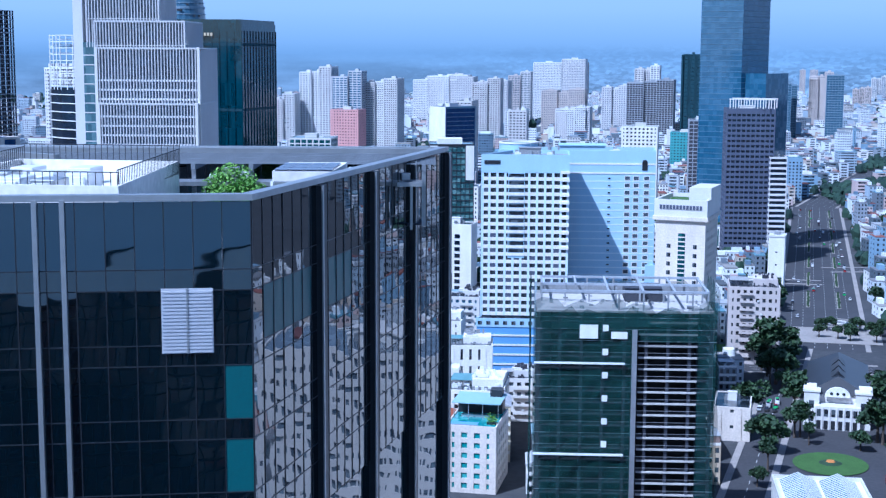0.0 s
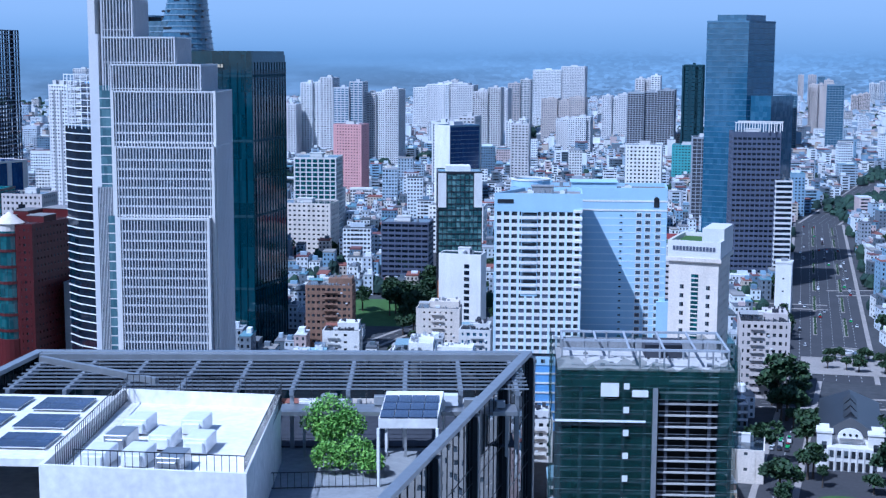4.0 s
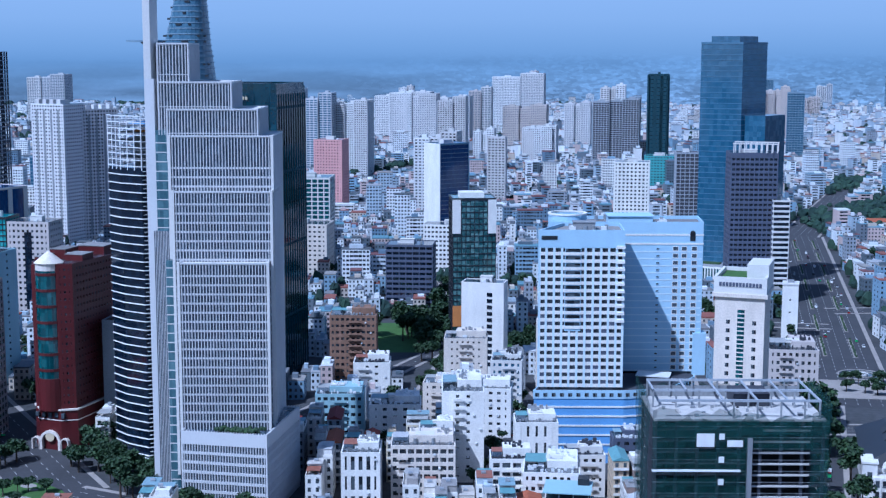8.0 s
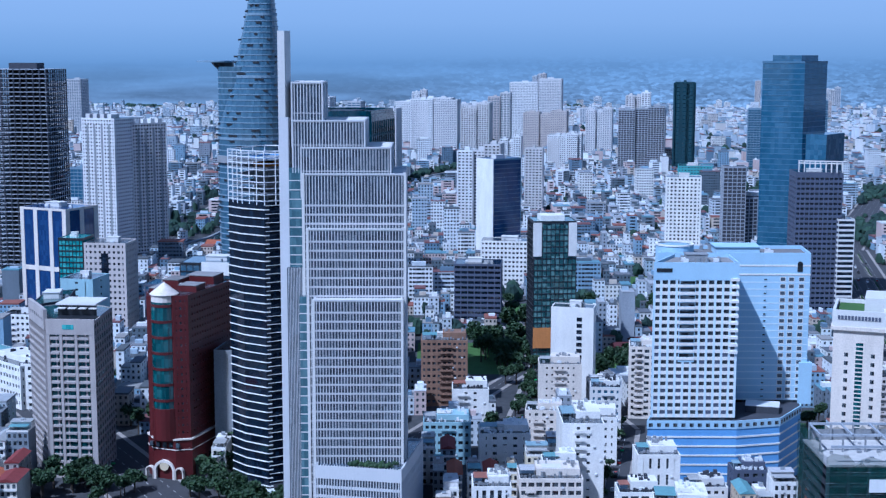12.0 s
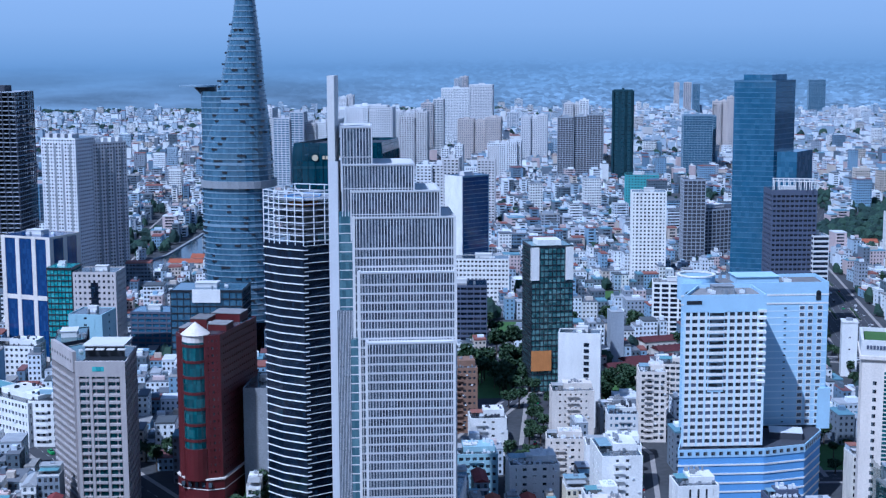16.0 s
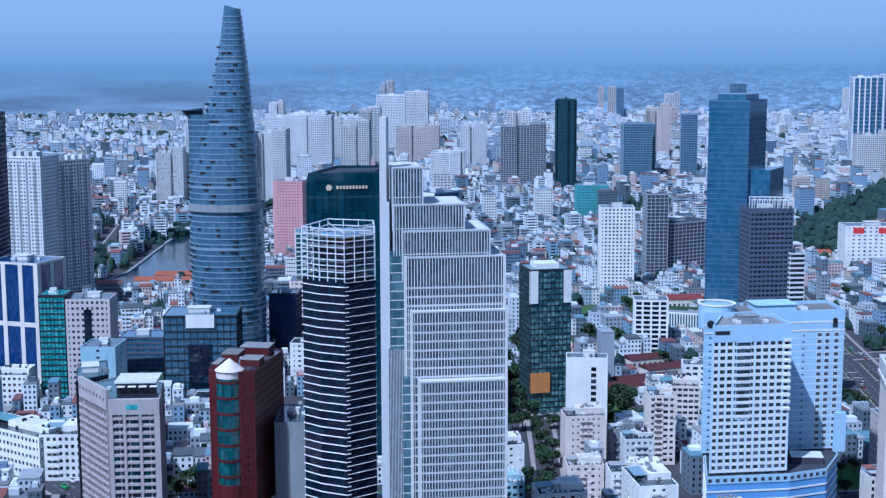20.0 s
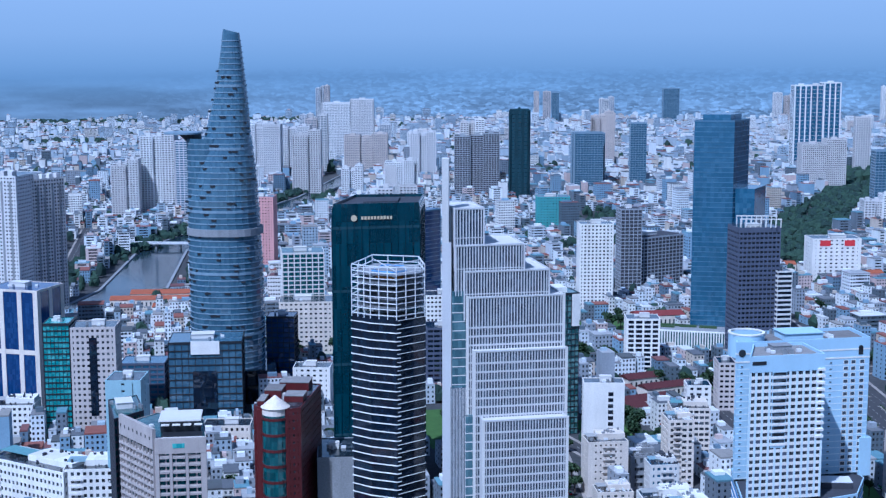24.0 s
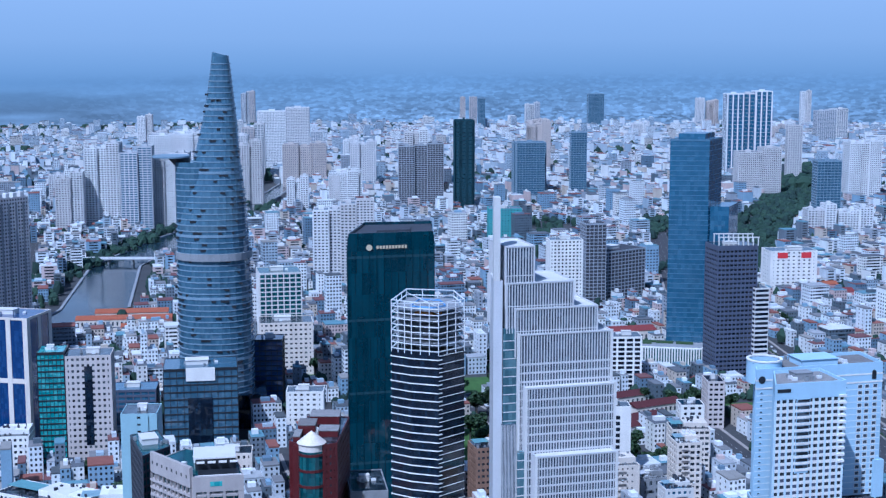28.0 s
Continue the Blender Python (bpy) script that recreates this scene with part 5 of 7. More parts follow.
MID = [  # name, label, outline, height, wall, glass, floor, window height, bay, pier
    ("tapering_hotel", "pink-beige riverside hotel with banded balconies and green glazing", [(-136, 633), (-112.5, 607), (-90, 611), (-99, 645), (-124, 655)], 75, M_hotelstone, G_teal, 3.45, 2.3, 4.4, 0.6),
    ("teal_glass_block", "bright teal glass office block", rect(-259, 873, 8, 17, 22), 74, M_dark, G_brightteal, 3.7, 3.0, 2.4, 0.15),
    ("white_stone_block", "white stone office block with a dark central slot", rect(-242, 876, 8, 29, 24), 71, M_pinkish, G_win, 3.7, 1.7, 3.2, 1.6),
    ("bank_block", "beige and dark blue glass bank building", rect(-318, 924, -12, 42, 34), 88, M_cream, G_blue, 42, 40, 14, 3.4),
    ("glass_podium_block", "blue glass block with a pale rooftop sign", rect(-185, 903, 9, 49, 34), 56, M_dark, G_bx, 4.6, 4.1, 4.5, 0.3),
    ("mosaic_tower", "green mosaic glass tower", rect(62, 886, 20, 27, 26), 94, M_dark, G_green, 3.6, 3.2, 2.6, 0.25),
    ("white_slab_block", "plain white slab block with a narrow window strip", rect(87.5, 808, 2, 24, 13), 55.5, M_white, G_win, 3.4, 1.5, 8, 5),
    ("blue_slab_tower", "deep blue glass slab with a white end wall", rect(-49, 1268, 52, 33, 24), 102, M_scline, G_blue, 3.8, 3.5, 33, 0.5),
    ("green_grid_block", "white framed office block with green glass bays", rect(-155, 1165, 12, 36, 34), 78, M_offwhite, G_teal, 3.7, 2.9, 5.2, 0.9),
    ("salmon_tower", "salmon pink apartment tower", rect(-261, 1517, 0, 33, 24), 88, M_pink, G_win, 3.2, 1.2, 3.2, 1.8),
    ("slim_white_tower", "slim white apartment tower with recessed balconies", rect(101, 1312, 6, 32, 22), 86, M_white, G_win, 3.3, 1.6, 3.6, 1.8),
    ("brown_block", "weathered brown brick apartment block with balconies", rect(19, 780, 15, 26, 18), 38, M_brick, G_win, 3.4, 1.5, 3.0, 1.2),
    ("big_white_block", "large plain white block with a few windows", rect(127, 618, 15, 18, 30), 40, M_white, G_win, 3.6, 1.3, 5, 3.4),
    ("concrete_frame_block", "unfinished grey concrete frame block", rect(146, 1420, 10, 22, 22), 88, M_blueconc, M_darkconc, 3.6, 2.9, 4.4, 0.6),
    ("low_frame_block", "broad unfinished grey concrete block", rect(167, 1430, 38, 60, 36), 57, M_blueconc, M_darkconc, 3.6, 2.8, 5, 0.7),
    ("striped_store", "white department store with red gables", rect(351, 1485, 6, 52, 30), 50, M_white, G_win, 4, 1.4, 6, 3.6),
    ("apartment_slab", "pale apartment slab with close rows of windows", rect(-455, 1262, -8, 38, 50), 134, M_tower, G_win, 3.4, 1.5, 3.2, 1.5),
    ("apartment_wing", "blue-grey apartment wing with close rows of windows", rect(-413, 1284, 56, 38, 36), 128, M_tower, G_win, 3.4, 1.7, 3.2, 1.3),
    ("vine_block", "beige block with climbing plants on its terraces", rect(-150, 1120, 8, 44, 30), 44, M_cream, G_win, 3.6, 1.5, 4, 2.0),
    ("corner_block", "pink-beige period corner building with a dome", rect(258, 752, 8, 24, 26), 38, M_pinkish, G_win, 3.8, 1.8, 3, 1.5),
    ("dark_sided_block", "narrow white block with a dark glass slot", rect(160, 918, 2, 16, 16), 28, M_white, G_dark, 3.4, 1.8, 5, 2),
    ("grey_side_block", "grey rendered block beside the red offices", rect(-44, 640, 8, 18, 34), 58, M_concrete, G_win, 3.6, 1.3, 9, 7),
    ("old_hotel", "white colonial hotel with rows of shuttered windows", rect(-246, 742, -28, 60, 24), 25, M_white, G_win, 4, 2.0, 3.2, 1.5),
    ("old_hotel_wing", "white colonial hotel wing with a terrace roof", rect(-194, 716, 8, 36, 24), 26, M_white, G_win, 4, 2.0, 3.2, 1.5),
    ("blue_panel_block", "pale blue rendered block with few windows", rect(-171, 722, 4, 19, 22), 74, M_paleteal, G_win, 3.7, 1.2, 6.4, 4.6),
    ("dark_window_block", "dark teal block with close square windows", [(-157, 682), (-143, 645), (-133, 662), (-145, 692)], 74, M_darkconc, G_teal, 3.5, 2.4, 2.6, 0.5),
    ("white_bay_hotel", "white hotel with round-cornered floors", rect(172, 571, 10, 22, 26), 22, M_white, G_win, 3.6, 1.7, 2.8, 1.3),
    ("round_balcony_block", "cream block with rounded balconies and red roof", rect(116, 580, 15, 26, 18), 26, M_cream, G_win, 3.4, 1.9, 3.2, 0.8),
    ("red_roof_block", "white block with blue window bays beside the bank tower", rect(50, 672, 15, 23, 18), 21, M_paleteal, G_win, 3.4, 1.7, 3.4, 1.2),
    ("column_block", "white block with long narrow windows", rect(160, 613, 15, 18, 16), 30, M_white, G_win, 7, 4.5, 3.6, 2.6),
    ("balcony_block", "narrow cream block with stacked balconies", rect(135, 784, 8, 15, 18), 40, M_cream, G_win, 3.3, 1.7, 3.4, 1.1),
    ("cream_mid_block", "cream block with small square windows", rect(89, 764, 12, 23, 16), 32, M_cream, G_win, 3.6, 1.1, 3, 2.0),
    ("grey_office", "blue-grey office block with ribbon windows", rect(-20, 1010, 10, 34, 26), 46, M_mauve, G_dark, 3.6, 1.9, 5, 0.6),
    ("white_cube_block", "plain white block with roof rooms", rect(50, 729, 15, 19, 16), 24, M_white, G_win, 3.4, 1.2, 4.5, 3.0),
    ("white_terrace_block", "white block with roof terraces", rect(80, 663, 15, 24, 18), 20, M_white, G_win, 3.4, 1.4, 5, 3.0),
    ("white_corner_block", "tall plain white party-wall block", rect(122, 600, 15, 15, 14), 27, M_white, G_win, 3.6, 1.0, 7, 5.6),
    ("grey_arch_block", "grey rendered block with tall windows", rect(114, 779, 15, 16, 14), 20, M_concrete, G_win, 4.5, 2.6, 4, 2.2),
    ("white_balcony_block", "white block with deep balconies", rect(156, 585, 15, 17, 14), 22, M_white, G_win, 3.4, 2.0, 4, 1.0),
    ("white_letter_hotel", "white hotel with pilasters and slate roof edge", rect(100, 565, 15, 15.5, 18), 26, M_white, G_win, 8, 5.6, 3.0, 1.5),
    ("rooftop_bar_block", "low block with blue rooftop awnings", rect(182, 612, 15, 16, 14), 18, M_offwhite, G_win, 3.4, 1.5, 3.5, 1.6),
    ("dark_shop_block", "dark rendered block with teal roof", rect(199, 628, 15, 15, 12), 22, M_mauve, G_win, 3.4, 1.5, 3.5, 1.6),
    ("white_party_block", "white block with stacked windows", rect(114, 690, 9, 27, 16), 24, M_white, G_win, 3.4, 1.4, 4, 2.2),
    ("cream_party_block", "cream block with teal sheet roof", rect(92, 712, 9, 19, 14), 20, M_cream, G_win, 3.4, 1.4, 4, 2.2),
    ("blue_window_block", "pale block with blue windows", rect(121, 736, 9, 16, 14), 28, M_offwhite, G_sc, 3.4, 1.6, 3.0, 1.4),
    ("balcony_tower", "long cream block with stacked balconies", rect(143, 850, 2, 24, 18), 30, M_cream, G_win, 3.2, 1.8, 3.4, 0.7),
    ("mauve_block", "mauve rendered block with ribbon windows", rect(186, 960, 2, 12, 20), 34, M_pinkish, G_dark, 3.6, 1.6, 4, 1.2),
    ("black_white_block", "white block with a black glass front", rect(130, 1075, 2, 26, 20), 42, M_white, G_dark, 3.6, 2.4, 6, 1.4),
    ("blue_roof_block", "blue-grey office with ribbon windows", rect(-228, 935, 6, 31, 24), 34, M_mauve, G_sc, 3.6, 2.0, 5, 0.8),
    ("colonial_block", "white colonial block with shuttered windows", rect(-290, 850, 6, 30, 22), 25, M_white, G_win, 3.8, 1.8, 3.2, 1.5),
    ("louvred_block", "grey-white louvred office block", rect(-187, 1263, 2, 31, 24), 42, M_offwhite, G_dark, 3.4, 1.4, 2.4, 0.9),
    ("navy_block", "dark navy glass block", rect(-139, 1008, 2, 21, 20), 54, M_dark, G_blue, 3.6, 3.0, 4, 0.4),
    ("white_stack_block", "white stacked block by the skyscraper", rect(-109, 947, 2, 26, 18), 30, M_white, G_win, 3.4, 1.4, 4, 2.2),
    ("orange_roof_villa", "old villa with orange tile roof", rect(-150, 850, 6, 30, 18), 14, M_cream, G_win, 4.2, 2.0, 3.4, 1.8),
    ("white_office", "white framed office block", rect(-40, 1180, 8, 46, 24), 40, M_white, G_win, 3.6, 1.7, 3.4, 1.4),
]
for k, (name, label, pts, h, wall, pane, fh, wh, bay, gap) in enumerate(MID):
    root = tower(name, label, pts, 0, h, wall, pane, fh=fh, win=wh, bay=bay, gap=gap, seed=k, extras=4, stuff=True, blank=(0,) if name == "white_slab_block" else (), roof=M_offwhite if name == "tapering_hotel" else None)
    o = root.location
    q0, q1 = Vector(pts[0]), Vector(pts[1])
    ang, wide = math.atan2(q1.y - q0.y, q1.x - q0.x), (q1 - q0).length
    base = (pts[0][0] - o.x, pts[0][1] - o.y, 0)
    if h <= 46 and pts[0][1] < 900 and name != "orange_roof_villa":
        own = random.Random(name)
        dep = (Vector(pts[2]) - q1).length
        low = own.uniform(0.25, 0.5)
        part("roof_room", boxed(wide * low, dep * 0.3, h - 1.2, wide - 0.8, dep - 0.8, h + own.uniform(2.2, 3.4)), wall, root, at=base, rz=ang)
        part("sheet_canopy", boxed(0.6, dep * 0.35, h + 1.6, wide * low - 0.3, dep * 0.8, h + 1.75), M_tin, root, at=base, rz=ang)
        for u in (0.9, wide * low - 0.6):
            part("canopy_post", boxed(u - 0.06, dep * 0.36, h - 1, u + 0.06, dep * 0.38, h + 1.6), M_steel, root, at=base, rz=ang)
        bits = bmesh.new()          # tanks, pipes, sheds and air units on the open part of the roof
        for _ in range(26):
            bx, by, bw = own.uniform(0.8, wide - 1.8), own.uniform(0.8, dep * 0.34), own.uniform(0.3, 1.3)
            box(bits, bx, by, h - 0.75, bx + bw, by + bw * own.uniform(0.4, 0.9), h - 0.75 + own.uniform(0.4, 1.9))
        for _ in range(10):
            bx, by, bw = own.uniform(wide * low, wide - 2.6), own.uniform(dep * 0.35, dep - 2.5), own.uniform(0.5, 1.6)
            box(bits, bx, by, h + 1.8, bx + bw, by + bw, h + 3.0 + own.uniform(0.4, 1.6))
        part("roof_clutter", bits, own.choice((M_concrete, M_steel, M_darkconc, M_whitesteel)), root, at=base, rz=ang, kind="stuff")
        u0 = own.uniform(0.05, 0.4) * wide
        u1 = min(wide - 0.5, u0 + own.uniform(4, 8))
        for z in np.arange(fh, h - 3, fh) if fh < 5 else ():
            bm = boxed(u0, -1.2, z - 0.1, u1, 0, z + 0.08)
            box(bm, u0, -1.2, z + 0.08, u1, -1.1, z + 1.0)
            part("balcony", bm, wall, root, at=base, rz=ang)
        for z in np.arange(fh + 1.2, h - 3, fh * 1.7):
            w0 = own.uniform(0.55, 0.95) * wide
            part("air_unit", boxed(w0 - 0.5, -0.55, z, w0 + 0.5, -0.06, z + 0.7), M_whitesteel, root, at=base, rz=ang)
    if name == "tapering_hotel":
        p1, p2 = (Vector((pts[i][0] - o.x, pts[i][1] - o.y)) for i in (1, 2))
        f = p2 - p1
        fr, fw = math.atan2(f.y, f.x), f.length
        for u, w0 in ((0, 1.6), (6.2, 1.3), (13.4, 1.3), (fw - 2.6, 2.6)):
            part("front_pier", boxed(u, -0.7, 0, u + w0, 0.4, 70), M_hotelstone, root, at=(*p1, 0), rz=fr)
        for u0, u1 in ((1.8, 6.0), (7.7, 13.2), (14.9, fw - 2.8)):
            for z in np.arange(4, 69, 3.45):
                part("bay_balcony", boxed(u0, -1.0, z, u1, 0.1, z + 1.0), M_hotelstone, root, at=(*p1, 0), rz=fr)
        part("front_parapet", boxed(0, -0.8, 68.5, fw, 0.6, 75.6), M_hotelstone, root, at=(*p1, 0), rz=fr)
        part("pool_window", boxed(7.8, -0.9, 71.0, 13.2, -0.75, 73.2), G_brightteal, root, at=(*p1, 0), rz=fr)
        # raised dark block; the shade of a recess put into its colour
        part("roof_recess", boxed(2.5, 4.5, 73.6, fw - 2, 12, 75.2), M_dark, root, at=(*p1, 0), rz=fr)
        part("roof_wall", boxed(1.5, 12, 73.6, fw - 3, 12.8, 80.5), M_dark, root, at=(*p1, 0), rz=fr)
        part("roof_sunshade", boxed(0.6, 11.6, 80.1, fw - 3, 30, 80.8), M_offwhite, root, at=(*p1, 0), rz=fr)
        for u in (2, 7, 12, 17):
            part("roof_slab", boxed(u, 9.5, 78.6, u + 3.6, 12, 79.0), M_offwhite, root, at=(*p1, 0), rz=fr)
        part("terrace", boxed(1, 0.8, 74.2, fw - 1, 4.2, 74.9), M_offwhite, root, at=(*p1, 0), rz=fr)
        part("long_parapet", boxed(0.4, -1.1, 70.5, wide - 0.4, 0.6, 80), M_hotelstone, root, at=base, rz=ang)
        for u in np.arange(2, wide - 2, 4.2):
            part("slot", boxed(u, -1.2, 74.5, u + 0.9, -1.0, 76), M_dark, root, at=base, rz=ang)
        slab = mesh_of("balcony_slab", boxed(0, -1.1, 0, wide - 0.6, 0, 1.1), M_hotelstone)
        fin = mesh_of("balcony_fin", boxed(-0.2, -1.0, 0, 0.2, 0, 70), M_hotelstone)
        for z in np.arange(4, 69, 3.45):
            same("balcony_slab", slab, root, (base[0], base[1], float(z)), ang)
        for u in np.linspace(0.5, wide - 0.7, 11):
            same("balcony_fin", fin, root, (base[0] + float(u) * math.cos(ang), base[1] + float(u) * math.sin(ang), 0), ang)
    if name == "white_stone_block":
        part("dark_slot", boxed(12, -0.15, 12, 17, 0.2, 64), G_dark, root, at=(pts[0][0] - o.x, pts[0][1] - o.y, 0), rz=radians(8))
    if name == "glass_podium_block":
        part("roof_sign_board", boxed(15, -0.5, 47.5, 34, -0.2, 56.5), M_white, root, at=(pts[0][0] - o.x, pts[0][1] - o.y, 0), rz=radians(9))
        part("dark_recess", boxed(16, -0.3, 4, 32, 0.3, 36), G_dark, root, at=(pts[0][0] - o.x, pts[0][1] - o.y, 0), rz=radians(9))
    if name == "white_slab_block":
        for z in np.arange(8, 50, 3.6):
            part("slot_window", boxed(14.5, -0.2, z, 17.5, 0.1, z + 2.2), G_dark, root, at=(pts[0][0] - o.x, pts[0][1] - o.y, 0), rz=radians(2))
    if name == "mosaic_tower":
        part("billboard", boxed(0, -1.2, 14, 13, -0.8, 27), M_orange, root, "orange advertising board", at=(pts[0][0] - o.x, pts[0][1] - o.y, 0), rz=radians(20))
        part("white_cap", boxed(5, 4, 92, 20, 18, 97), M_white, root, at=(pts[0][0] - o.x, pts[0][1] - o.y, 0), rz=radians(20))
        for u in (0, 22):
            part("corner_frame", ring(bmesh.new(), [(u, -0.5), (u + 5, -0.5), (u + 5, 3), (u, 3)], 72, 93, 0.8), M_white, root, at=(pts[0][0] - o.x, pts[0][1] - o.y, 0), rz=radians(20))
    if name == "blue_slab_tower":
        part("end_wall", boxed(-24, -0.4, 0, 0.2, 0.3, 102), M_white, root, "white rendered end wall", at=(pts[0][0] - o.x, pts[0][1] - o.y, 0), rz=radians(-38))
    if name in ("apartment_slab", "apartment_wing"):
        for u in (0.18, 0.40, 0.62, 0.84):
            # proud grey bars; the shade of upright recesses put into their colour
            part("recess_strip", boxed(wide * u - 1.1, -0.2, 6, wide * u + 1.1, 0.3, h - 6), M_concrete, root, at=base, rz=ang)
            part("stair_cap", boxed(wide * u - 2.2, 1, h - 1, wide * u + 2.2, 8, h + 4), wall, root, at=base, rz=ang)
    if name == "striped_store":
        for u in (8, 34):
            part("red_gable", boxed(u, -0.3, 42, u + 11, 0.2, 48), M_redpaint, root, at=(pts[0][0] - o.x, pts[0][1] - o.y, 0), rz=radians(6))
    if name == "green_grid_block":
        part("side_stone", boxed(-0.3, 0, 0, 0.3, 34, 78), M_white, root, at=(pts[0][0] - o.x, pts[0][1] - o.y, 0), rz=radians(12))

# open concrete frame, still without walls
frame_t = thing("frame_tower", "unfinished dark concrete tower frame with open floors", "construction site", (-405, 1085, 0))
FT = rect(-428, 1060, 8, 52, 44)
clear_poly(FT, 4)
ft = frame_of(FT, frame_t)
for k in range(51):
    part("floor_slab", prism(bmesh.new(), offset(ft, 0.3 + 0.2 * (k % 3)), k * 3.65, k * 3.65 + 0.6), M_blueconc, frame_t)
for i in range(4):
    a, b = Vector(ft[i]), Vector(ft[(i + 1) % 4])
    for k in range(9):
        p = a.lerp(b, k / 9).lerp(Vector((0, 0)), 0.04)
        part("column", boxed(-0.5, -0.5, 0, 0.5, 0.5, 183), M_darkconc, frame_t, at=(*p, 0), rz=radians(8))
part("lift_core", prism(bmesh.new(), offset(ft, 14), 0, 188), M_darkconc, frame_t)

stair = thing("white_stair_tower", "narrow white windowless tower with a flat cap", "building", (264, 972, 0))
clear_poly(rect(258, 965, 0, 12, 14), 2)
part("shaft", boxed(-5, -6, 0, 5, 6, 36), M_white, stair)
part("cap", boxed(-5.3, -6.3, 36, 5.3, 6.3, 37), M_offwhite, stair)
part("roof_hatch", boxed(-2, -2, 37, 2, 2, 38.6), M_concrete, stair)
for z in (10, 18, 26):
    part("vent", boxed(-0.6, -6.08, z, 0.6, -5.9, z + 0.9), M_dark, stair)

# ---- far towers ----
FAR = [  # left x, right x, front y, height, look
    (-393, -284, 2970, 141, 0),
    (-522, -472, 2035, 130, 1),
    (-470, -425, 2035, 124, 2),
    (-432, -376, 2060, 113, 0),
    (-504, -417, 2600, 108, 0),
    (-359, -311, 2400, 109, 1),
    (-402, -358, 2800, 116, 2),
    (-309, -226, 2700, 85, 3),
    (-187, -140, 2300, 66, 0),
    (-73, 1, 2300, 111, 4),
    (-64, -25, 2320, 133, 1),
    (19, 49, 2270, 151, 5),
    (226, 254, 2472, 119, 6),
    (-1458, -1365, 2900, 135, 2),
    (-140, -94, 1500, 100, 1),
    (-507, -429, 2600, 111, 0),
    (571, 660, 2820, 180, 8),
    (512, 551, 1950, 49, 1),
    (557, 606, 1960, 43, 1),
    (529, 606, 2500, 89, 0),
    (127, 175, 2400, 106, 6),
    (536, 571, 2000, 106, 6),
    (-188, -134, 2300, 66, 0),
    (-556, -518, 2000, 90, 1),
    (-568, -478, 2700, 108, 0),
    (176, 220, 2900, 119, 3),
    (-604, -580, 1500, 64, 6),
    (-649, -604, 2300, 67, 0),
    (-172, -125, 2600, 95, 1),
    (-246, -213, 2200, 66, 0),
    (-106, -85, 1700, 83, 1),
    (-443, -377, 2700, 100, 0),
    (698, 752, 2400, 108, 0),
    (665, 692, 2700, 118, 1),
    (124, 181, 2450, 102, 6),
    (176, 222, 2900, 114, 3),
    (-485, -428, 2941, 84, 1),
    (-558, -523, 3664, 78, 2),
    (-769, -733, 3533, 100, 1),
    (-741, -695, 3534, 61, 1),
    (-656, -612, 4572, 127, 2),
    (56, 72, 4572, 108, 3),
    (86, 110, 4572, 108, 2),
    (114, 137, 4576, 104, 6),
    (269, 315, 4580, 90, 2),
    (233, 279, 3872, 71, 7),
    (473, 524, 4576, 118, 6),
    (547, 592, 4029, 56, 1),
    (823, 850, 4572, 104, 1),
    (859, 895, 4572, 98, 7),
    (1165, 1196, 4572, 128, 1),
    (1015, 1097, 3806, 102, 2),
    (607, 688, 2883, 62, 1),
    (916, 950, 3895, 55, 3),
    (990, 1014, 4044, 56, 1),
    (699, 736, 3795, 45, 1),
    (-334, -305, 3547, 57, 2),
    (-216, -183, 3036, 74, 1),
    (-1516, -1423, 4572, 83, 2),
]
LOOKS = [(M_tower, G_win, 3.3, 1.5, 3.4, 1.5), (M_tower, G_win, 3.3, 1.4, 4.2, 1.8), (M_hazeflat, G_sc, 3.4, 1.9, 6, 1.4), (M_pinkish, G_win, 3.3, 1.4, 3.6, 1.8),
         (M_blueconc, M_darkconc, 3.4, 2.5, 4.6, 0.8), (M_netfull, G_ts, 6, 1.0, 9, 5), (M_bxband, G_sc, 4, 3.2, 5, 0.4), (M_pinkish, G_win, 3.4, 1.6, 3.8, 1.3), (M_tower, G_sc, 7.4, 7.0, 11, 2.6)]
for k, (x0, x1, y, h, s) in enumerate(FAR):
    wall, pane, fh, wh, bay, gap = LOOKS[s]
    # distant towers get paler panes, haze put into the glass colour
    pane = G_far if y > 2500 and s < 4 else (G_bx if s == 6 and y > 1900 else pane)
    w = x1 - x0
    label = ("pale high-rise apartment tower", "white high-rise apartment tower", "grey-blue high-rise apartment block", "pinkish high-rise apartment block", "concrete high-rise frame still unfinished", "tower wrapped in dark green netting", "dark blue glass high-rise tower", "beige office slab with ribbon windows", "blue glass high-rise with pale upright piers")[s]
    dep = min(w * 0.7, 40)
    root = thing("apartment_tower" if s not in (4, 5, 6, 8) else "far_tower", label, "tower", ((x0 + x1) / 2, y, 0), "distant high-rises")
    clear_poly(rect(x0, y, 3, w, dep))
    vary = random.Random(k)
    cuts = [0, 1] if s in (5, 6) or w < 30 else ([0, 0.36, 0.64, 1] if vary.random() < 0.6 else [0, 0.55, 1])
    for j, (u0, u1) in enumerate(zip(cuts, cuts[1:])):
        back = 0 if len(cuts) == 2 else (4.5 if j % 2 else 0)
        top = h - (0 if j == len(cuts) // 2 - (len(cuts) == 2) or len(cuts) == 2 else vary.uniform(2, 9))
        pts = [(p[0] - root.location.x, p[1] - root.location.y) for p in rect(x0 + w * u0, y + back, 3, w * (u1 - u0) - (0.3 if u1 < 1 else 0), dep - back)]
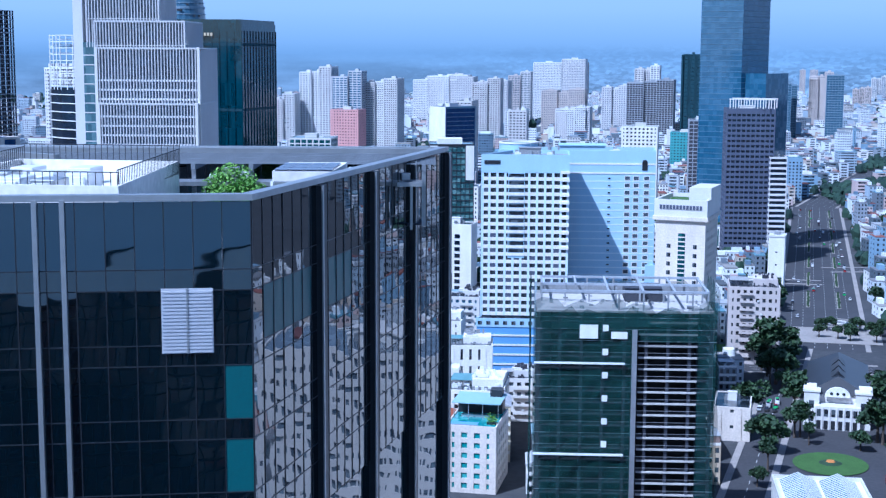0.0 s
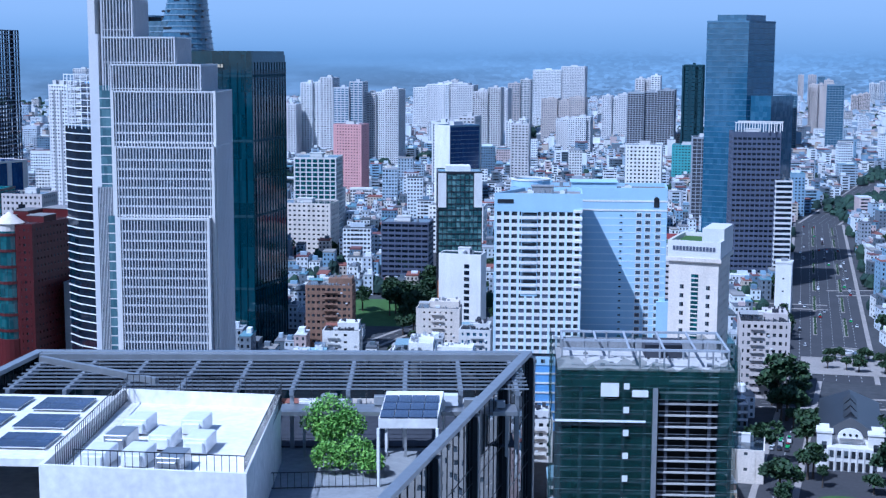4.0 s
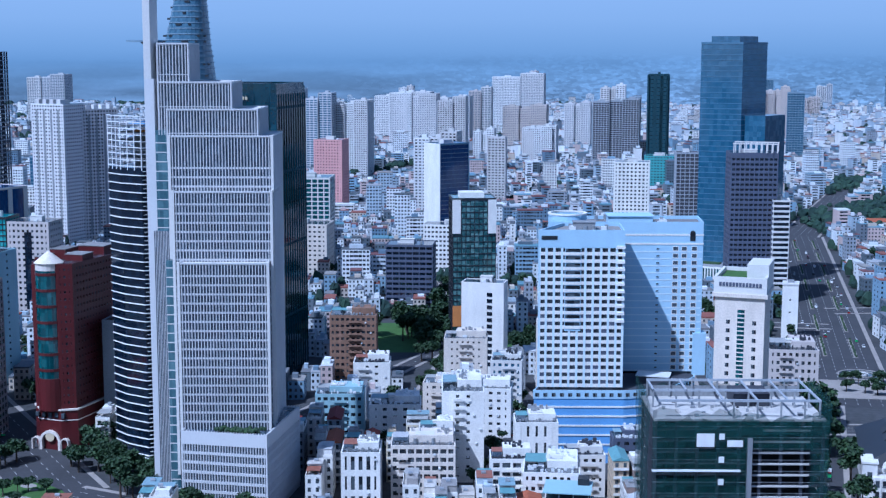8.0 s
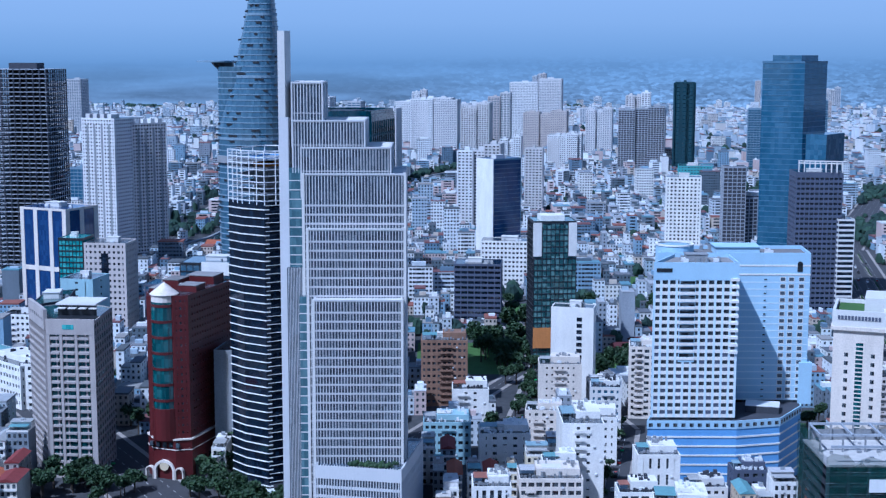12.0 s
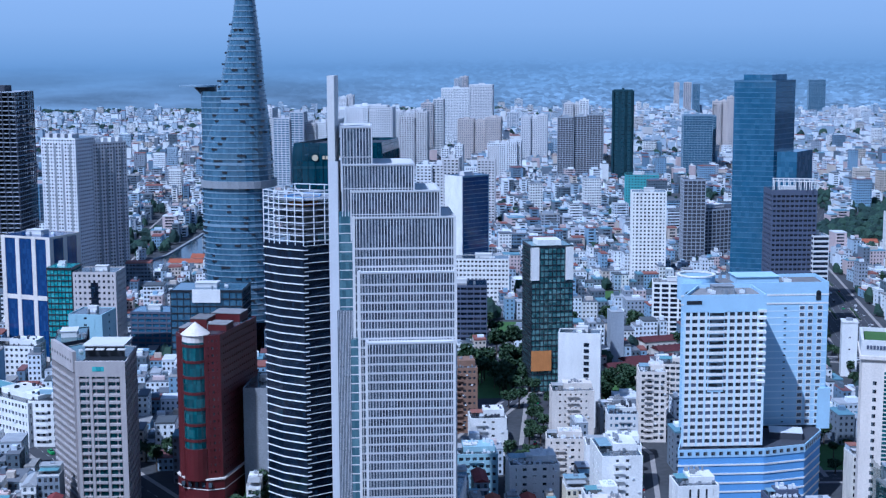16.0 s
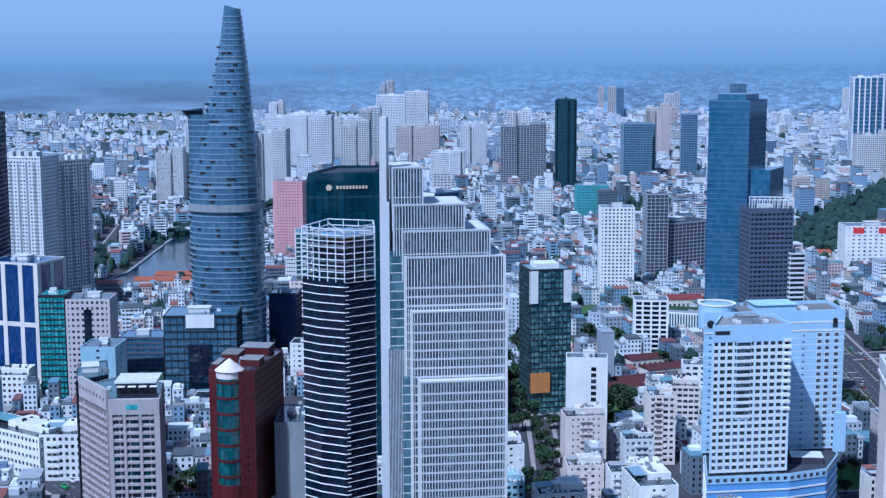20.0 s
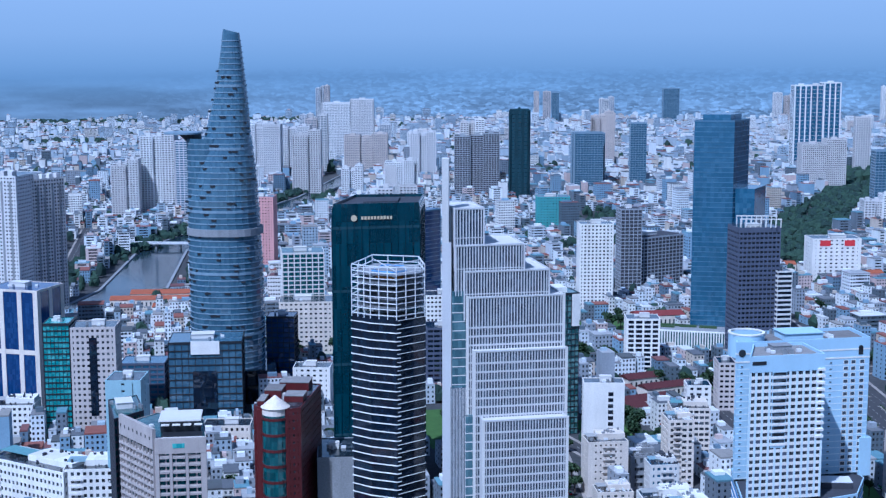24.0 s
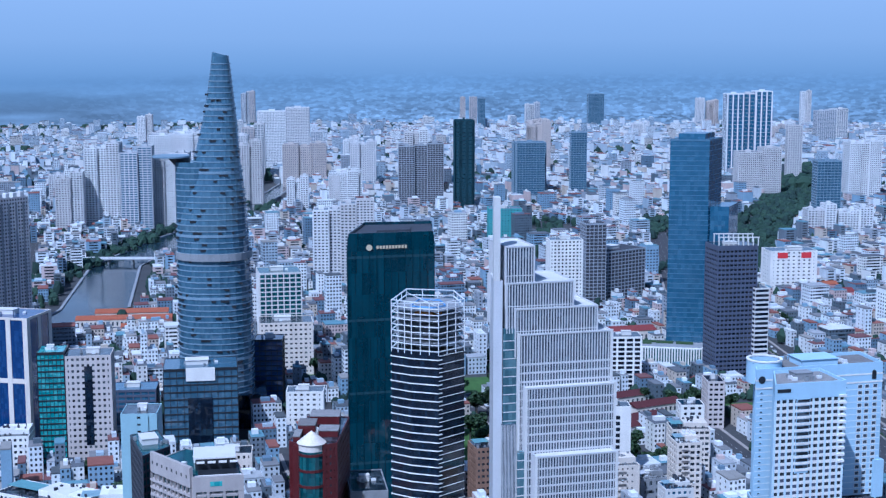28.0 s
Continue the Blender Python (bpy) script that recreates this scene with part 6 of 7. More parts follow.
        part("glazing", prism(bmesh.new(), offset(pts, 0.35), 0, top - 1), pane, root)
        bm = bmesh.new()
        n = max(1, int((top - 2) / fh))
        for q in range(n):
            ring(bm, pts, q * (top - 2) / n, q * (top - 2) / n + fh - wh, 0.45)
        ring(bm, offset(pts, -0.1), top - 2.2, top, 0.6)
        for i in (0, 1, 3):
            p0, p1 = Vector(pts[i]), Vector(pts[(i + 1) % 4])
            d = p1 - p0
            m = max(1, round(d.length / bay))
            e = d.normalized()
            g = Vector((-e.y, e.x)) * 0.4
            for q in range(m + 1):
                c = p0 + d * (q / m)
                t = e * (gap / 2)
                prism(bm, [tuple(c - t), tuple(c + t), tuple(c + t + g), tuple(c - t + g)], 0, top - 1)
        ins = offset(pts, 0.5)
        prism(bm, ins, top - 1.4, top - 1.1)
        mid = middle(pts)
        box(bm, mid[0] - w * 0.06, mid[1] - 3, top - 1.2, mid[0] + w * 0.06, mid[1] + 3, top + 2.8)
        part("facade_grid", bm, wall, root, kind="stuff")
tower("teal_house", "bright turquoise office block", rect(62, 1868, 4, 44, 30), 0, 52, M_teal, G_win, fh=3.6, win=1.4, bay=4, gap=2, stuff=True)

# ---- the foreground glass tower and its roof ----
fg = thing("foreground_tower", "dark blue glass tower with rooftop solar panels and pergola", "office tower", (276, 157, 0))
GP = [(261, 129.3), (295.03, 145.1), (293.08, 186.65), (253.7, 173.76)]
clear_poly(GP, 5)
loc = frame_of(GP, fg)


def at_roof(x, y, z=0.0):
    return (x - 276, y - 157, z)


part("floor_stack", prism(bmesh.new(), offset(loc, 0.55), 0, 134.4), G_dark, fg)
part("curtain_wall", ring(bmesh.new(), offset(loc, 0.08), 0, 119.0, 0.4), G_fg, fg)
part("coping", ring(bmesh.new(), offset(loc, -0.15), 139.7, 140.05, 0.75), M_steel, fg)
part("roof_deck", prism(bmesh.new(), offset(loc, 0.6), 134.5, 134.8), M_concrete, fg)
rnd = random.Random(31)
LEVELS = [(135.95, 139.65)] + [v for k in range(4) for v in ((134.8 - 4.2 * k, 135.9 - 4.2 * k), (131.75 - 4.2 * k, 134.75 - 4.2 * k))]
for i in (0, 1, 2, 3):
    a, b = Vector(loc[i]), Vector(loc[(i + 1) % 4])
    e = b - a
    rz, length = math.atan2(e.y, e.x), e.length
    m = round(length / 1.55)
    w = length / m
    rows_here = LEVELS if i < 2 else LEVELS[:1]
    for z0, z1 in rows_here:
        me = mesh_of("pane", boxed(-w / 2 + 0.03, -0.03, 0, w / 2 - 0.03, 0.03, z1 - z0), G_fg)
        lit = mesh_of("pane", boxed(-w / 2 + 0.03, -0.03, 0, w / 2 - 0.03, 0.03, z1 - z0), M_blind)
        for k in range(m):
            blind = (i == 0 and z1 - z0 > 2 and k == m - 1 and z1 < 131) or (i == 1 and z1 - z0 > 2 and (132 < z1 < 136 and k in (1, 2, 3, 4, 5, 8, 9, 10)))
            p = a + e * ((k + 0.5) / m)
            ob = same("pane", lit if blind else me, fg, (p.x, p.y, z0), rz + radians(rnd.gauss(0, 0.14)))
            ob.rotation_euler.x = radians(rnd.gauss(0, 0.12))
    mull = mesh_of("mullion", boxed(-0.025, -0.07, 119, 0.025, 0.05, 139.7), M_dark)
    for k in range(m + 1):
        same("mullion", mull, fg, (*(a + e * (k / m)), 0), rz)
    for z0, z1 in rows_here[1:]:
        part("transom", boxed(0, -0.05, z1, length, 0.04, z1 + 0.06), M_dark, fg, at=(*a, 0), rz=rz)
a, b = Vector(loc[0]), Vector(loc[1])
e = (b - a).normalized()
rz = math.atan2(e.y, e.x)
for u in (10.0, 11.45, 22.5, 24.0):
    p = b - e * u
    part("steel_post", boxed(-0.13, -0.35, 60, 0.13, 0.02, 139.8), M_steel, fg, at=(*p, 0), rz=rz)
p = b - e * 4.9
lou = part("louvre_panel", boxed(0, -0.12, 131.3, 2.8, -0.05, 134.9), M_louvre, fg, "pale louvred vent panel", at=(*p, 0), rz=rz)
for k in range(18):
    part("slat", boxed(0.05, -0.17, 131.35 + k * 0.195, 2.75, -0.1, 131.45 + k * 0.195), M_louvre, lou)
part("panel_post", boxed(1.35, -0.2, 131.3, 1.45, -0.1, 134.9), M_steel, lou)
a, b = Vector(loc[1]), Vector(loc[2])
e = (b - a).normalized()
rz = math.atan2(e.y, e.x)
for u in (10.7, 21.4, 31.4, 41.5):
    fin = part("fin_column", boxed(u - 0.45, -0.42, 60, u + 0.45, 0.1, 139.6), M_dark, fg, at=(*a, 0), rz=rz)
    part("fin_edge", boxed(u - 0.5, -0.5, 60, u - 0.3, -0.4, 139.6), M_steel, fin)

# plant house with white walls, ducts and railings
def roof_quad(name, pts, z0, z1, mat, parent=fg, label=""):
    return part(name, prism(bmesh.new(), [at_roof(*p)[:2] for p in pts], z0, z1), mat, parent, label)


plant = [(272.5, 145.5), (285.3, 147.8), (279.2, 166.5), (267.2, 164.5)]
roof_quad("plant_house", plant, 134.8, 138.9, M_white, label="white rendered plant house")
part("plant_parapet", ring(bmesh.new(), [at_roof(*p)[:2] for p in plant], 138.9, 139.9, 0.25), M_white, fg)
ex, ey = Vector((0.964, 0.17)), Vector((-0.31, 0.95))
for u, v in ((3, 4), (5.5, 4.5), (8, 3.5), (3.5, 8), (6.5, 8.5), (9, 8), (4, 12), (8, 12.5)):
    c = Vector((272.5, 145.5)) + ex * u + ey * v
    bm = boxed(-0.8, -1.2, 139.0, 0.8, 1.2, 140.0)
    box(bm, -0.6, -1.5, 139.1, 0.6, -1.2, 139.8)
    bmesh.ops.bevel(bm, geom=bm.edges[:], offset=0.05, segments=1, affect="EDGES")
    part("air_duct", bm, M_steel if (u + v) % 2 > 1 else M_whitesteel, fg, at=at_roof(*c), rz=0.2)
for k in range(3):
    c = Vector((279.5, 149.5)) + ey * (k * 5.5 + 0.5)
    part("plant_window", boxed(2.4, -0.6, 136, 2.75, 0.6, 137.4), M_dark, fg, at=at_roof(*c), rz=-0.31)


def railing(p0, p1, z, h=1.2, gap=0.45, parent=fg):
    p0, p1 = Vector(p0), Vector(p1)
    d = p1 - p0
    bm = bmesh.new()
    n = max(2, int(d.length / gap))
    for k in range(n + 1):
        u = d.length * k / n
        box(bm, u - 0.02, -0.02, z, u + 0.02, 0.02, z + h)
    for zz in (z + 0.1, z + h):
        box(bm, 0, -0.025, zz - 0.03, d.length, 0.025, zz + 0.03)
    part("railing", bm, M_dark, parent, at=at_roof(*p0), rz=math.atan2(d.y, d.x))


railing((267.6, 164.6), (279.2, 166.6), 139.0, 2.0)
railing((279.2, 166.6), (285.0, 148.2), 139.0, 1.8)
railing((273.0, 146.6), (267.6, 164.6), 139.0, 1.8)
railing((274, 147), (284.6, 149), 139.0, 1.6)
# solar deck
deck = [(256.4, 161.8), (261.3, 145.8), (271.8, 148.6), (266.6, 164.4)]
roof_quad("solar_deck", deck, 138.8, 139.3, M_white, label="white roof deck under the solar panels")
for r in range(3):
    for cidx in range(2):
        u, v = 0.28 + 0.44 * cidx, 0.2 + 0.29 * r
        p0, p1, p2, p3 = (Vector(q) for q in deck)
        c = p0.lerp(p3, u).lerp(p1.lerp(p2, u), v)
        arr = part("solar_frame", boxed(-1.85, -1.75, 139.45, 1.85, 1.75, 139.5), M_whitesteel, fg, at=at_roof(*c), rz=0.25)
        for i in range(4):
            for j in range(2):
                part("solar_panel", boxed(-1.82 + i * 0.92, -1.7 + j * 1.72, 139.5, -1.82 + i * 0.92 + 0.88, -1.7 + j * 1.72 + 1.66, 139.55), M_solar, arr)
        for sx, sy in ((-1.7, -1.6), (1.7, -1.6), (1.7, 1.6), (-1.7, 1.6)):
            part("bracket", boxed(sx - 0.04, sy - 0.04, 139.3, sx + 0.04, sy + 0.04, 139.46), M_steel, arr)
# canopy with its own panels over the bar
can = [(285.9, 170.9), (288.1, 163.1), (292.0, 164.4), (290.0, 172.2)]
roof_quad("canopy", can, 139.0, 139.7, M_white, label="white canopy with solar panels on top")
for p in can:
    part("canopy_post", boxed(-0.1, -0.1, 134.8, 0.1, 0.1, 139), M_whitesteel, fg, at=at_roof(*p))
for i in range(4):
    for j in range(3):
        c = Vector(can[1]) + Vector((0.95, 0.31)) * (0.55 + i * 1.0) + Vector((-0.27, 0.96)) * (1.0 + j * 2.2)
        part("solar_panel", boxed(-0.47, -1.0, 139.75, 0.47, 1.0, 139.8), M_solar, fg, at=at_roof(*c), rz=0.3)
# steel pergola along the far parapet
A, B = Vector((254.4, 173.2)), Vector((292.6, 185.9))
d = (B - A).normalized()
n = Vector((d.y, -d.x))
rz = math.atan2(d.y, d.x)
for k in range(10):
    p = A + d * (0.4 + k * 4.3)
    part("pergola_rafter", boxed(-0.16, -11.0, 139.0, 0.16, 0, 139.45), M_greysteel, fg, at=at_roof(*p), rz=rz)
    part("pergola_post", boxed(-0.15, -10.8, 134.8, 0.15, -10.5, 139.0), M_steel, fg, at=at_roof(*p), rz=rz)
for k in range(9):
    part("pergola_purlin", boxed(0, -0.05, 139.45, 40.0, 0.05, 139.56), M_greysteel, fg, at=at_roof(*(A + n * (0.7 + k * 1.25))), rz=rz)
part("gutter_beam", boxed(0, -0.3, 139.5, 40, 0.3, 139.95), M_steel, fg, at=at_roof(*(A + n * 0.2)), rz=rz)
part("hip_beam", boxed(0, -0.2, 139.5, 13.5, 0.2, 140.0), M_steel, fg, at=at_roof(255.2, 172.0), rz=rz - 0.62)
part("lower_deck", boxed(0.5, -10.5, 134.85, 39, -0.5, 134.95), M_darkconc, fg, at=at_roof(*A), rz=rz)
for k in range(22):
    u, v = rnd.uniform(12, 38), rnd.uniform(10.8, 12.5)
    s = rnd.uniform(0.25, 0.6)
    bm = boxed(-s, -s * 0.7, 138.4, s, s * 0.7, 138.4 + s * 1.6)
    bmesh.ops.bevel(bm, geom=bm.edges[:], offset=0.04, segments=1, affect="EDGES")
    part("roof_equipment", bm, M_steel if k % 2 else M_whitesteel, fg, at=at_roof(*(A + d * u + n * v)), rz=rz)
part("equipment_walkway", boxed(11, -13, 138.0, 39, -10.6, 138.3), M_steel, fg, at=at_roof(*A), rz=rz)
for k in range(8):
    part("walkway_post", boxed(11.5 + k * 3.8, -12.9, 134.8, 11.7 + k * 3.8, -12.7, 138), M_steel, fg, at=at_roof(*A), rz=rz)
for k in range(9):
    part("timber_step", boxed(12, -18.5 + k * 0.6, 135 + k * 0.28, 17, -18.1 + k * 0.6, 135.12 + k * 0.28), M_dark, fg, at=at_roof(*A), rz=rz)
railing((281, 160), (288, 163), 134.8, 1.2)

# unseen towers, added for the foreground glass to mirror
tower("neighbour_tower", "pale stone office tower with close rows of windows", rect(336, 395, 3, 50, 30), 0, 76, M_offwhite, G_far, fh=3.4, win=1.5, bay=3.2, gap=1.5, stuff=True)
# stretched wide so that the near front glass mirrors dark throughout
tower("dark_neighbour_tower", "dark teal glass office tower with thin floor lines", rect(205, -165, 6, 300, 40), 0, 92, M_dark, G_dark, fh=4.2, win=3.7, bay=3.1, gap=0.25, roof=M_dark, extras=0, stuff=True)

# hotel with a pool terrace, and two low roofs near the square
clear_poly([(184, 468), (226, 470), (222, 516), (186, 516)], 0)
ph = tower("terrace_hotel", "cream hotel with a pool terrace and dark rooftop bar", rect(189, 517, 6, 17.5, 26), 0, 23.5, M_cream, G_brightteal, fh=3.4, win=1.9, bay=4.2, gap=2.2, crown=2.4, roof=M_dark, seed=5, extras=0, stuff=True)
o = ph.location
for name, u0, v0, z0, u1, v1, z1, m, lab in (
        ("terrace_deck", 0.5, 0.5, 22.6, 17, 25.5, 23.0, M_dark, ""), ("pool", 1.2, 1.2, 23.0, 10.5, 6.0, 23.25, M_blue_pod, "long blue rooftop pool"),
        ("pool_edge", 1.0, 0.9, 23.0, 10.8, 1.2, 23.6, M_concrete, ""), ("bar_back", 0.8, 19, 23.0, 16.5, 25, 28.6, M_dark, "dark glazed rooftop bar"),
        ("bar_roof", 0.2, 10, 28.6, 17.2, 25.6, 29.0, M_paleteal, "pale green flat bar roof"), ("bar_counter", 3, 13, 23.0, 13, 14.2, 24.1, M_steel, ""),
        ("stair_box", 12, 20, 29.0, 16, 25, 31.4, M_dark, ""), ("planter", 13.6, 4, 23.0, 16.8, 5.6, 24.0, M_dark, "")):
    part(name, boxed(u0, v0, z0, u1, v1, z1), m, ph, lab, at=(189 - o.x, 517 - o.y, 0), rz=radians(6))
for u in (1, 6, 11, 16.4):
    part("bar_post", boxed(u - 0.1, 10.4, 23, u + 0.1, 10.6, 28.6), M_steel, ph, at=(189 - o.x, 517 - o.y, 0), rz=radians(6))
shrub = bmesh.new()
leaf_rnd = random.Random(9)
for k in range(420):
    p = Vector((leaf_rnd.gauss(15.2, 0.9), leaf_rnd.gauss(4.8, 0.7), 25.0 + leaf_rnd.gauss(0, 0.8)))
    q = [shrub.verts.new(p + Vector((leaf_rnd.uniform(-.3, .3), leaf_rnd.uniform(-.3, .3), leaf_rnd.uniform(-.3, .3)))) for _ in range(3)]
    shrub.faces.new(q)
part("terrace_shrub", shrub, M_leaf_bright, ph, "bright green potted shrub", at=(189 - o.x, 517 - o.y, 0), rz=radians(6))
tower("low_white_block", "weathered cream block with a flat concrete roof", rect(268, 612, 4, 14, 26), 0, 13.5, M_cream, G_win, fh=4.2, win=1.3, bay=4.8, gap=3.4, crown=1.0, roof=M_concrete, seed=7, extras=2, stuff=True)
gh = thing("glass_roofed_block", "low white block under ribbed glass roofs", "building", (317, 480, 0))
GH = frame_of(rect(304, 466, 10, 26, 28), gh)
clear_poly(rect(304, 466, 10, 26, 28), 3)
part("wall", prism(bmesh.new(), GH, 0, 22.5), M_white, gh)
part("parapet", ring(bmesh.new(), offset(GH, -0.1), 22.5, 23.6, 0.5), M_offwhite, gh)
for side in (0, 1):
    u0 = 2.0 + side * 11.5
    roof_bm = bmesh.new()
    v4 = [roof_bm.verts.new(p) for p in ((u0, 2, 22.6), (u0 + 10.5, 2, 22.6), (u0 + 10.5, 26, 22.6), (u0, 26, 22.6), (u0 + 5.25, 2, 25.0), (u0 + 5.25, 26, 25.0))]
    for f4 in ((0, 1, 4), (1, 2, 5, 4), (2, 3, 5), (3, 0, 4, 5), (3, 2, 1, 0)):
        roof_bm.faces.new([v4[i] for i in f4])
    pitched = part("glass_roof", roof_bm, G_bx, gh, at=(*GH[0], 0), rz=radians(10))
    for k in range(17):
        rib = bmesh.new()
        for s0, s1 in ((0, 5.25), (10.5, 5.25)):
            y0 = 2 + k * 1.5
            lo, hi = (u0 + s0, 22.75), (u0 + s1, 25.15)
            c8 = [rib.verts.new((x, y0 + dy, z + dz)) for (x, z) in (lo, hi) for dy in (-0.12, 0.12) for dz in (-0.15, 0.08)]
            for f4 in ((0, 1, 3, 2), (4, 6, 7, 5), (0, 4, 5, 1), (2, 3, 7, 6), (1, 5, 7, 3), (0, 2, 6, 4)):
                rib.faces.new([c8[i] for i in f4])
        part("glazing_rib", rib, M_whitesteel, pitched)

# ---- opera house at the head of the square ----
opera = thing("opera_house", "pale period opera house with a dark hipped roof", "theatre", (313, 680, 0))
clear_poly(rect(299, 636, 2, 28, 76), 6)


def local(pts, o):
    return [(p[0] - o.location.x, p[1] - o.location.y) for p in pts]


OW = local(rect(301, 648, 2, 24, 60), opera)
part("body", prism(bmesh.new(), OW, 0, 13), M_offwhite, opera)
ridge = [Vector(OW[0]).lerp(Vector(OW[1]), 0.5), Vector(OW[3]).lerp(Vector(OW[2]), 0.5)]
bm = bmesh.new()
o = offset(OW, -0.8)
v = [bm.verts.new((*p, 13)) for p in o] + [bm.verts.new((*(ridge[0].lerp(ridge[1], 0.08)), 19.5)), bm.verts.new((*(ridge[0].lerp(ridge[1], 0.9)), 19.5))]
for f in ((0, 1, 4), (1, 2, 5, 4), (2, 3, 5), (3, 0, 4, 5), (3, 2, 1, 0)):
    bm.faces.new([v[i] for i in f])
part("roof", bm, M_dark, opera, "dark slate hipped roof")
a = Vector(OW[0])
e = Vector(OW[1]) - a
rz = math.atan2(e.y, e.x)
arc = [(12 + 5 * math.cos(t), 12.5 + 4.0 * math.sin(t)) for t in np.linspace(0, math.pi, 15)]
bm = bmesh.new()
q = [[bm.verts.new((x, y, z)) for x, z in arc] for y in (-2.6, -1.2)]
bm.faces.new(q[0])
bm.faces.new(q[1][::-1])
for i in range(14):
    bm.faces.new((q[0][i], q[0][i + 1], q[1][i + 1], q[1][i]))
part("gable", bm, M_white, opera, "rounded pale gable over the entrance", at=(*a, 0), rz=rz)
part("porch", boxed(3, -7, 0, 21, 0, 9.5), M_offwhite, opera, at=(*a, 0), rz=rz)
for k, y in enumerate((8, 20, 32)):
    bm = bmesh.new()
    v6 = [bm.verts.new(p) for p in ((7.5, y, 16.4), (16.5, y, 16.4), (12, y, 21.0), (7.5, y + 9, 16.4), (16.5, y + 9, 16.4), (12, y + 9, 21.0))]
    for f in ((0, 1, 2), (5, 4, 3), (1, 4, 5, 2), (0, 2, 5, 3), (0, 3, 4, 1)):
        bm.faces.new([v6[i] for i in f])
    part("roof_gable", bm, M_dark, opera, at=(*a, 0), rz=rz)
for x in (9.6, 12, 14.4):
    bm = bmesh.new()
    bmesh.ops.create_cone(bm, cap_ends=True, segments=14, radius1=0.6, radius2=0.6, depth=0.2, matrix=Matrix.Translation((x, -2.65, 13.9)) @ Matrix.Rotation(radians(90), 4, "X"))
    part("round_window", bm, G_win, opera, at=(*a, 0), rz=rz)
for u in (-1.0, 19.0):
    part("corner_pavilion", boxed(u, -4, 0, u + 6, 8, 14.5), M_offwhite, opera, at=(*a, 0), rz=rz)
    part("pavilion_cap", boxed(u - 0.4, -4.4, 14.5, u + 6.4, 8.4, 15.3), M_white, opera, at=(*a, 0), rz=rz)
    for z in (2.5, 8):
        part("pavilion_window", boxed(u + 2, -4.15, z, u + 4, -3.9, z + 3), G_win, opera, at=(*a, 0), rz=rz)
for k in range(6):
    part("porch_window", boxed(4.2 + k * 2.8, -7.15, 5.5, 5.8 + k * 2.8, -6.9, 8.4), G_win, opera, at=(*a, 0), rz=rz)
    part("porch_door", boxed(4.2 + k * 2.8, -7.15, 0.3, 5.8 + k * 2.8, -6.9, 3.8), M_dark, opera, at=(*a, 0), rz=rz)
    part("porch_column", boxed(3.2 + k * 2.8, -7.5, 0, 3.7 + k * 2.8, -7.0, 9.2), M_white, opera, at=(*a, 0), rz=rz)

# ---- low halls with pitched roofs ----
def hall(label, x, y, ang, w, d, h, wall, roof, rise=3.0):
    root = thing("hall", label, "hall", (x, y, 0), "low halls")
    root.rotation_euler.z = radians(ang)
    clear_poly(rect(x, y, ang, w, d), 1)
    part("wall", boxed(0, 0, 0, w, d, h), wall, root)
    bm = bmesh.new()
    long_x = w > d
    r = ((-.5, d / 2, h + rise), (w + .5, d / 2, h + rise)) if long_x else ((w / 2, -.5, h + rise), (w / 2, d + .5, h + rise))
    v = [bm.verts.new(p) for p in ((-.5, -.5, h), (w + .5, -.5, h), (w + .5, d + .5, h), (-.5, d + .5, h), *r)]
    for f in (((0, 1, 5, 4), (1, 2, 5), (2, 3, 4, 5), (3, 0, 4), (3, 2, 1, 0)) if long_x else ((0, 1, 4), (1, 2, 5, 4), (2, 3, 5), (3, 0, 4, 5), (3, 2, 1, 0))):
        bm.faces.new([v[i] for i in f])
    part("roof", bm, roof, root)
    n = max(2, int(w / 4))
    for k in range(n):
        part("window", boxed(w * (k + 0.5) / n - 0.8, -0.06, h * 0.35, w * (k + 0.5) / n + 0.8, 0.1, h * 0.75), G_win, root)
    return root


for spec in ((-350, 1310, 8, 90, 18, 9, M_cream, M_redroof), (-340, 1345, 8, 70, 20, 9, M_cream, M_redroof), (-300, 1280, 8, 60, 16, 8, M_cream, M_redroof),
             (120, 945, 28, 46, 16, 8, M_cream, M_maroon), (140, 985, 28, 40, 15, 8, M_cream, M_maroon), (128, 1010, 28, 30, 14, 9, M_cream, M_maroon), (110, 925, 28, 30, 14, 8, M_cream, M_maroon), (150, 918, 28, 34, 14, 8, M_cream, M_maroon),
             (360, 1440, 8, 74, 22, 12, M_pink, M_redroof), (372, 1500, 8, 60, 16, 10, M_pink, M_redroof), (150, 1230, 14, 44, 22, 14, M_cream, M_redroof),
             (395, 1330, 10, 40, 16, 10, M_cream, M_redroof), (300, 1560, 6, 50, 18, 10, M_cream, M_redroof), (420, 1250, 10, 36, 16, 10, M_cream, M_redroof)):
    hall("low hall with a red tiled pitched roof", *spec)


# ---- town houses ----
GRID = radians(15)


def house_kind(k):
    """One narrow town house: body, roof, window rows, balconies, tank."""
    rnd = random.Random(100 + k)
    w, d, fl = rnd.choice((5.0, 6.5, 8.0, 10.0)), rnd.uniform(12, 20), rnd.choice((2, 3, 4, 4, 5, 5, 6, 7))
    h = fl * 3.5
    root = thing("town_house", "narrow rendered town house with a flat cluttered roof", "house", group="town houses")
    part("wall", boxed(-w / 2, -d / 2, 0, w / 2, d / 2, h), M_house, root)
    win = bmesh.new()
    for f in range(fl):
        n = max(1, int(w / 2.4))
        for i in range(n):
            x = -w / 2 + w * (i + 0.5) / n
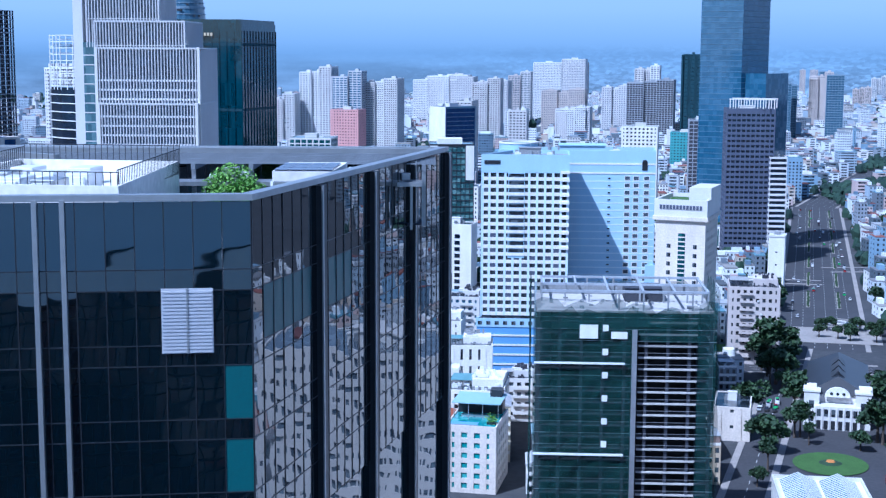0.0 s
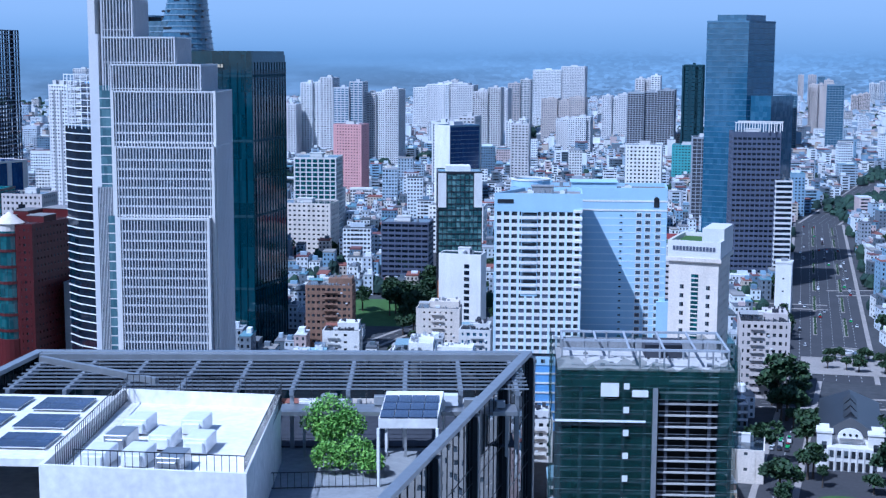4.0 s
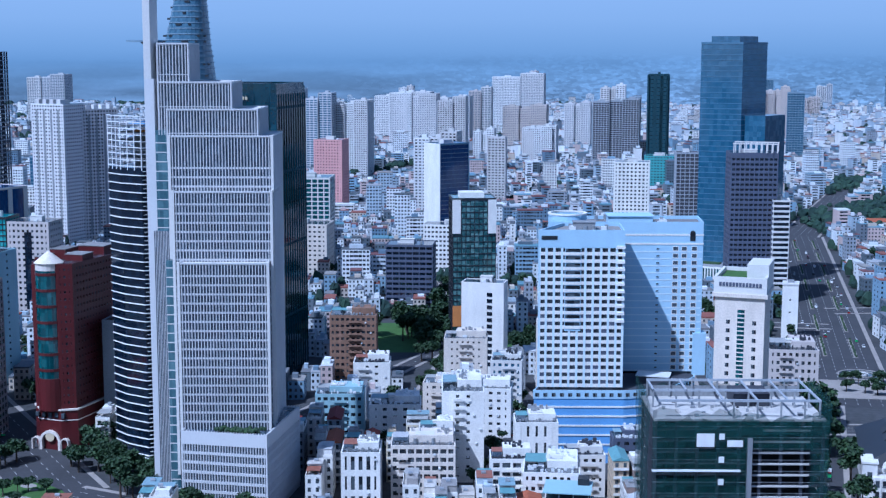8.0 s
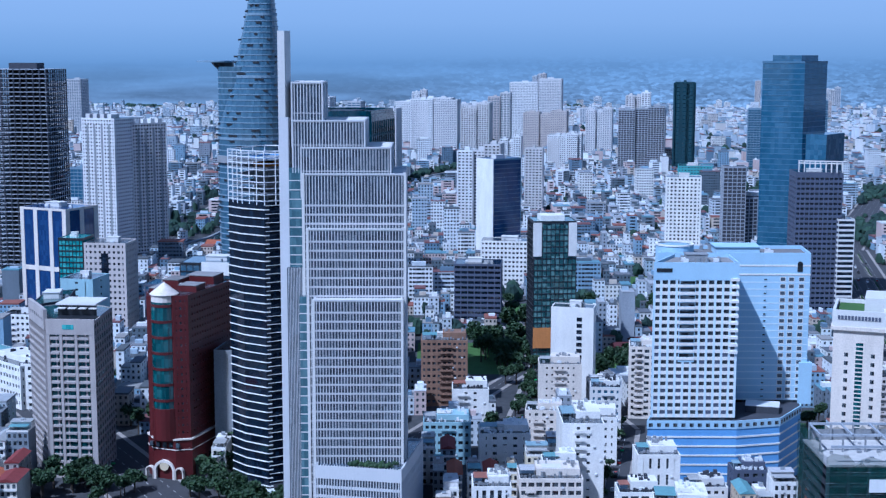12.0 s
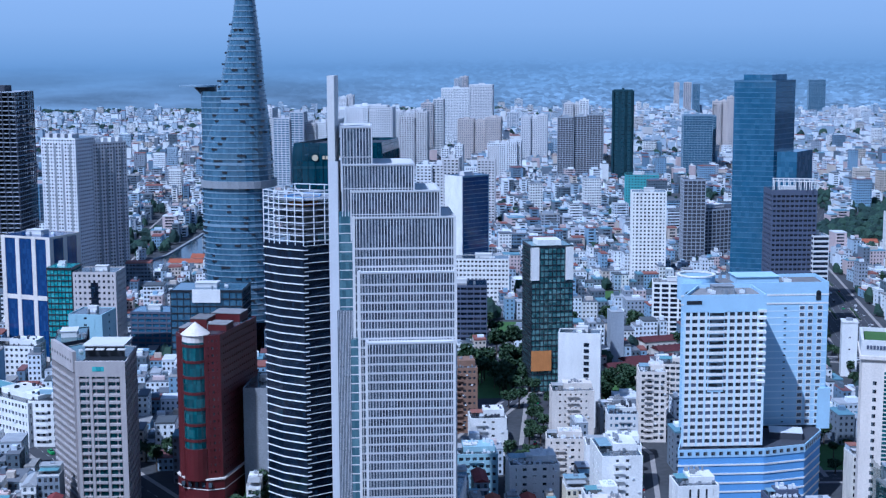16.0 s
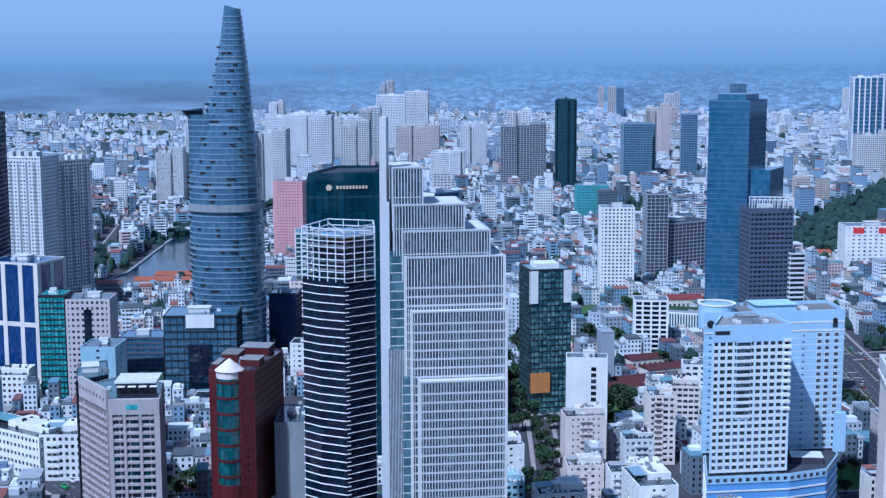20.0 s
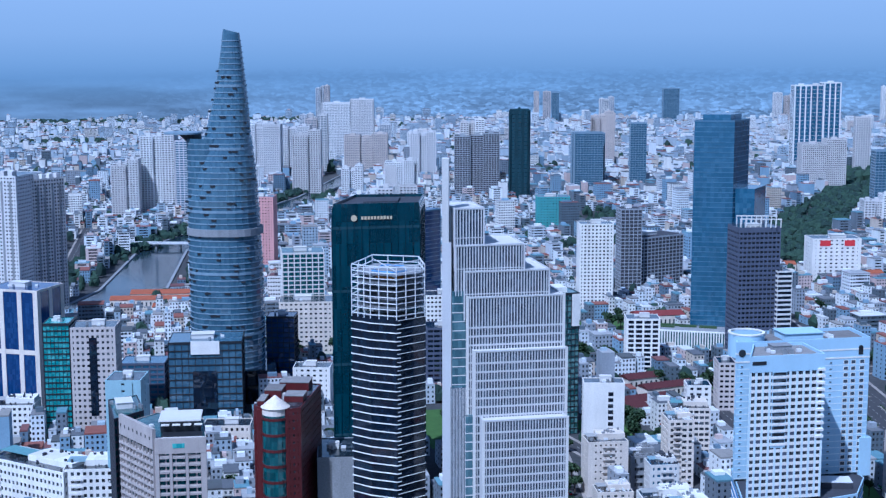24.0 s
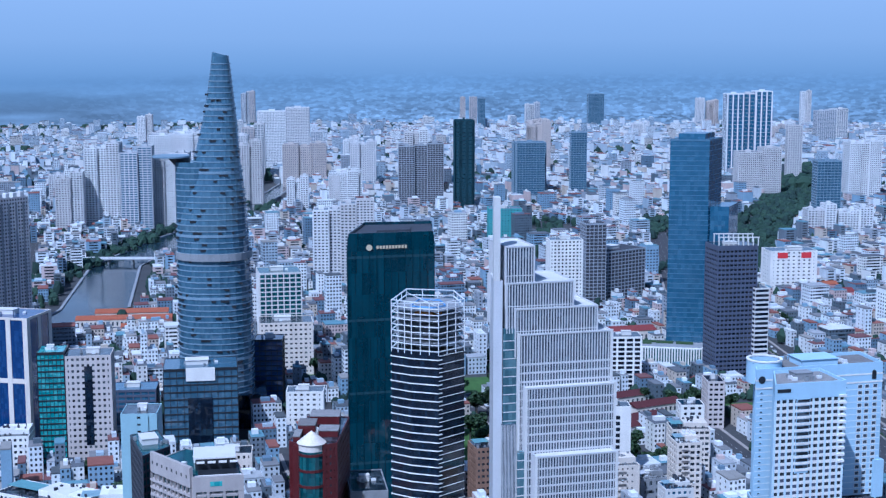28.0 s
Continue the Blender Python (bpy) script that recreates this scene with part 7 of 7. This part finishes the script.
            for s in (-1, 1):
                y = s * d / 2
                box(win, x - 0.65, min(y, y + s * 0.05), f * 3.5 + 0.9, x + 0.65, max(y, y + s * 0.05), f * 3.5 + 2.7)
        if k % 3:
            for y in np.arange(-d / 2 + 2, d / 2 - 1, 4.2):
                for s in (-1, 1):
                    x = s * w / 2
                    box(win, min(x, x + s * 0.05), y - 0.5, f * 3.5 + 1.1, max(x, x + s * 0.05), y + 0.5, f * 3.5 + 2.4)
    part("window_grid", win, G_win, root, kind="stuff")
    if k % 2:
        for f in range(1, fl):
            bm = boxed(-w / 2 + 0.2, -d / 2 - 1.1, f * 3.5 - 0.1, w / 2 - 0.2, -d / 2, f * 3.5 + 0.05)
            box(bm, -w / 2 + 0.2, -d / 2 - 1.1, f * 3.5 + 0.05, w / 2 - 0.2, -d / 2 - 1.0, f * 3.5 + 0.95)
            part("balcony", bm, M_white, root)
    pts = [(-w / 2, -d / 2), (w / 2, -d / 2), (w / 2, d / 2), (-w / 2, d / 2)]
    if k % 4 == 3:
        bm = bmesh.new()
        a = [bm.verts.new(p) for p in ((-w / 2 - .3, -d / 2 - .3, h), (w / 2 + .3, -d / 2 - .3, h), (w / 2 + .3, d / 2 + .3, h), (-w / 2 - .3, d / 2 + .3, h), (0, -d / 2 - .3, h + 1.6), (0, d / 2 + .3, h + 1.6))]
        for f in ((0, 1, 4), (1, 2, 5, 4), (2, 3, 5), (3, 0, 4, 5), (3, 2, 1, 0)):
            bm.faces.new([a[i] for i in f])
        part("roof", bm, M_redroof if k % 8 != 7 else M_tin, root)
    else:
        part("roof", prism(bmesh.new(), offset(pts, 0.1), h - 0.1, h + 0.06), M_roof, root)
        part("parapet", ring(bmesh.new(), pts, h, h + 0.9, 0.2), M_white, root)
        part("stair_house", boxed(-w * 0.4, d * 0.05, h + 0.06, w * 0.25, d * 0.4, h + 2.8), M_house, root)
        bm = boxed(-w * 0.45, -d * 0.42, h + 2.2, w * 0.42, -d * 0.02, h + 2.35)
        for x, y in ((-w * 0.4, -d * 0.4), (w * 0.38, -d * 0.4), (-w * 0.4, -d * 0.06), (w * 0.38, -d * 0.06)):
            box(bm, x - 0.06, y - 0.06, h, x + 0.06, y + 0.06, h + 2.2)
        part("sheet_canopy", bm, M_tin, root)
        bm = bmesh.new()
        bmesh.ops.create_cone(bm, cap_ends=True, segments=10, radius1=0.75, radius2=0.75, depth=1.7, matrix=Matrix.Translation((w * 0.05, d * 0.2, h + 3.9)) @ Matrix.Rotation(radians(90), 4, "Y"))
        part("water_tank", bm, M_steel, root)
        if k % 2 == 0:      # a set-back storey behind the front terrace
            part("upper_storey", boxed(-w / 2 + 0.25, d * 0.02, h + 0.06, w / 2 - 0.25, d / 2 - 0.3, h + 3.3), M_house, root)
            part("upper_roof", boxed(-w / 2 + 0.1, -d * 0.06, h + 3.3, w / 2 - 0.1, d / 2 - 0.1, h + 3.5), M_tin if k % 4 else M_roof, root)
        bm = bmesh.new()
        for _ in range(7):
            x, y, q = rnd.uniform(-w * 0.4, w * 0.4), rnd.uniform(-d * 0.46, -d * 0.05), rnd.uniform(0.25, 0.6)
            box(bm, x - q, y - q * 0.7, h + 0.06, x + q, y + q * 0.7, h + 0.06 + q * 1.6)
        for f in range(1, fl):
            x = rnd.uniform(-w * 0.4, w * 0.4)
            box(bm, x - 0.4, -d / 2 - 0.45, f * 3.5 + 2.8, x + 0.4, -d / 2 + 0.02, f * 3.5 + 3.4)
        part("roof_clutter", bm, M_whitesteel if k % 3 else M_concrete, root, kind="stuff")
    return root, w, d, h


KINDS = [house_kind(k) for k in range(16)]
near = 0
rnd = random.Random(77)
c, s = math.cos(GRID), math.sin(GRID)


def world_of(u, v):
    return u * c - v * s, u * s + v * c


FARBOX, BIG, GAPS = [], [], []      # houses, larger blocks, yards with trees


def seen(x, y):
    """Inside the wedge of land that lies ahead, or where unseen houses are added for the near glass to mirror."""
    return -0.70 * (y - 60) + 300 < x + 30 and x < 330 + 0.36 * max(0, y - 500) or (y > 450 and abs(x) < 330) or (200 < y < 900 and 330 < x < 620) or (-420 < y < 470 and abs(x - 290) > 130 and -300 < x < 800)


v = -560.0
while v < 5400:
    scale = 1.0 if v < 1500 else (1.25 if v < 2500 else (1.7 if v < 3800 else 2.3))
    for side in (0, 1):
        u = -3400.0
        while u < 3300:
            w = rnd.uniform(4.5, 9) * min(scale, 1.45) * rnd.choice((1, 1, 1, 1.8))
            x, y = world_of(u + w / 2, v + side * 17 * scale)
            u += w + rnd.choice((0.1, 0.1, 0.1, 0.4, 2.0))
            if rnd.random() < 0.018:
                u += 9 * scale
            if not seen(x, y) or y > 4760 or (x - 160) ** 2 + (y - 40) ** 2 > 4740 ** 2:
                continue
            dist = y
            if dist > 860 and rnd.random() < 0.10:
                GAPS.append((x, y))
                continue
            if abs(x - 100) > 0.42 * y + 600:
                continue
            if dist < 4300 and not free_at(x, y, 7 if dist < 1400 else 6):
                continue
            park = noise.noise((x / 260, y / 260, 3.0))
            if dist > 900 and park > 0.47:
                continue
            if 470 < dist < 860 and near < 246 and -330 < x < 335:
                k = rnd.randrange(16)
                root, kw, kd, kh = KINDS[k]
                u += max(0, kw - w)
                m = pose(x, y, 0, 0, 0, 15 + 180 * side)
                if near < 16:
                    ob = KINDS[near][0]
                    ob.matrix_basis = m
                else:
                    copy_thing(root, m)
                near += 1
                continue
            if dist > 860 and rnd.random() < 0.035 and free_at(x, y, 16):
                bw, bd, bf = rnd.uniform(13, 26), rnd.uniform(12, 20), rnd.randint(6, 14 if dist > 1200 else 9)
                u += bw
                x, y = world_of(u - bw / 2 - 2, v + side * 17 * scale)
                BIG.append((x, y, bw, bd, bf * 3.4))
                continue
            d = rnd.uniform(12, 17) * min(scale, 1.5)
            fl = min(12, max(2, int(rnd.gauss(3.9 if dist < 2500 else 4.6, 1.3 if dist < 2500 else 1.9) + (2 if rnd.random() < 0.10 else 0) + (4 if rnd.random() < 0.03 else 0))))
            FARBOX.append((x, y, w * 0.98, d, fl * 3.4))
    v += 34 * scale + rnd.choice((5, 5, 6, 12)) * scale


def boxes_mesh(name, items, mat, label, category, turn=GRID):
    """Many upright boxes in one mesh: centre, base height, sizes."""
    a = np.array(items, dtype=float)                       # x y z0 w d h
    n = len(a)
    corner = np.array([(-.5, -.5, 0), (.5, -.5, 0), (.5, .5, 0), (-.5, .5, 0), (-.5, -.5, 1), (.5, -.5, 1), (.5, .5, 1), (-.5, .5, 1)])
    loc = corner[None] * a[:, None, 3:6]
    ct, st = math.cos(turn), math.sin(turn)
    co = np.empty((n, 8, 3))
    co[..., 0] = a[:, None, 0] + loc[..., 0] * ct - loc[..., 1] * st
    co[..., 1] = a[:, None, 1] + loc[..., 0] * st + loc[..., 1] * ct
    co[..., 2] = a[:, None, 2] + loc[..., 2]
    face = np.array([(4, 5, 6, 7), (0, 1, 5, 4), (1, 2, 6, 5), (2, 3, 7, 6), (3, 0, 4, 7)])
    idx = (np.arange(n)[:, None, None] * 8 + face[None]).reshape(-1)
    me = bpy.data.meshes.new(name)
    me.vertices.add(n * 8)
    me.vertices.foreach_set("co", co.reshape(-1))
    me.loops.add(len(idx))
    me.loops.foreach_set("vertex_index", idx.astype(np.int32))
    me.polygons.add(n * 5)
    me.polygons.foreach_set("loop_start", (np.arange(n * 5) * 4).astype(np.int32))
    me.update(calc_edges=True)
    me.shade_flat()
    me.materials.append(mat)
    return tagged(new(name, me), label, category, kind="stuff")


rnd = random.Random(8)
roofs, extra, wins = [], [], []
ct, st = math.cos(GRID), math.sin(GRID)
for x, y, w, d, h in BIG:
    for f in range(int(h / 3.4)):
        n = int(w / 3.0)
        for i in range(n):
            dx, dy = -w / 2 + w * (i + .5) / n, -d / 2
            wins.append((x + dx * ct - dy * st, y + dx * st + dy * ct, f * 3.4 + 0.9, 1.7, 0.14, 1.6))
        for dx in (-w / 2, w / 2):
            for j in range(int(d / 4)):
                dy = -d / 2 + 2 + j * 4
                wins.append((x + dx * ct - dy * st, y + dx * st + dy * ct, f * 3.4 + 1.0, 0.14, 1.6, 1.5))
FARBOX += BIG
for x, y, w, d, h in FARBOX:
    kind = rnd.random()
    roofs.append((x, y, h, w * 1.02, d * 1.02, 0.25 if kind < 0.6 else 0.9))
    if kind < 0.7:
        dx, dy = rnd.uniform(-.15, .15) * w, rnd.uniform(-.2, .25) * d
        extra.append((x + dx * ct - dy * st, y + dx * st + dy * ct, h, w * rnd.uniform(.35, .6), d * rnd.uniform(.2, .4), rnd.uniform(2.2, 3.4)))
    if y < 2300 and h < 31:
        n = max(1, int(w / 2.6)) if y < 1500 else 1
        for f in range(int(h / 3.4)):
            for i in range(n):
                ww = 1.25 if y < 1500 else w * 0.6
                dx, dy = -w / 2 + w * (i + .5) / n, -d / 2
                wins.append((x + dx * ct - dy * st, y + dx * st + dy * ct, f * 3.4 + 0.9, ww, 0.12, 1.6))
            if y < 1400:
                for dy in (-d * .25, d * .15):
                    for dx in (-w / 2, w / 2):
                        wins.append((x + dx * ct - dy * st, y + dx * st + dy * ct, f * 3.4 + 1.0, 0.12, 1.2, 1.4))
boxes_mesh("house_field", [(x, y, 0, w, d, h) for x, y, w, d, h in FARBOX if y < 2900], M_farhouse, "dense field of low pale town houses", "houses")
# beyond 2900 the haze-paled walls take over
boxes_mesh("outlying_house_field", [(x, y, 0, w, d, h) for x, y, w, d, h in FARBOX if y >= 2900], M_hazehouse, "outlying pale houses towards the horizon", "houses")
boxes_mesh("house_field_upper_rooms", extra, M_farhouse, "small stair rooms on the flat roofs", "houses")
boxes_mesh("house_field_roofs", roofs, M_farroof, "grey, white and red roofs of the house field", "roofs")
boxes_mesh("house_field_windows", wins, G_win, "rows of small dark windows", "windows")

# ---- trees ----
def leaf_cloud(bm, centre, radius, n, size, rnd, flat=0.75):
    for _ in range(n):
        a, z = rnd.uniform(0, 6.283), rnd.uniform(-0.7, 1)
        r = radius * (0.55 + 0.45 * rnd.random())
        q = math.sqrt(max(0.0, 1 - z * z))
        p = Vector((q * math.cos(a) * r, q * math.sin(a) * r, z * r * flat)) + Vector(centre)
        s = size * rnd.uniform(0.6, 1.3)
        t = Euler((rnd.uniform(-1, 1), rnd.uniform(-1, 1), rnd.uniform(0, 6.28))).to_matrix()
        v = [bm.verts.new(p + t @ Vector(o) * s) for o in ((-1, -.7, 0), (1, -.6, .2), (.8, .8, -.1), (-.7, .9, .25))]
        bm.faces.new(v[:3])
        bm.faces.new((v[0], v[2], v[3]))


def tree_kind(k, mat=None, name="tree", label="broad street tree with a dense dark crown"):
    rnd = random.Random(k)
    h = rnd.uniform(8, 13)
    root = thing(name, label, "tree", group="street trees")
    bm = bmesh.new()
    bmesh.ops.create_cone(bm, cap_ends=True, segments=8, radius1=0.42, radius2=0.22, depth=h * 0.5, matrix=Matrix.Translation((0, 0, h * 0.25)))
    wood = bm
    crown = bmesh.new()
    for i in range(7):
        a = i * 2.4 + rnd.random()
        r = rnd.uniform(0.8, 3.0) if i else 0
        top = Vector((r * math.cos(a), r * math.sin(a), h * rnd.uniform(0.58, 0.85)))
        d = top - Vector((0, 0, h * 0.42))
        m = Matrix.Translation(Vector((0, 0, h * 0.42)) + d / 2) @ d.to_track_quat("Z", "Y").to_matrix().to_4x4()
        bmesh.ops.create_cone(wood, cap_ends=True, segments=6, radius1=0.16, radius2=0.06, depth=d.length, matrix=m)
        leaf_cloud(crown, top, rnd.uniform(1.7, 2.7), 110, 0.5, rnd)
    part("trunk", wood, M_bark, root)
    part("crown", crown, mat or M_leaf, root)
    return root


TREES = [tree_kind(k) for k in range(5)]
first = [True] * 5
rnd = random.Random(21)


def plant(x, y, z=0.0, k=None, size=1.0):
    k = rnd.randrange(5) if k is None else k
    m = Matrix.Translation((x, y, z)) @ Matrix.Rotation(rnd.uniform(0, 6.28), 4, "Z") @ Matrix.Scale(size * rnd.uniform(0.8, 1.25), 4)
    if first[k]:
        first[k] = False
        TREES[k].matrix_basis = m
    else:
        ob = copy_thing(TREES[k], m)
        ob.matrix_basis = m


def grove(x0, y0, x1, y1, n, size=1.0):
    for _ in range(n):
        plant(rnd.uniform(x0, x1), rnd.uniform(y0, y1), 0, None, size)


grove(272, 700, 292, 760, 8, 1.3)
grove(330, 690, 345, 760, 5, 1.2)
grove(286, 820, 330, 860, 12, 0.8)
for k in range(22):
    plant(270 - k * 2.0 + rnd.uniform(-2, 2), 900 + k * 22, 0, None, 1.1)
for k in range(16):
    plant(325 + k * 0.2, 930 + k * 30, 0, None, 1.0)
grove(-30, 588, 15, 598, 12, 1.1)
grove(-104, 566, -64, 612, 12, 1.1)
grove(-24, 556, 24, 574, 9, 1.1)
grove(36, 532, 78, 546, 14, 1.1)
grove(-40, 596, -28, 668, 10, 1.3)
grove(-14, 570, 30, 588, 8, 1.0)
grove(-78, 528, -22, 566, 12, 0.7)
grove(-110, 588, -84, 606, 6, 1.0)
grove(-84, 586, -66, 596, 3, 0.8)
grove(-42, 620, -30, 672, 5, 1.2)
grove(40, 536, 80, 545, 5, 1.0)
grove(40, 840, 62, 905, 9, 1.2)
grove(68, 680, 88, 860, 12, 1.0)
grove(100, 850, 140, 880, 8, 1.2)
grove(140, 985, 250, 1025, 8, 1.2)
grove(0, 880, 45, 960, 12, 1.3)
grove(-140, 1100, -100, 1125, 6, 1.1)
grove(-120, 700, -100, 760, 8, 1.1)
grove(225, 740, 250, 800, 6, 1.0)
grove(328, 615, 350, 690, 6, 1.1)
grove(-205, 765, -160, 800, 9, 1.1)
grove(-125, 680, -96, 724, 7, 1.1)
grove(-235, 828, -200, 850, 6, 1.0)
for x, y, k in ((300, 627, 1.5), (329, 628, 1.6), (304, 616, 0.8), (323, 614, 0.8), (292, 574, 1.0), (290, 556, 0.9), (336, 604, 1.1)):
    plant(x, y, 0, None, k)

for x, y, k in ((279, 735, 2.0), (284, 715, 1.9), (274, 752, 1.8), (295, 690, 1.7), (330, 660, 1.8), (333, 640, 1.7), (296, 655, 1.7), (298, 625, 1.5), (278, 640, 1.6), (289, 600, 1.6), (275, 622, 1.4), (331, 625, 1.6)):
    plant(x, y, 0, None, k)
grove(-100, 700, -60, 860, 12, 1.2)
grove(0, 1040, 120, 1120, 7, 1.3)
grove(110, 880, 135, 930, 8, 1.3)
grove(20, 860, 55, 1000, 14, 1.4)
grove(80, 1180, 200, 1290, 6, 1.4)
grove(45, 880, 62, 990, 12, 1.4)
grove(0, 980, 40, 1050, 5, 1.4)
grove(88, 1040, 130, 1110, 4, 1.4)
grove(140, 1010, 215, 1028, 5, 1.3)
for k in range(16):
    plant(88 - k * 1.6, 650 + k * 16, 0, None, 0.8)
for k in range(10):
    plant(143 - k * 0.9, 610 + k * 15, 0, None, 0.8)

# far woods, parks and green banks as one mass of clumps
bm_v, bm_f = [], []
rnd = random.Random(4)


def clump(x, y, r, h):
    n0 = len(bm_v)
    k = 7
    for ring_z, rr in ((0.15, 0.9), (0.6, 1.0), (0.92, 0.55)):
        for i in range(k):
            a = 6.283 * i / k + rnd.random() * 0.5
            q = r * rr * rnd.uniform(0.7, 1.2)
            bm_v.append((x + q * math.cos(a), y + q * math.sin(a), h * ring_z * rnd.uniform(0.85, 1.15)))
    bm_v.append((x, y, h))
    for a in (0, k):
        for i in range(k):
            j = (i + 1) % k
            bm_f.append((n0 + a + i, n0 + a + j, n0 + a + k + j, n0 + a + k + i))
    for i in range(k):
        bm_f.append((n0 + 2 * k + i, n0 + 2 * k + (i + 1) % k, n0 + 3 * k))


WOODS = [((300, 1560), (430, 1960), 95, 420), ((430, 1950), (800, 2980), 125, 1300), ((240, 1900), (420, 2350), 50, 200), ((-460, 1290), (-440, 1900), 40, 160),
         ((-300, 1420), (-345, 1720), 22, 90), ((-345, 1760), (-270, 2400), 24, 160), ((-440, 1750), (-350, 2400), 30, 160), ((-2300, 4150), (-500, 4640), 70, 1100), ((-1900, 3300), (-1000, 3500), 90, 260),
         ((-700, 1900), (-500, 2500), 90, 300), ((60, 1500), (240, 2500), 12, 120), ((600, 1200), (340, 1230), 12, 30), ((-200, 1330), (-60, 1345), 20, 40)]
for a, b, w, n in WOODS:
    e = Vector(b) - Vector(a)
    q = Vector((-e.y, e.x)).normalized()
    for _ in range(n):
        p = Vector(a) + e * rnd.random() + q * rnd.gauss(0, w * 0.33)
        r = rnd.uniform(3.5, 7) * (1 if p.y < 2600 else 2.2)
        clump(p.x, p.y, r, r * rnd.uniform(1.3, 1.9))
for x, y in GAPS:
    if free_at(x, y, 0):
        for _ in range(2):
            r = rnd.uniform(2.6, 4.6)
            clump(x + rnd.uniform(-4, 4), y + rnd.uniform(-5, 5), r, r * rnd.uniform(1.8, 2.8))
for _ in range(4600):
    y = rnd.uniform(900, 4600)
    x = rnd.uniform(-0.62 * y, 0.40 * y)
    r = rnd.uniform(3, 6) * (1 if y < 2600 else 1.5)
    if free_at(x, y, 0):
        clump(x, y, r, r * rnd.uniform(1.8, 3.0))
me = bpy.data.meshes.new("woods")
me.from_pydata(bm_v, [], bm_f)
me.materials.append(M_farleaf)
tagged(new("woods", me), "dark green trees between the houses and far woods", "trees", kind="stuff")

# ---- rooftop tree of the foreground tower ----
roof_tree = thing("roof_tree", "bright green tree growing in the rooftop garden", "tree", (282.4, 168.6, 134.8))
bm = bmesh.new()
bmesh.ops.create_cone(bm, cap_ends=True, segments=8, radius1=0.16, radius2=0.09, depth=2.4, matrix=Matrix.Translation((0, 0, 1.2)))
part("trunk", bm, M_bark, roof_tree)
rnd = random.Random(2)
bm = bmesh.new()
for x, y, z, r in ((0, 0, 3.1, 1.4), (-1.0, 0.4, 2.6, 1.1), (1.0, -0.3, 2.6, 1.2), (0.3, -1.0, 2.2, 1.1), (2.2, -2.2, 1.3, 1.2), (0.8, -2.6, 1.1, 1.0), (-0.7, 0.8, 2.0, 1.0), (3.2, -2.6, 1.0, 0.8)):
    leaf_cloud(bm, (x * 1.35, y * 1.3, z * 1.06), r * rnd.uniform(1.1, 1.4), 1300, 0.085, rnd, 0.85)
part("crown", bm, M_leaf_bright, roof_tree)
for k in range(6):
    top = Vector((rnd.uniform(-1.4, 1.4), rnd.uniform(-1.4, 1.0), rnd.uniform(2.8, 3.8)))
    d = top - Vector((0, 0, 1.6))
    limb = bmesh.new()
    bmesh.ops.create_cone(limb, cap_ends=True, segments=6, radius1=0.07, radius2=0.03, depth=d.length, matrix=Matrix.Translation(Vector((0, 0, 1.6)) + d / 2) @ d.to_track_quat("Z", "Y").to_matrix().to_4x4())
    part("limb", limb, M_bark, roof_tree)


# ---- vehicles on the boulevard and the river road ----
def car_kind(k):
    rnd = random.Random(k)
    van = k == 2
    root = thing("car", "parked or waiting car on the asphalt", "car", group="cars")
    length, h = (4.4, 0.75) if not van else (6.5, 1.6)
    bm = boxed(-length / 2, -0.9, 0.3, length / 2, 0.9, 0.3 + h)
    bmesh.ops.bevel(bm, geom=bm.edges[:], offset=0.15, segments=2, affect="EDGES")
    part("body", bm, M_car, root)
    cab = bmesh.new()
    z0 = 0.28 + h
    prism(cab, [(-length * .34, -.8), (length * .25, -.8), (length * .25, .8), (-length * .34, .8)], z0, z0 + 0.6, [(-length * .26, -.68), (length * .14, -.68), (length * .14, .68), (-length * .26, .68)])
    cabin = part("cabin", cab, G_dark, root)
    part("roof_panel", boxed(-length * .25, -.66, z0 + 0.6, length * .13, .66, z0 + 0.65), M_car, cabin)
    for x in (-length * .32, length * .32):
        for y in (-0.85, 0.85):
            bm = bmesh.new()
            bmesh.ops.create_cone(bm, cap_ends=True, segments=12, radius1=0.33, radius2=0.33, depth=0.22, matrix=Matrix.Translation((x, y, 0.33)) @ Matrix.Rotation(radians(90), 4, "X"))
            part("wheel", bm, M_tyre, root)
    return root


CARS = [car_kind(k) for k in range(3)]
rnd = random.Random(3)
spots = []
for k in range(34):
    t = rnd.random()
    lane = rnd.choice((-17, -14, -4.5, -1.5, 2, 5, 14, 17))
    a, b = Vector((300, 830)), Vector((262, 1490))
    p = a.lerp(b, t)
    spots.append((p.x + lane, p.y, 93 if lane < 0 else 273))
for k in range(16):
    p = Vector((-245, 785)).lerp(Vector((-60, 600)), rnd.random())
    spots.append((p.x + rnd.uniform(-10, 10), p.y + rnd.uniform(-10, 10), -45))
for k in range(8):
    spots.append((254 + rnd.uniform(-1, 1) + k * 3.0, 790 + rnd.uniform(-3, 3), 100))
    spots.append((92 - k * 3.2, 640 + k * 32 + rnd.uniform(-6, 6), 96))
for k in range(9):
    spots.append((281 + (k % 3) * 3.2, 664 + (k // 3) * 7 + rnd.uniform(-1, 1), 95))
for k in range(5):
    spots.append((334 + rnd.uniform(-1, 1), 575 + k * 14, 92))
for k in range(6):
    spots.append((147 - k * 1.4, 610 + k * 22, 95))
for k, (x, y, rz) in enumerate(spots):
    m = pose(x, y, 0.2, 0, 0, rz)
    if k < 3:
        CARS[k].matrix_basis = m
    else:
        copy_thing(CARS[rnd.choice((0, 0, 1, 1, 2))], m)
